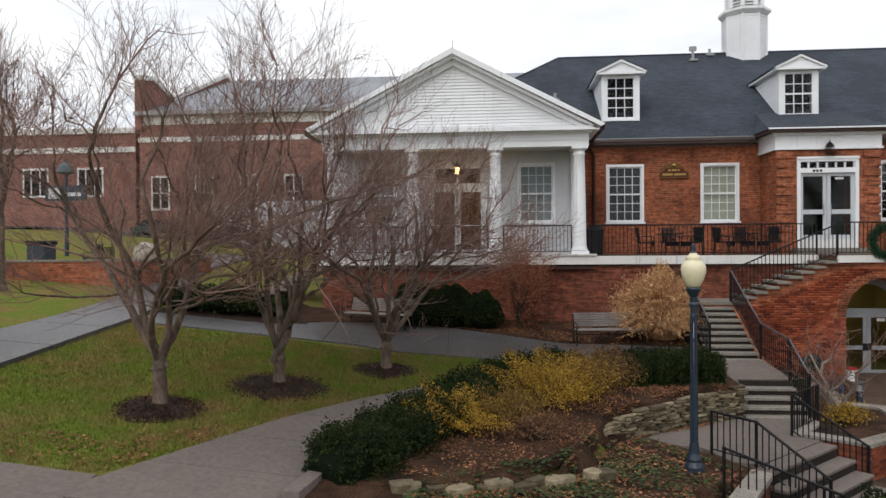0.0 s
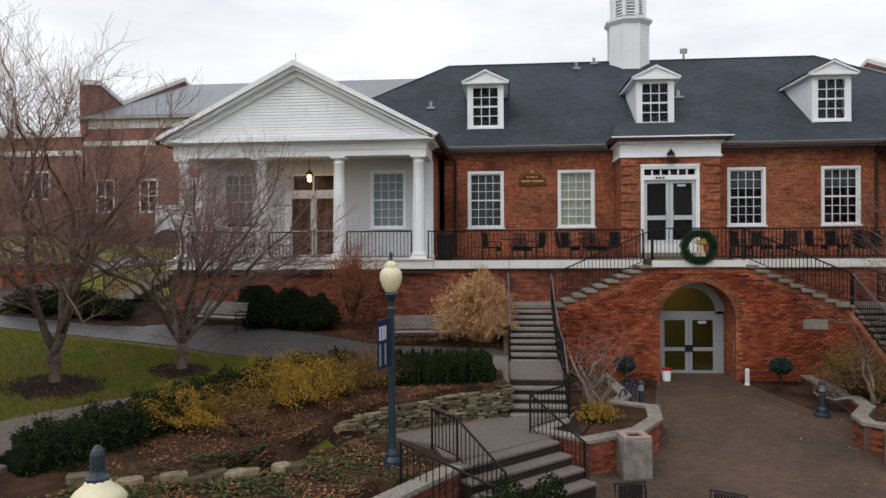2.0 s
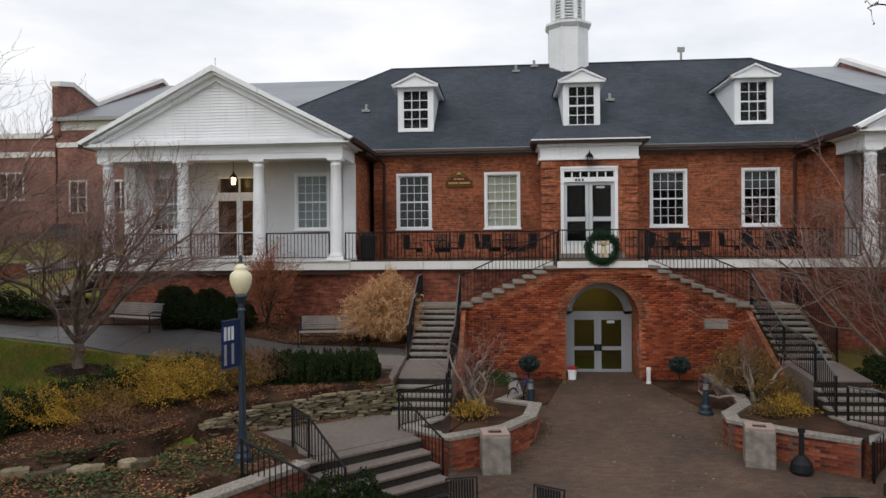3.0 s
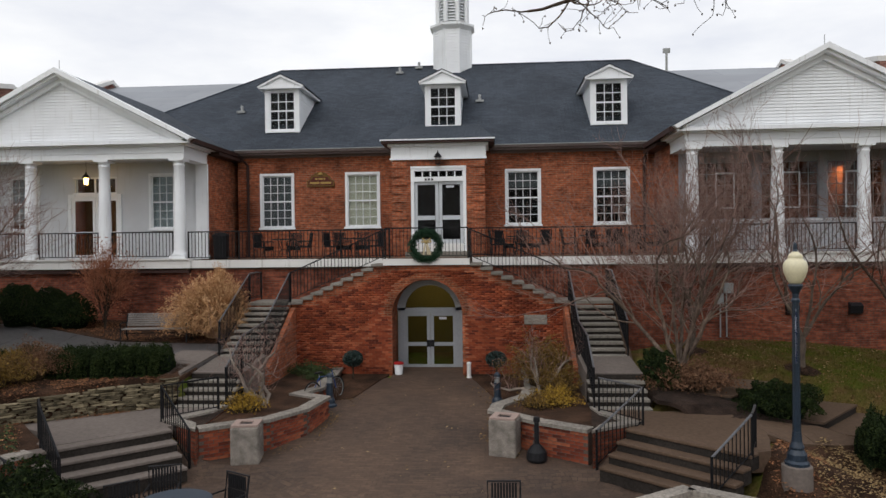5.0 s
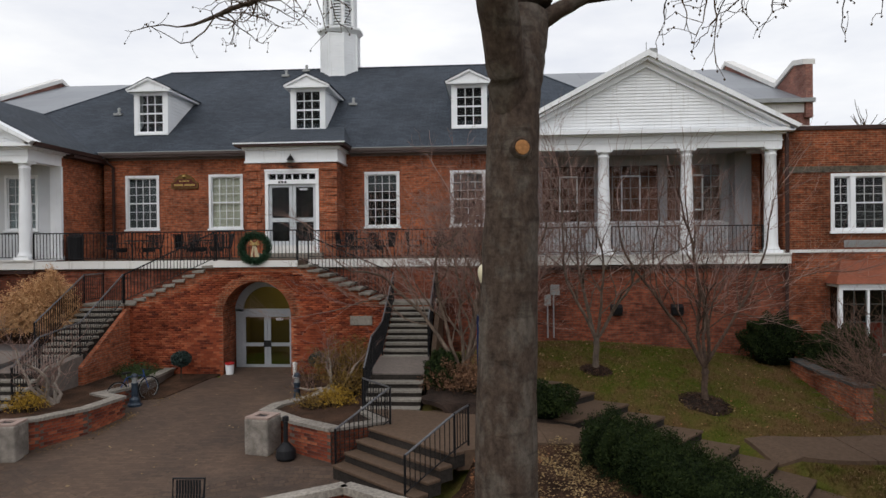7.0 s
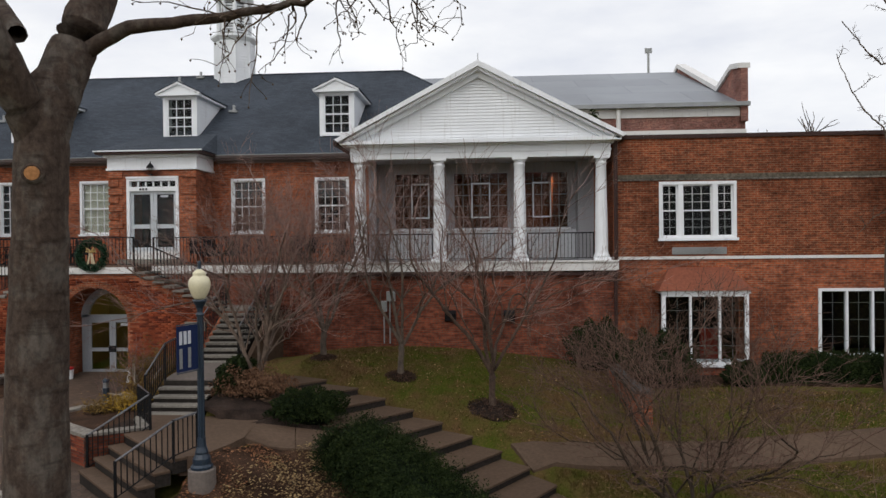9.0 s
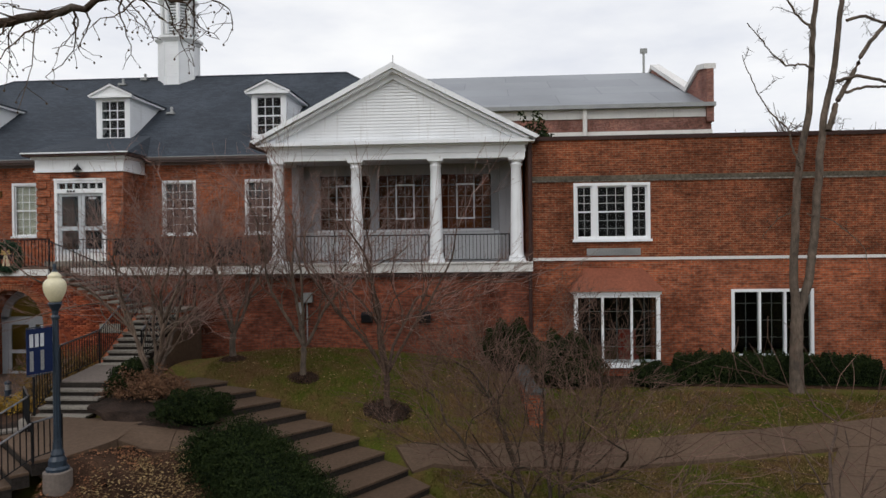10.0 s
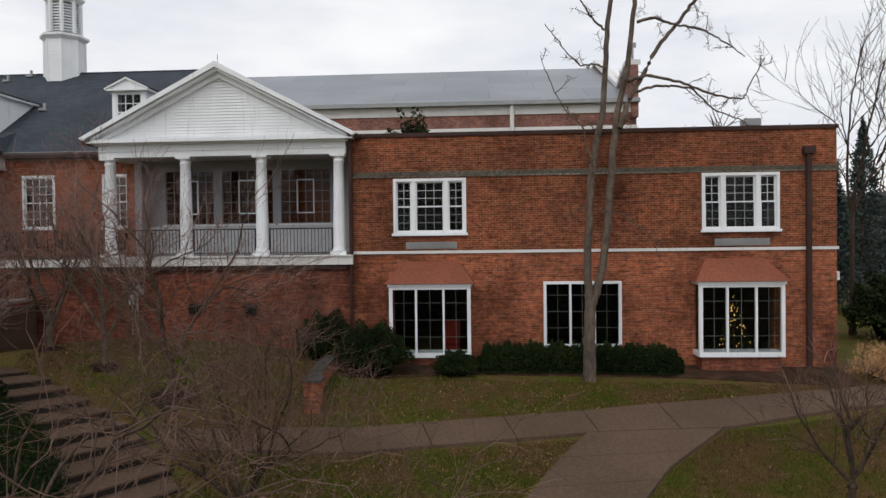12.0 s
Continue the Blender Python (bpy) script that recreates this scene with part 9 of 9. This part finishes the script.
# bicycle leaning behind the bollard
bike = thing("bicycle", "blue bicycle parked against the planter", "bicycle", (-2.75, -8.6, at(-2.75, -8.6, 0.34)), 62)
TYRE = plain("black_rubber", (0.02, 0.02, 0.02), 0.8)
BLUE = plain("blue_bike_paint", (0.02, 0.07, 0.25), 0.35)
for x in (-0.5, 0.5):
    ring = [(x + 0.33 * math.cos(a), 0, 0.33 * math.sin(a)) for a in np.linspace(0, 2 * math.pi, 29)]
    wheel = part("wheel", tube(bmesh.new(), ring, 0.02, 6), TYRE, bike)
    part("rim", tube(bmesh.new(), [(x + 0.3 * math.cos(a), 0, 0.3 * math.sin(a)) for a in np.linspace(0, 2 * math.pi, 29)], 0.009, 5), GREYMETAL, wheel)
    bm = bmesh.new()
    for i in range(12):
        a = i * math.pi / 6
        tube(bm, [(x, 0, 0), (x + 0.3 * math.cos(a), 0, 0.3 * math.sin(a))], 0.002, 3)
    tagged(part("spoke", bm, GREYMETAL, wheel), kind="stuff")
bm = tube(bmesh.new(), [(-0.5, 0, 0), (-0.12, 0, 0.0), (0.36, 0, 0.4), (-0.2, 0, 0.42), (-0.12, 0, 0)], 0.018, 6)
tube(bm, [(-0.5, 0, 0), (-0.2, 0, 0.42)], 0.012, 6)
tube(bm, [(0.5, 0, 0), (0.36, 0, 0.4), (0.32, 0, 0.55)], 0.014, 6)
part("frame", bm, BLUE, bike)
part("handlebar", tube(bmesh.new(), [(0.42, -0.26, 0.58), (0.32, -0.1, 0.57), (0.32, 0.1, 0.57), (0.42, 0.26, 0.58)], 0.013, 6), PLASTIC_BLACK, bike)
part("saddle", bevelled(boxes((-0.34, -0.1, -0.06, 0.06, 0.52, 0.57)), 0.02, 2), PLASTIC_BLACK, bike)
part("seat_post", tube(bmesh.new(), [(-0.2, 0, 0.4), (-0.22, 0, 0.53)], 0.013, 6), GREYMETAL, bike)

# ---- wreath, sign, lanterns ----
wreath = thing("christmas_wreath", "large green garland wreath with a gold bow on the railing", "wreath", (-0.1, -5.72, 4.33))
rng = np.random.default_rng(9)
n = 9000
a = rng.uniform(0, 2 * np.pi, n)
b = rng.uniform(0, 2 * np.pi, n)
q = 0.14 * rng.random(n) ** 0.35 * (1 + 0.15 * np.sin(a * 13))
c = np.stack([(0.44 + q * np.cos(b)) * np.cos(a), q * np.sin(b) * 0.9, (0.44 + q * np.cos(b)) * np.sin(a)], -1)
v, f = leaf_cloud(rng, n, lambda r, m: c, 0.035, 0.16)
mesh_from("garland", v, f, GARLAND, wreath)
part("hoop", tube(bmesh.new(), [(0.44 * math.cos(x), 0, 0.44 * math.sin(x)) for x in np.linspace(0, 2 * math.pi, 33)], 0.07, 8), DARKGREEN, wreath)
BOW = plain("gold_ribbon", (0.42, 0.3, 0.12), 0.45, vary=0.25)
for s in (-1, 1):
    part("bow_loop", tube(bmesh.new(), [(0.03, -0.1, 0.14), (0.03 + s * 0.12, -0.13, 0.24), (0.03 + s * 0.16, -0.12, 0.14), (0.03, -0.1, 0.12)], 0.035, 6), BOW, wreath)
    bm = bmesh.new()
    prism(bm, [(0.02, 0.12), (0.02 + s * 0.05, 0.12), (0.04 + s * 0.14, -0.28), (0.0 + s * 0.04, -0.28)], -0.11, -0.095)
    part("bow_tail", bm, plain("pale_ribbon", (0.5, 0.42, 0.28), 0.5, vary=0.25), wreath)
part("bow_knot", lathe(bmesh.new(), [(0.02, 0.08), (0.05, 0.11), (0.05, 0.15), (0.02, 0.18)], (0.03, -0.12), 10), BOW, wreath)

sign = thing("gilt_sign", "dark carved wall sign with a gilt arched border", "sign", (-4.93, -0.05, 6.8))
bm = bmesh.new()
prism(bm, [(-0.56, 0), (0.56, 0), (0.56, 0.22), (0.42, 0.3), (0.38, 0.42)] + [(0.3 * math.cos(x), 0.42 + 0.17 * math.sin(x)) for x in np.linspace(0.2, math.pi - 0.2, 9)] + [(-0.38, 0.42), (-0.42, 0.3), (-0.56, 0.22)], -0.04, 0.04)
part("border", bm, GOLD, sign)
bm = bmesh.new()
prism(bm, [(-0.5, 0.05), (0.5, 0.05), (0.5, 0.2), (0.36, 0.28), (0.3, 0.38), (-0.3, 0.38), (-0.36, 0.28), (-0.5, 0.2)], -0.05, -0.041)
part("panel", bm, SIGN_DARK, sign)
LETTER_GOLD = plain("gilt_lettering", (0.4, 0.27, 0.09), 0.4, 0.3, vary=0.15)
for x0, x1, z0, z1 in ((-0.22, -0.12, 0.27, 0.33), (-0.09, 0.1, 0.27, 0.33), (0.13, 0.2, 0.27, 0.33), (-0.44, -0.05, 0.1, 0.18), (0.0, 0.44, 0.1, 0.18)):
    part("lettering_bar", boxes((x0, x1, -0.058, -0.051, z0, z1)), LETTER_GOLD, sign)
part("crest", lathe(bmesh.new(), [(0.02, 0.44), (0.1, 0.47), (0.08, 0.53), (0.02, 0.57)], (0, -0.05), 12), LETTER_GOLD, sign)


def lantern(x, y, z, label, lit):
    t = thing("lantern", label, "lantern", (x, y, z))
    bm = bmesh.new()
    for sx in (-1, 1):
        for sy in (-1, 1):
            tube(bm, [(sx * 0.07, sy * 0.07, 0.0), (sx * 0.1, sy * 0.1, 0.26)], 0.008, 4)
    box(bm, -0.08, 0.08, -0.08, 0.08, -0.03, 0.0)
    part("cage", bm, IRON, t)
    part("roof", lathe(bmesh.new(), [(0.16, 0.26), (0.09, 0.36), (0.03, 0.42), (0.012, 0.5)], (0, 0), 8), IRON, t)
    if lit:
        k = Look("lit_lantern_glass", 0.5)
        k.b.inputs["Base Color"].default_value = (0.9, 0.6, 0.25, 1)
        k.b.inputs["Emission Color"].default_value = (1.0, 0.62, 0.22, 1)
        k.b.inputs["Emission Strength"].default_value = 9.0
        g = part("glass", lathe(bmesh.new(), [(0.06, 0.0), (0.085, 0.25)], (0, 0), 12), k.m, t, "glowing warm glass")
        part("chain", tube(bmesh.new(), [(0, 0, 0.5), (0, 0, 7.62 - z)], 0.008, 5), IRON, t)
    else:
        part("glass", lathe(bmesh.new(), [(0.06, 0.0), (0.085, 0.25)], (0, 0), 12), GLASS, t)
        part("scroll", tube(bmesh.new(), [(-0.42, 0.1, 0.06), (-0.3, 0.08, 0.16), (-0.12, 0.1, 0.02), (0.12, 0.1, 0.02), (0.3, 0.08, 0.16), (0.42, 0.1, 0.06)], 0.012, 5), IRON, t)
        part("arm", tube(bmesh.new(), [(0, 0.14, 0.0), (0, 0.0, -0.05)], 0.012, 5), IRON, t)
    return t


lantern(-13.02, -3.13, 6.75, "lit hanging brass porch lantern", True)
lantern(0.0, -1.8, 7.42, "black scrolled wall lantern above the entrance", False)
glow = bpy.data.lights.new("porch_lantern_light", "POINT")
glow.energy, glow.color, glow.shadow_soft_size = 5, (1.0, 0.62, 0.25), 0.1
new("porch_lantern_light", glow).location = (-13.02, -3.35, 6.85)
# lit ceiling lamps inside the two wings
for x, y, e, name in ((15.2, 0.6, 32, "wing_ceiling_lamp"), (-13.05, -0.8, 42, "hall_ceiling_lamp")):
    d = bpy.data.lights.new(name, "AREA")
    d.energy, d.size, d.color = e, 0.8, (1.0, 0.62, 0.3)
    new(name, d).matrix_basis = look((x, y, 7.3), (x, y, 3))

d = bpy.data.lights.new("passage_ceiling_lamp", "AREA")
d.energy, d.size, d.color = 8, 0.5, (1.0, 0.8, 0.4)
new("passage_ceiling_lamp", d).matrix_basis = look((-0.1, -3.2, 3.35), (-0.1, -3.2, 0))

# decorated tree with small lights behind the far bay window
xt = thing("christmas_tree", "dark decorated tree with small orange lights behind the bay window", "christmas tree", (30.55, -3.7, 0.2))
rng = np.random.default_rng(88)
q = rng.random(2600) ** 0.6
a = rng.uniform(0, 2 * np.pi, 2600)
c = np.stack([0.62 * q * np.cos(a), 0.5 * q * np.sin(a), 0.2 + 2.1 * (1 - q) + rng.normal(0, 0.03, 2600)], -1)
v, f = leaf_cloud(rng, 2600, lambda r, n: c, 0.06, 0.2)
mesh_from("foliage", v, f, YEW, xt)
part("trunk", lathe(bmesh.new(), [(0.04, 0.0), (0.02, 2.2)], (0, 0), 8), BARK_BROWN, xt)
k = Look("tiny_lamp", 0.5)
k.b.inputs["Base Color"].default_value = (0.9, 0.5, 0.2, 1)
k.b.inputs["Emission Color"].default_value = (1.0, 0.5, 0.14, 1)
k.b.inputs["Emission Strength"].default_value = 3.0
bm = bmesh.new()
for i in range(70):
    h = rng.random() ** 1.5
    w = 0.62 * (1 - h)
    a = rng.uniform(math.pi, 2 * math.pi)
    lathe(bm, [(0.006, 0.25 + 2.0 * h), (0.012, 0.265 + 2.0 * h), (0.006, 0.28 + 2.0 * h)], (w * math.cos(a), w * math.sin(a)), 5)
tagged(part("fairy_light", bm, k.m, xt, "tiny glowing lights"), kind="stuff")
# red armchair behind the nearer bay window
rc = thing("red_chair", "red upholstered chair behind the bay window", "chair", (20.75, -3.4, 0.2))
RED = plain("red_upholstery", (0.3, 0.03, 0.02), 0.8)
part("seat", bevelled(boxes((-0.3, 0.3, -0.3, 0.3, 0.25, 0.5)), 0.04), RED, rc)
part("backrest", bevelled(boxes((-0.3, 0.3, 0.2, 0.34, 0.5, 1.35)), 0.04), RED, rc)
for sx in (-0.25, 0.25):
    for sy in (-0.25, 0.25):
        part("leg", boxes((sx - 0.025, sx + 0.025, sy - 0.025, sy + 0.025, 0, 0.25)), BROWN_METAL, rc)

# meter boxes and wall vents on the lower brick wall
mb = thing("meter_box", "grey electric meter boxes with conduit on the brick wall", "meter box", (9.7, -4.36, 2.66))
part("upper_box", bevelled(boxes((-0.1, 0.2, -0.16, 0.0, 0.0, 0.34)), 0.01, 1), GREYMETAL, mb)
part("lower_box", bevelled(boxes((-0.3, -0.1, -0.12, 0.0, -0.36, 0.0)), 0.01, 1), GREYMETAL, mb)
part("conduit", tube(bmesh.new(), [(-0.2, -0.05, -0.36), (-0.2, -0.05, -1.45)], 0.025, 8), GREYMETAL, mb)
part("conduit", tube(bmesh.new(), [(0.0, -0.05, 0.0), (0.0, -0.05, -1.45)], 0.025, 8), GREYMETAL, mb)
for x in (11.78, 13.77):
    t = thing("wall_vent", "black hooded vent box on the brick wall", "vent", (x, -4.36, 1.93))
    bm = bmesh.new()
    prism(bm, [(0.0, 0.0), (-0.16, 0.06), (-0.22, 0.3), (-0.05, 0.4), (0.0, 0.4)], -0.19, 0.19, "x")
    part("hood", bm, PLASTIC_BLACK, t)

# curved low brick wall at the right lawn
SLATE = plain("dark_slate", (0.07, 0.07, 0.068), 0.7, vary=0.3, bump=0.3)
cw = thing("low_wall", "low curved brick retaining wall with a slate cap", "wall", (0, 0, 0))
line = along([(17.0, -5.8), (16.95, -7.0), (17.0, -8.2), (17.15, -9.2)], 12)
bm, cap = bmesh.new(), bmesh.new()
for i in range(12):
    a, b = line[i], line[i + 1]
    n = np.array([-(b - a)[1], (b - a)[0]])
    n = n / np.linalg.norm(n)
    za, zb = 0.7 - 0.008 * i, 0.7 - 0.008 * (i + 1)
    prism(bm, [tuple(a - n * 0.15), tuple(b - n * 0.15), tuple(b + n * 0.15), tuple(a + n * 0.15)], -0.9, (za + zb) / 2, "z")
    prism(cap, [tuple(a - n * 0.2), tuple(b - n * 0.2), tuple(b + n * 0.2), tuple(a + n * 0.2)], (za + zb) / 2 + 0.001, (za + zb) / 2 + 0.06, "z")
part("brickwork", bm, BRICK, cw)
part("cap", cap, SLATE, cw, "dark slate cap")
part("pier", boxes((16.95, 17.38, -9.5, -9.06, -1.2, 0.6)), BRICK, cw)
part("pier_cap", boxes((16.9, 17.43, -9.55, -9.01, 0.601, 0.67)), SLATE, cw)

# near planter corner in front of the plaza
np_t = thing("near_planter", "low planter corner with a pale concrete rim", "planter", (0, 0, 0))
bm = bmesh.new()
zc = 0.5
rim = [(3.6, -17.95), (5.15, -16.85), (7.0, -18.1)]
for a, b in zip(rim, rim[1:]):
    d = (Vector(b) - Vector(a)).normalized()
    n = Vector((-d.y, d.x)) * 0.13
    prism(bm, [tuple(Vector(a) + n), tuple(Vector(b) + n), tuple(Vector(b) - n), tuple(Vector(a) - n)], zc - 0.12, zc, "z")
part("rim", bm, CAPSTONE, np_t)
bm = bmesh.new()
for a, b in zip(rim, rim[1:]):
    d = (Vector(b) - Vector(a)).normalized()
    n = Vector((-d.y, d.x)) * 0.1
    prism(bm, [tuple(Vector(a) + n), tuple(Vector(b) + n), tuple(Vector(b) - n), tuple(Vector(a) - n)], -1.3, zc - 0.121, "z")
part("brickwork", bm, BRICK_DARK, np_t)

# low kerb wall between the ivy bed and the lower steps
kw = thing("kerb_wall", "low brick kerb wall with a pale concrete cap beside the steps", "wall", (0, 0, 0))
ends = [Vector((-7.02, -15.1)), Vector((-8.3, -17.3))]
d = (ends[1] - ends[0]).normalized()
n = Vector((-d.y, d.x))
for half, z0, z1, mat, nm in ((0.13, -0.7, 0.34, BRICK_DARK, "brickwork"), (0.18, 0.342, 0.43, CAPSTONE, "cap")):
    bm = bmesh.new()
    prism(bm, [tuple(ends[0] + n * half), tuple(ends[1] + n * half), tuple(ends[1] - n * half), tuple(ends[0] - n * half)], z0, z1, "z")
    part(nm, bm, mat, kw)

# ---- the slope at the far left: wall, patio things, car ----
lw = thing("patio_wall", "low red brick patio wall with a dark cap", "wall", (0, 0, 0))
bm, cap = bmesh.new(), bmesh.new()
wl2 = [(-29.4, -4.6), (-24.1, -3.9), (-23.3, -0.2)]
for a, b in zip(wl2, wl2[1:]):
    d = (Vector(b) - Vector(a)).normalized()
    n = Vector((-d.y, d.x))
    zt2 = 3.82
    prism(bm, [tuple(Vector(a) + n * 0.15), tuple(Vector(b) + n * 0.15), tuple(Vector(b) - n * 0.15), tuple(Vector(a) - n * 0.15)], 1.8, zt2, "z")
    prism(cap, [tuple(Vector(a) + n * 0.19), tuple(Vector(b) + n * 0.19), tuple(Vector(b) - n * 0.19), tuple(Vector(a) - n * 0.19)], zt2 + 0.001, zt2 + 0.07, "z")
part("brickwork", bm, BRICK, lw)
part("cap", cap, CAPSTONE, lw)
t = thing("patio_bin", "dark grey ribbed litter bin behind the patio wall", "bin", (-28.5, -2.9, at(-28.5, -2.9)))
part("body", bevelled(boxes((-0.35, 0.35, -0.35, 0.35, 0, 0.95)), 0.03, 1), plain("slate_plastic", (0.06, 0.07, 0.085), 0.6), t)
part("lid", bevelled(boxes((-0.4, 0.4, -0.4, 0.4, 0.95, 1.1)), 0.04, 1), PLASTIC_BLACK, t)
t = thing("sign_post", "dark lamp and sign post on the far lawn", "sign post", (-29.8, 0.6, at(-29.8, 0.6)))
part("pole", lathe(bmesh.new(), [(0.09, -0.2), (0.07, 3.4)], (0, 0), 10), POST, t)
part("sign_board", boxes((-0.9, 0.9, -0.06, 0.06, 2.3, 2.95)), POST, t)
part("lettering_bar", boxes((-0.75, -0.2, -0.075, -0.061, 2.4, 2.85), (0.1, 0.7, -0.075, -0.061, 2.5, 2.65)), LETTER, t)
part("lamp_head", lathe(bmesh.new(), [(0.1, 3.4), (0.35, 3.5), (0.3, 3.75), (0.1, 3.95)], (0, 0), 14), plain("grey_green_dome", (0.1, 0.13, 0.14), 0.5), t)
t = thing("boulder", "pale upright boulder on the patio", "stone", (-25.2, -1.6, at(-25.2, -1.6)))
bm = lathe(bmesh.new(), [(0.5, -0.2), (0.52, 0.25), (0.48, 0.75), (0.36, 1.05), (0.15, 1.2)], (0, 0), 11)
for v in bm.verts:
    v.co += Vector((noise.noise(v.co * 1.7) * 0.25, noise.noise(v.co * 1.7 + Vector((5, 0, 0))) * 0.25, 0))
part("stone", bm, plain("pale_stone", (0.5, 0.45, 0.38), 0.9, vary=0.2, bump=0.5), t)
t2 = copy_thing(pc, pose(-26.4, -2.2, at(-26.4, -2.2), 0, 0, 30))
t3 = copy_thing(pc, pose(-27.2, -1.8, at(-27.2, -1.8), 0, 0, -40))
tagged(t2, "dark metal armchair on the patio", "chair", "patio chairs")
tagged(t3, "dark metal armchair on the patio", "chair", "patio chairs")


def parked_car(x, y, turn, paint, label):
    t = thing("parked_car", label, "car", (x, y, at(x, y, 0.02)), turn, "parked cars")
    bm = bmesh.new()
    prism(bm, [(-2.2, 0.35), (-2.25, 0.7), (-2.1, 0.9), (-1.3, 0.95), (1.1, 0.98), (2.1, 0.85), (2.25, 0.6), (2.2, 0.35)], -0.85, 0.85)
    part("body", bevelled(bm, 0.05, 2), paint, t)
    bm = bmesh.new()
    prism(bm, [(-1.75, 0.95), (-1.2, 1.42), (0.35, 1.45), (1.15, 0.97)], -0.74, 0.74)
    part("cabin", bm, plain("car_glass", (0.02, 0.025, 0.03), 0.1), t, "dark glass")
    part("roof", boxes((-1.2, 0.35, -0.72, 0.72, 1.43, 1.49)), paint, t)
    for wx in (-1.35, 1.4):
        for wy in (-0.86, 0.72):
            bm = bmesh.new()
            lathe(bm, [(0.2, 0.0), (0.32, 0.02), (0.32, 0.16), (0.2, 0.18)], (0, 0), 18)
            wheel = part("wheel", bm, TYRE, t)
            wheel.matrix_basis = pose(wx, wy, 0.32, -90, 0, 0)
    return t


parked_car(-34.0, 30.5, 4, plain("dark_car_paint", (0.02, 0.03, 0.05), 0.25), "dark blue parked car on the far road")
parked_car(-40.5, 29.8, 4, plain("green_car_paint", (0.05, 0.07, 0.06), 0.25), "grey green parked car on the far road")
road = slab_path("road_far", "grey asphalt road across the slope", [(-64, 27.5), (-20, 27.5)], [(-64, 33.5), (-20, 33.5)], 8, plain("asphalt", (0.055, 0.055, 0.056), 0.8, vary=0.2, scale=6), 0.05)

# far woods on the hill and behind the annex
woods = Twigs()
rng = np.random.default_rng(500)
for i in range(90):
    if i < 62:
        x, y = rng.uniform(37, 130), rng.uniform(45, 110)
        z0 = 5.0
    else:
        x, y = rng.uniform(-120, -48), rng.uniform(45, 100)
        z0 = 8.0
    hgt = rng.uniform(7, 12)
    p, _ = branch(rng, (x, y, z0 - 4), (0, 0, 1), hgt + 4, 0.05, 0.1, 6)
    woods.line(p, np.linspace(0.25, 0.06, 7), 4)
    for j in range(34):
        k = rng.integers(2, 7)
        d = rng.normal(0, 1, 3) + np.array([0, 0, 1.0])
        q, _ = branch(rng, p[k], d / np.linalg.norm(d), hgt * 0.3 * rng.uniform(0.5, 1.2), 0.2, 0.08, 4)
        woods.line(q, np.linspace(0.07, 0.03, 5), 3)
wood = woods.build("far_woods", TWIG_BROWN, None)
tagged(wood, "hazy brown leafless woods on the far hill", "woods", kind="stuff")
hill = bmesh.new()
prism(hill, [(40, -4), (52, 6.5), (70, 9.5), (100, 11.5), (150, 12), (220, -4)], 45, 120)
structure(part("ground_hill", hill, plain("wooded_hillside", (0.035, 0.034, 0.032), 0.95, vary=0.4, scale=1)), "brown wooded hillside far off", "hill")

# left end of the terrace: small stair with railing
es = structure(new("end_stair"), "grey stone steps at the end of the porch", "stair")
for i in range(8):
    z = 3.75 - i * 0.17
    part("step", bevelled(boxes((-18.0 - 0.32 * i, -17.62 - 0.32 * i, -3.9, -2.4, z - 0.3, z)), 0.012, 1), STONE, es)
railing("black iron railing on the porch end steps", [(-17.7, -3.95, DECK), (-20.3, -3.95, 2.5)], 0.95, group="stair railings")
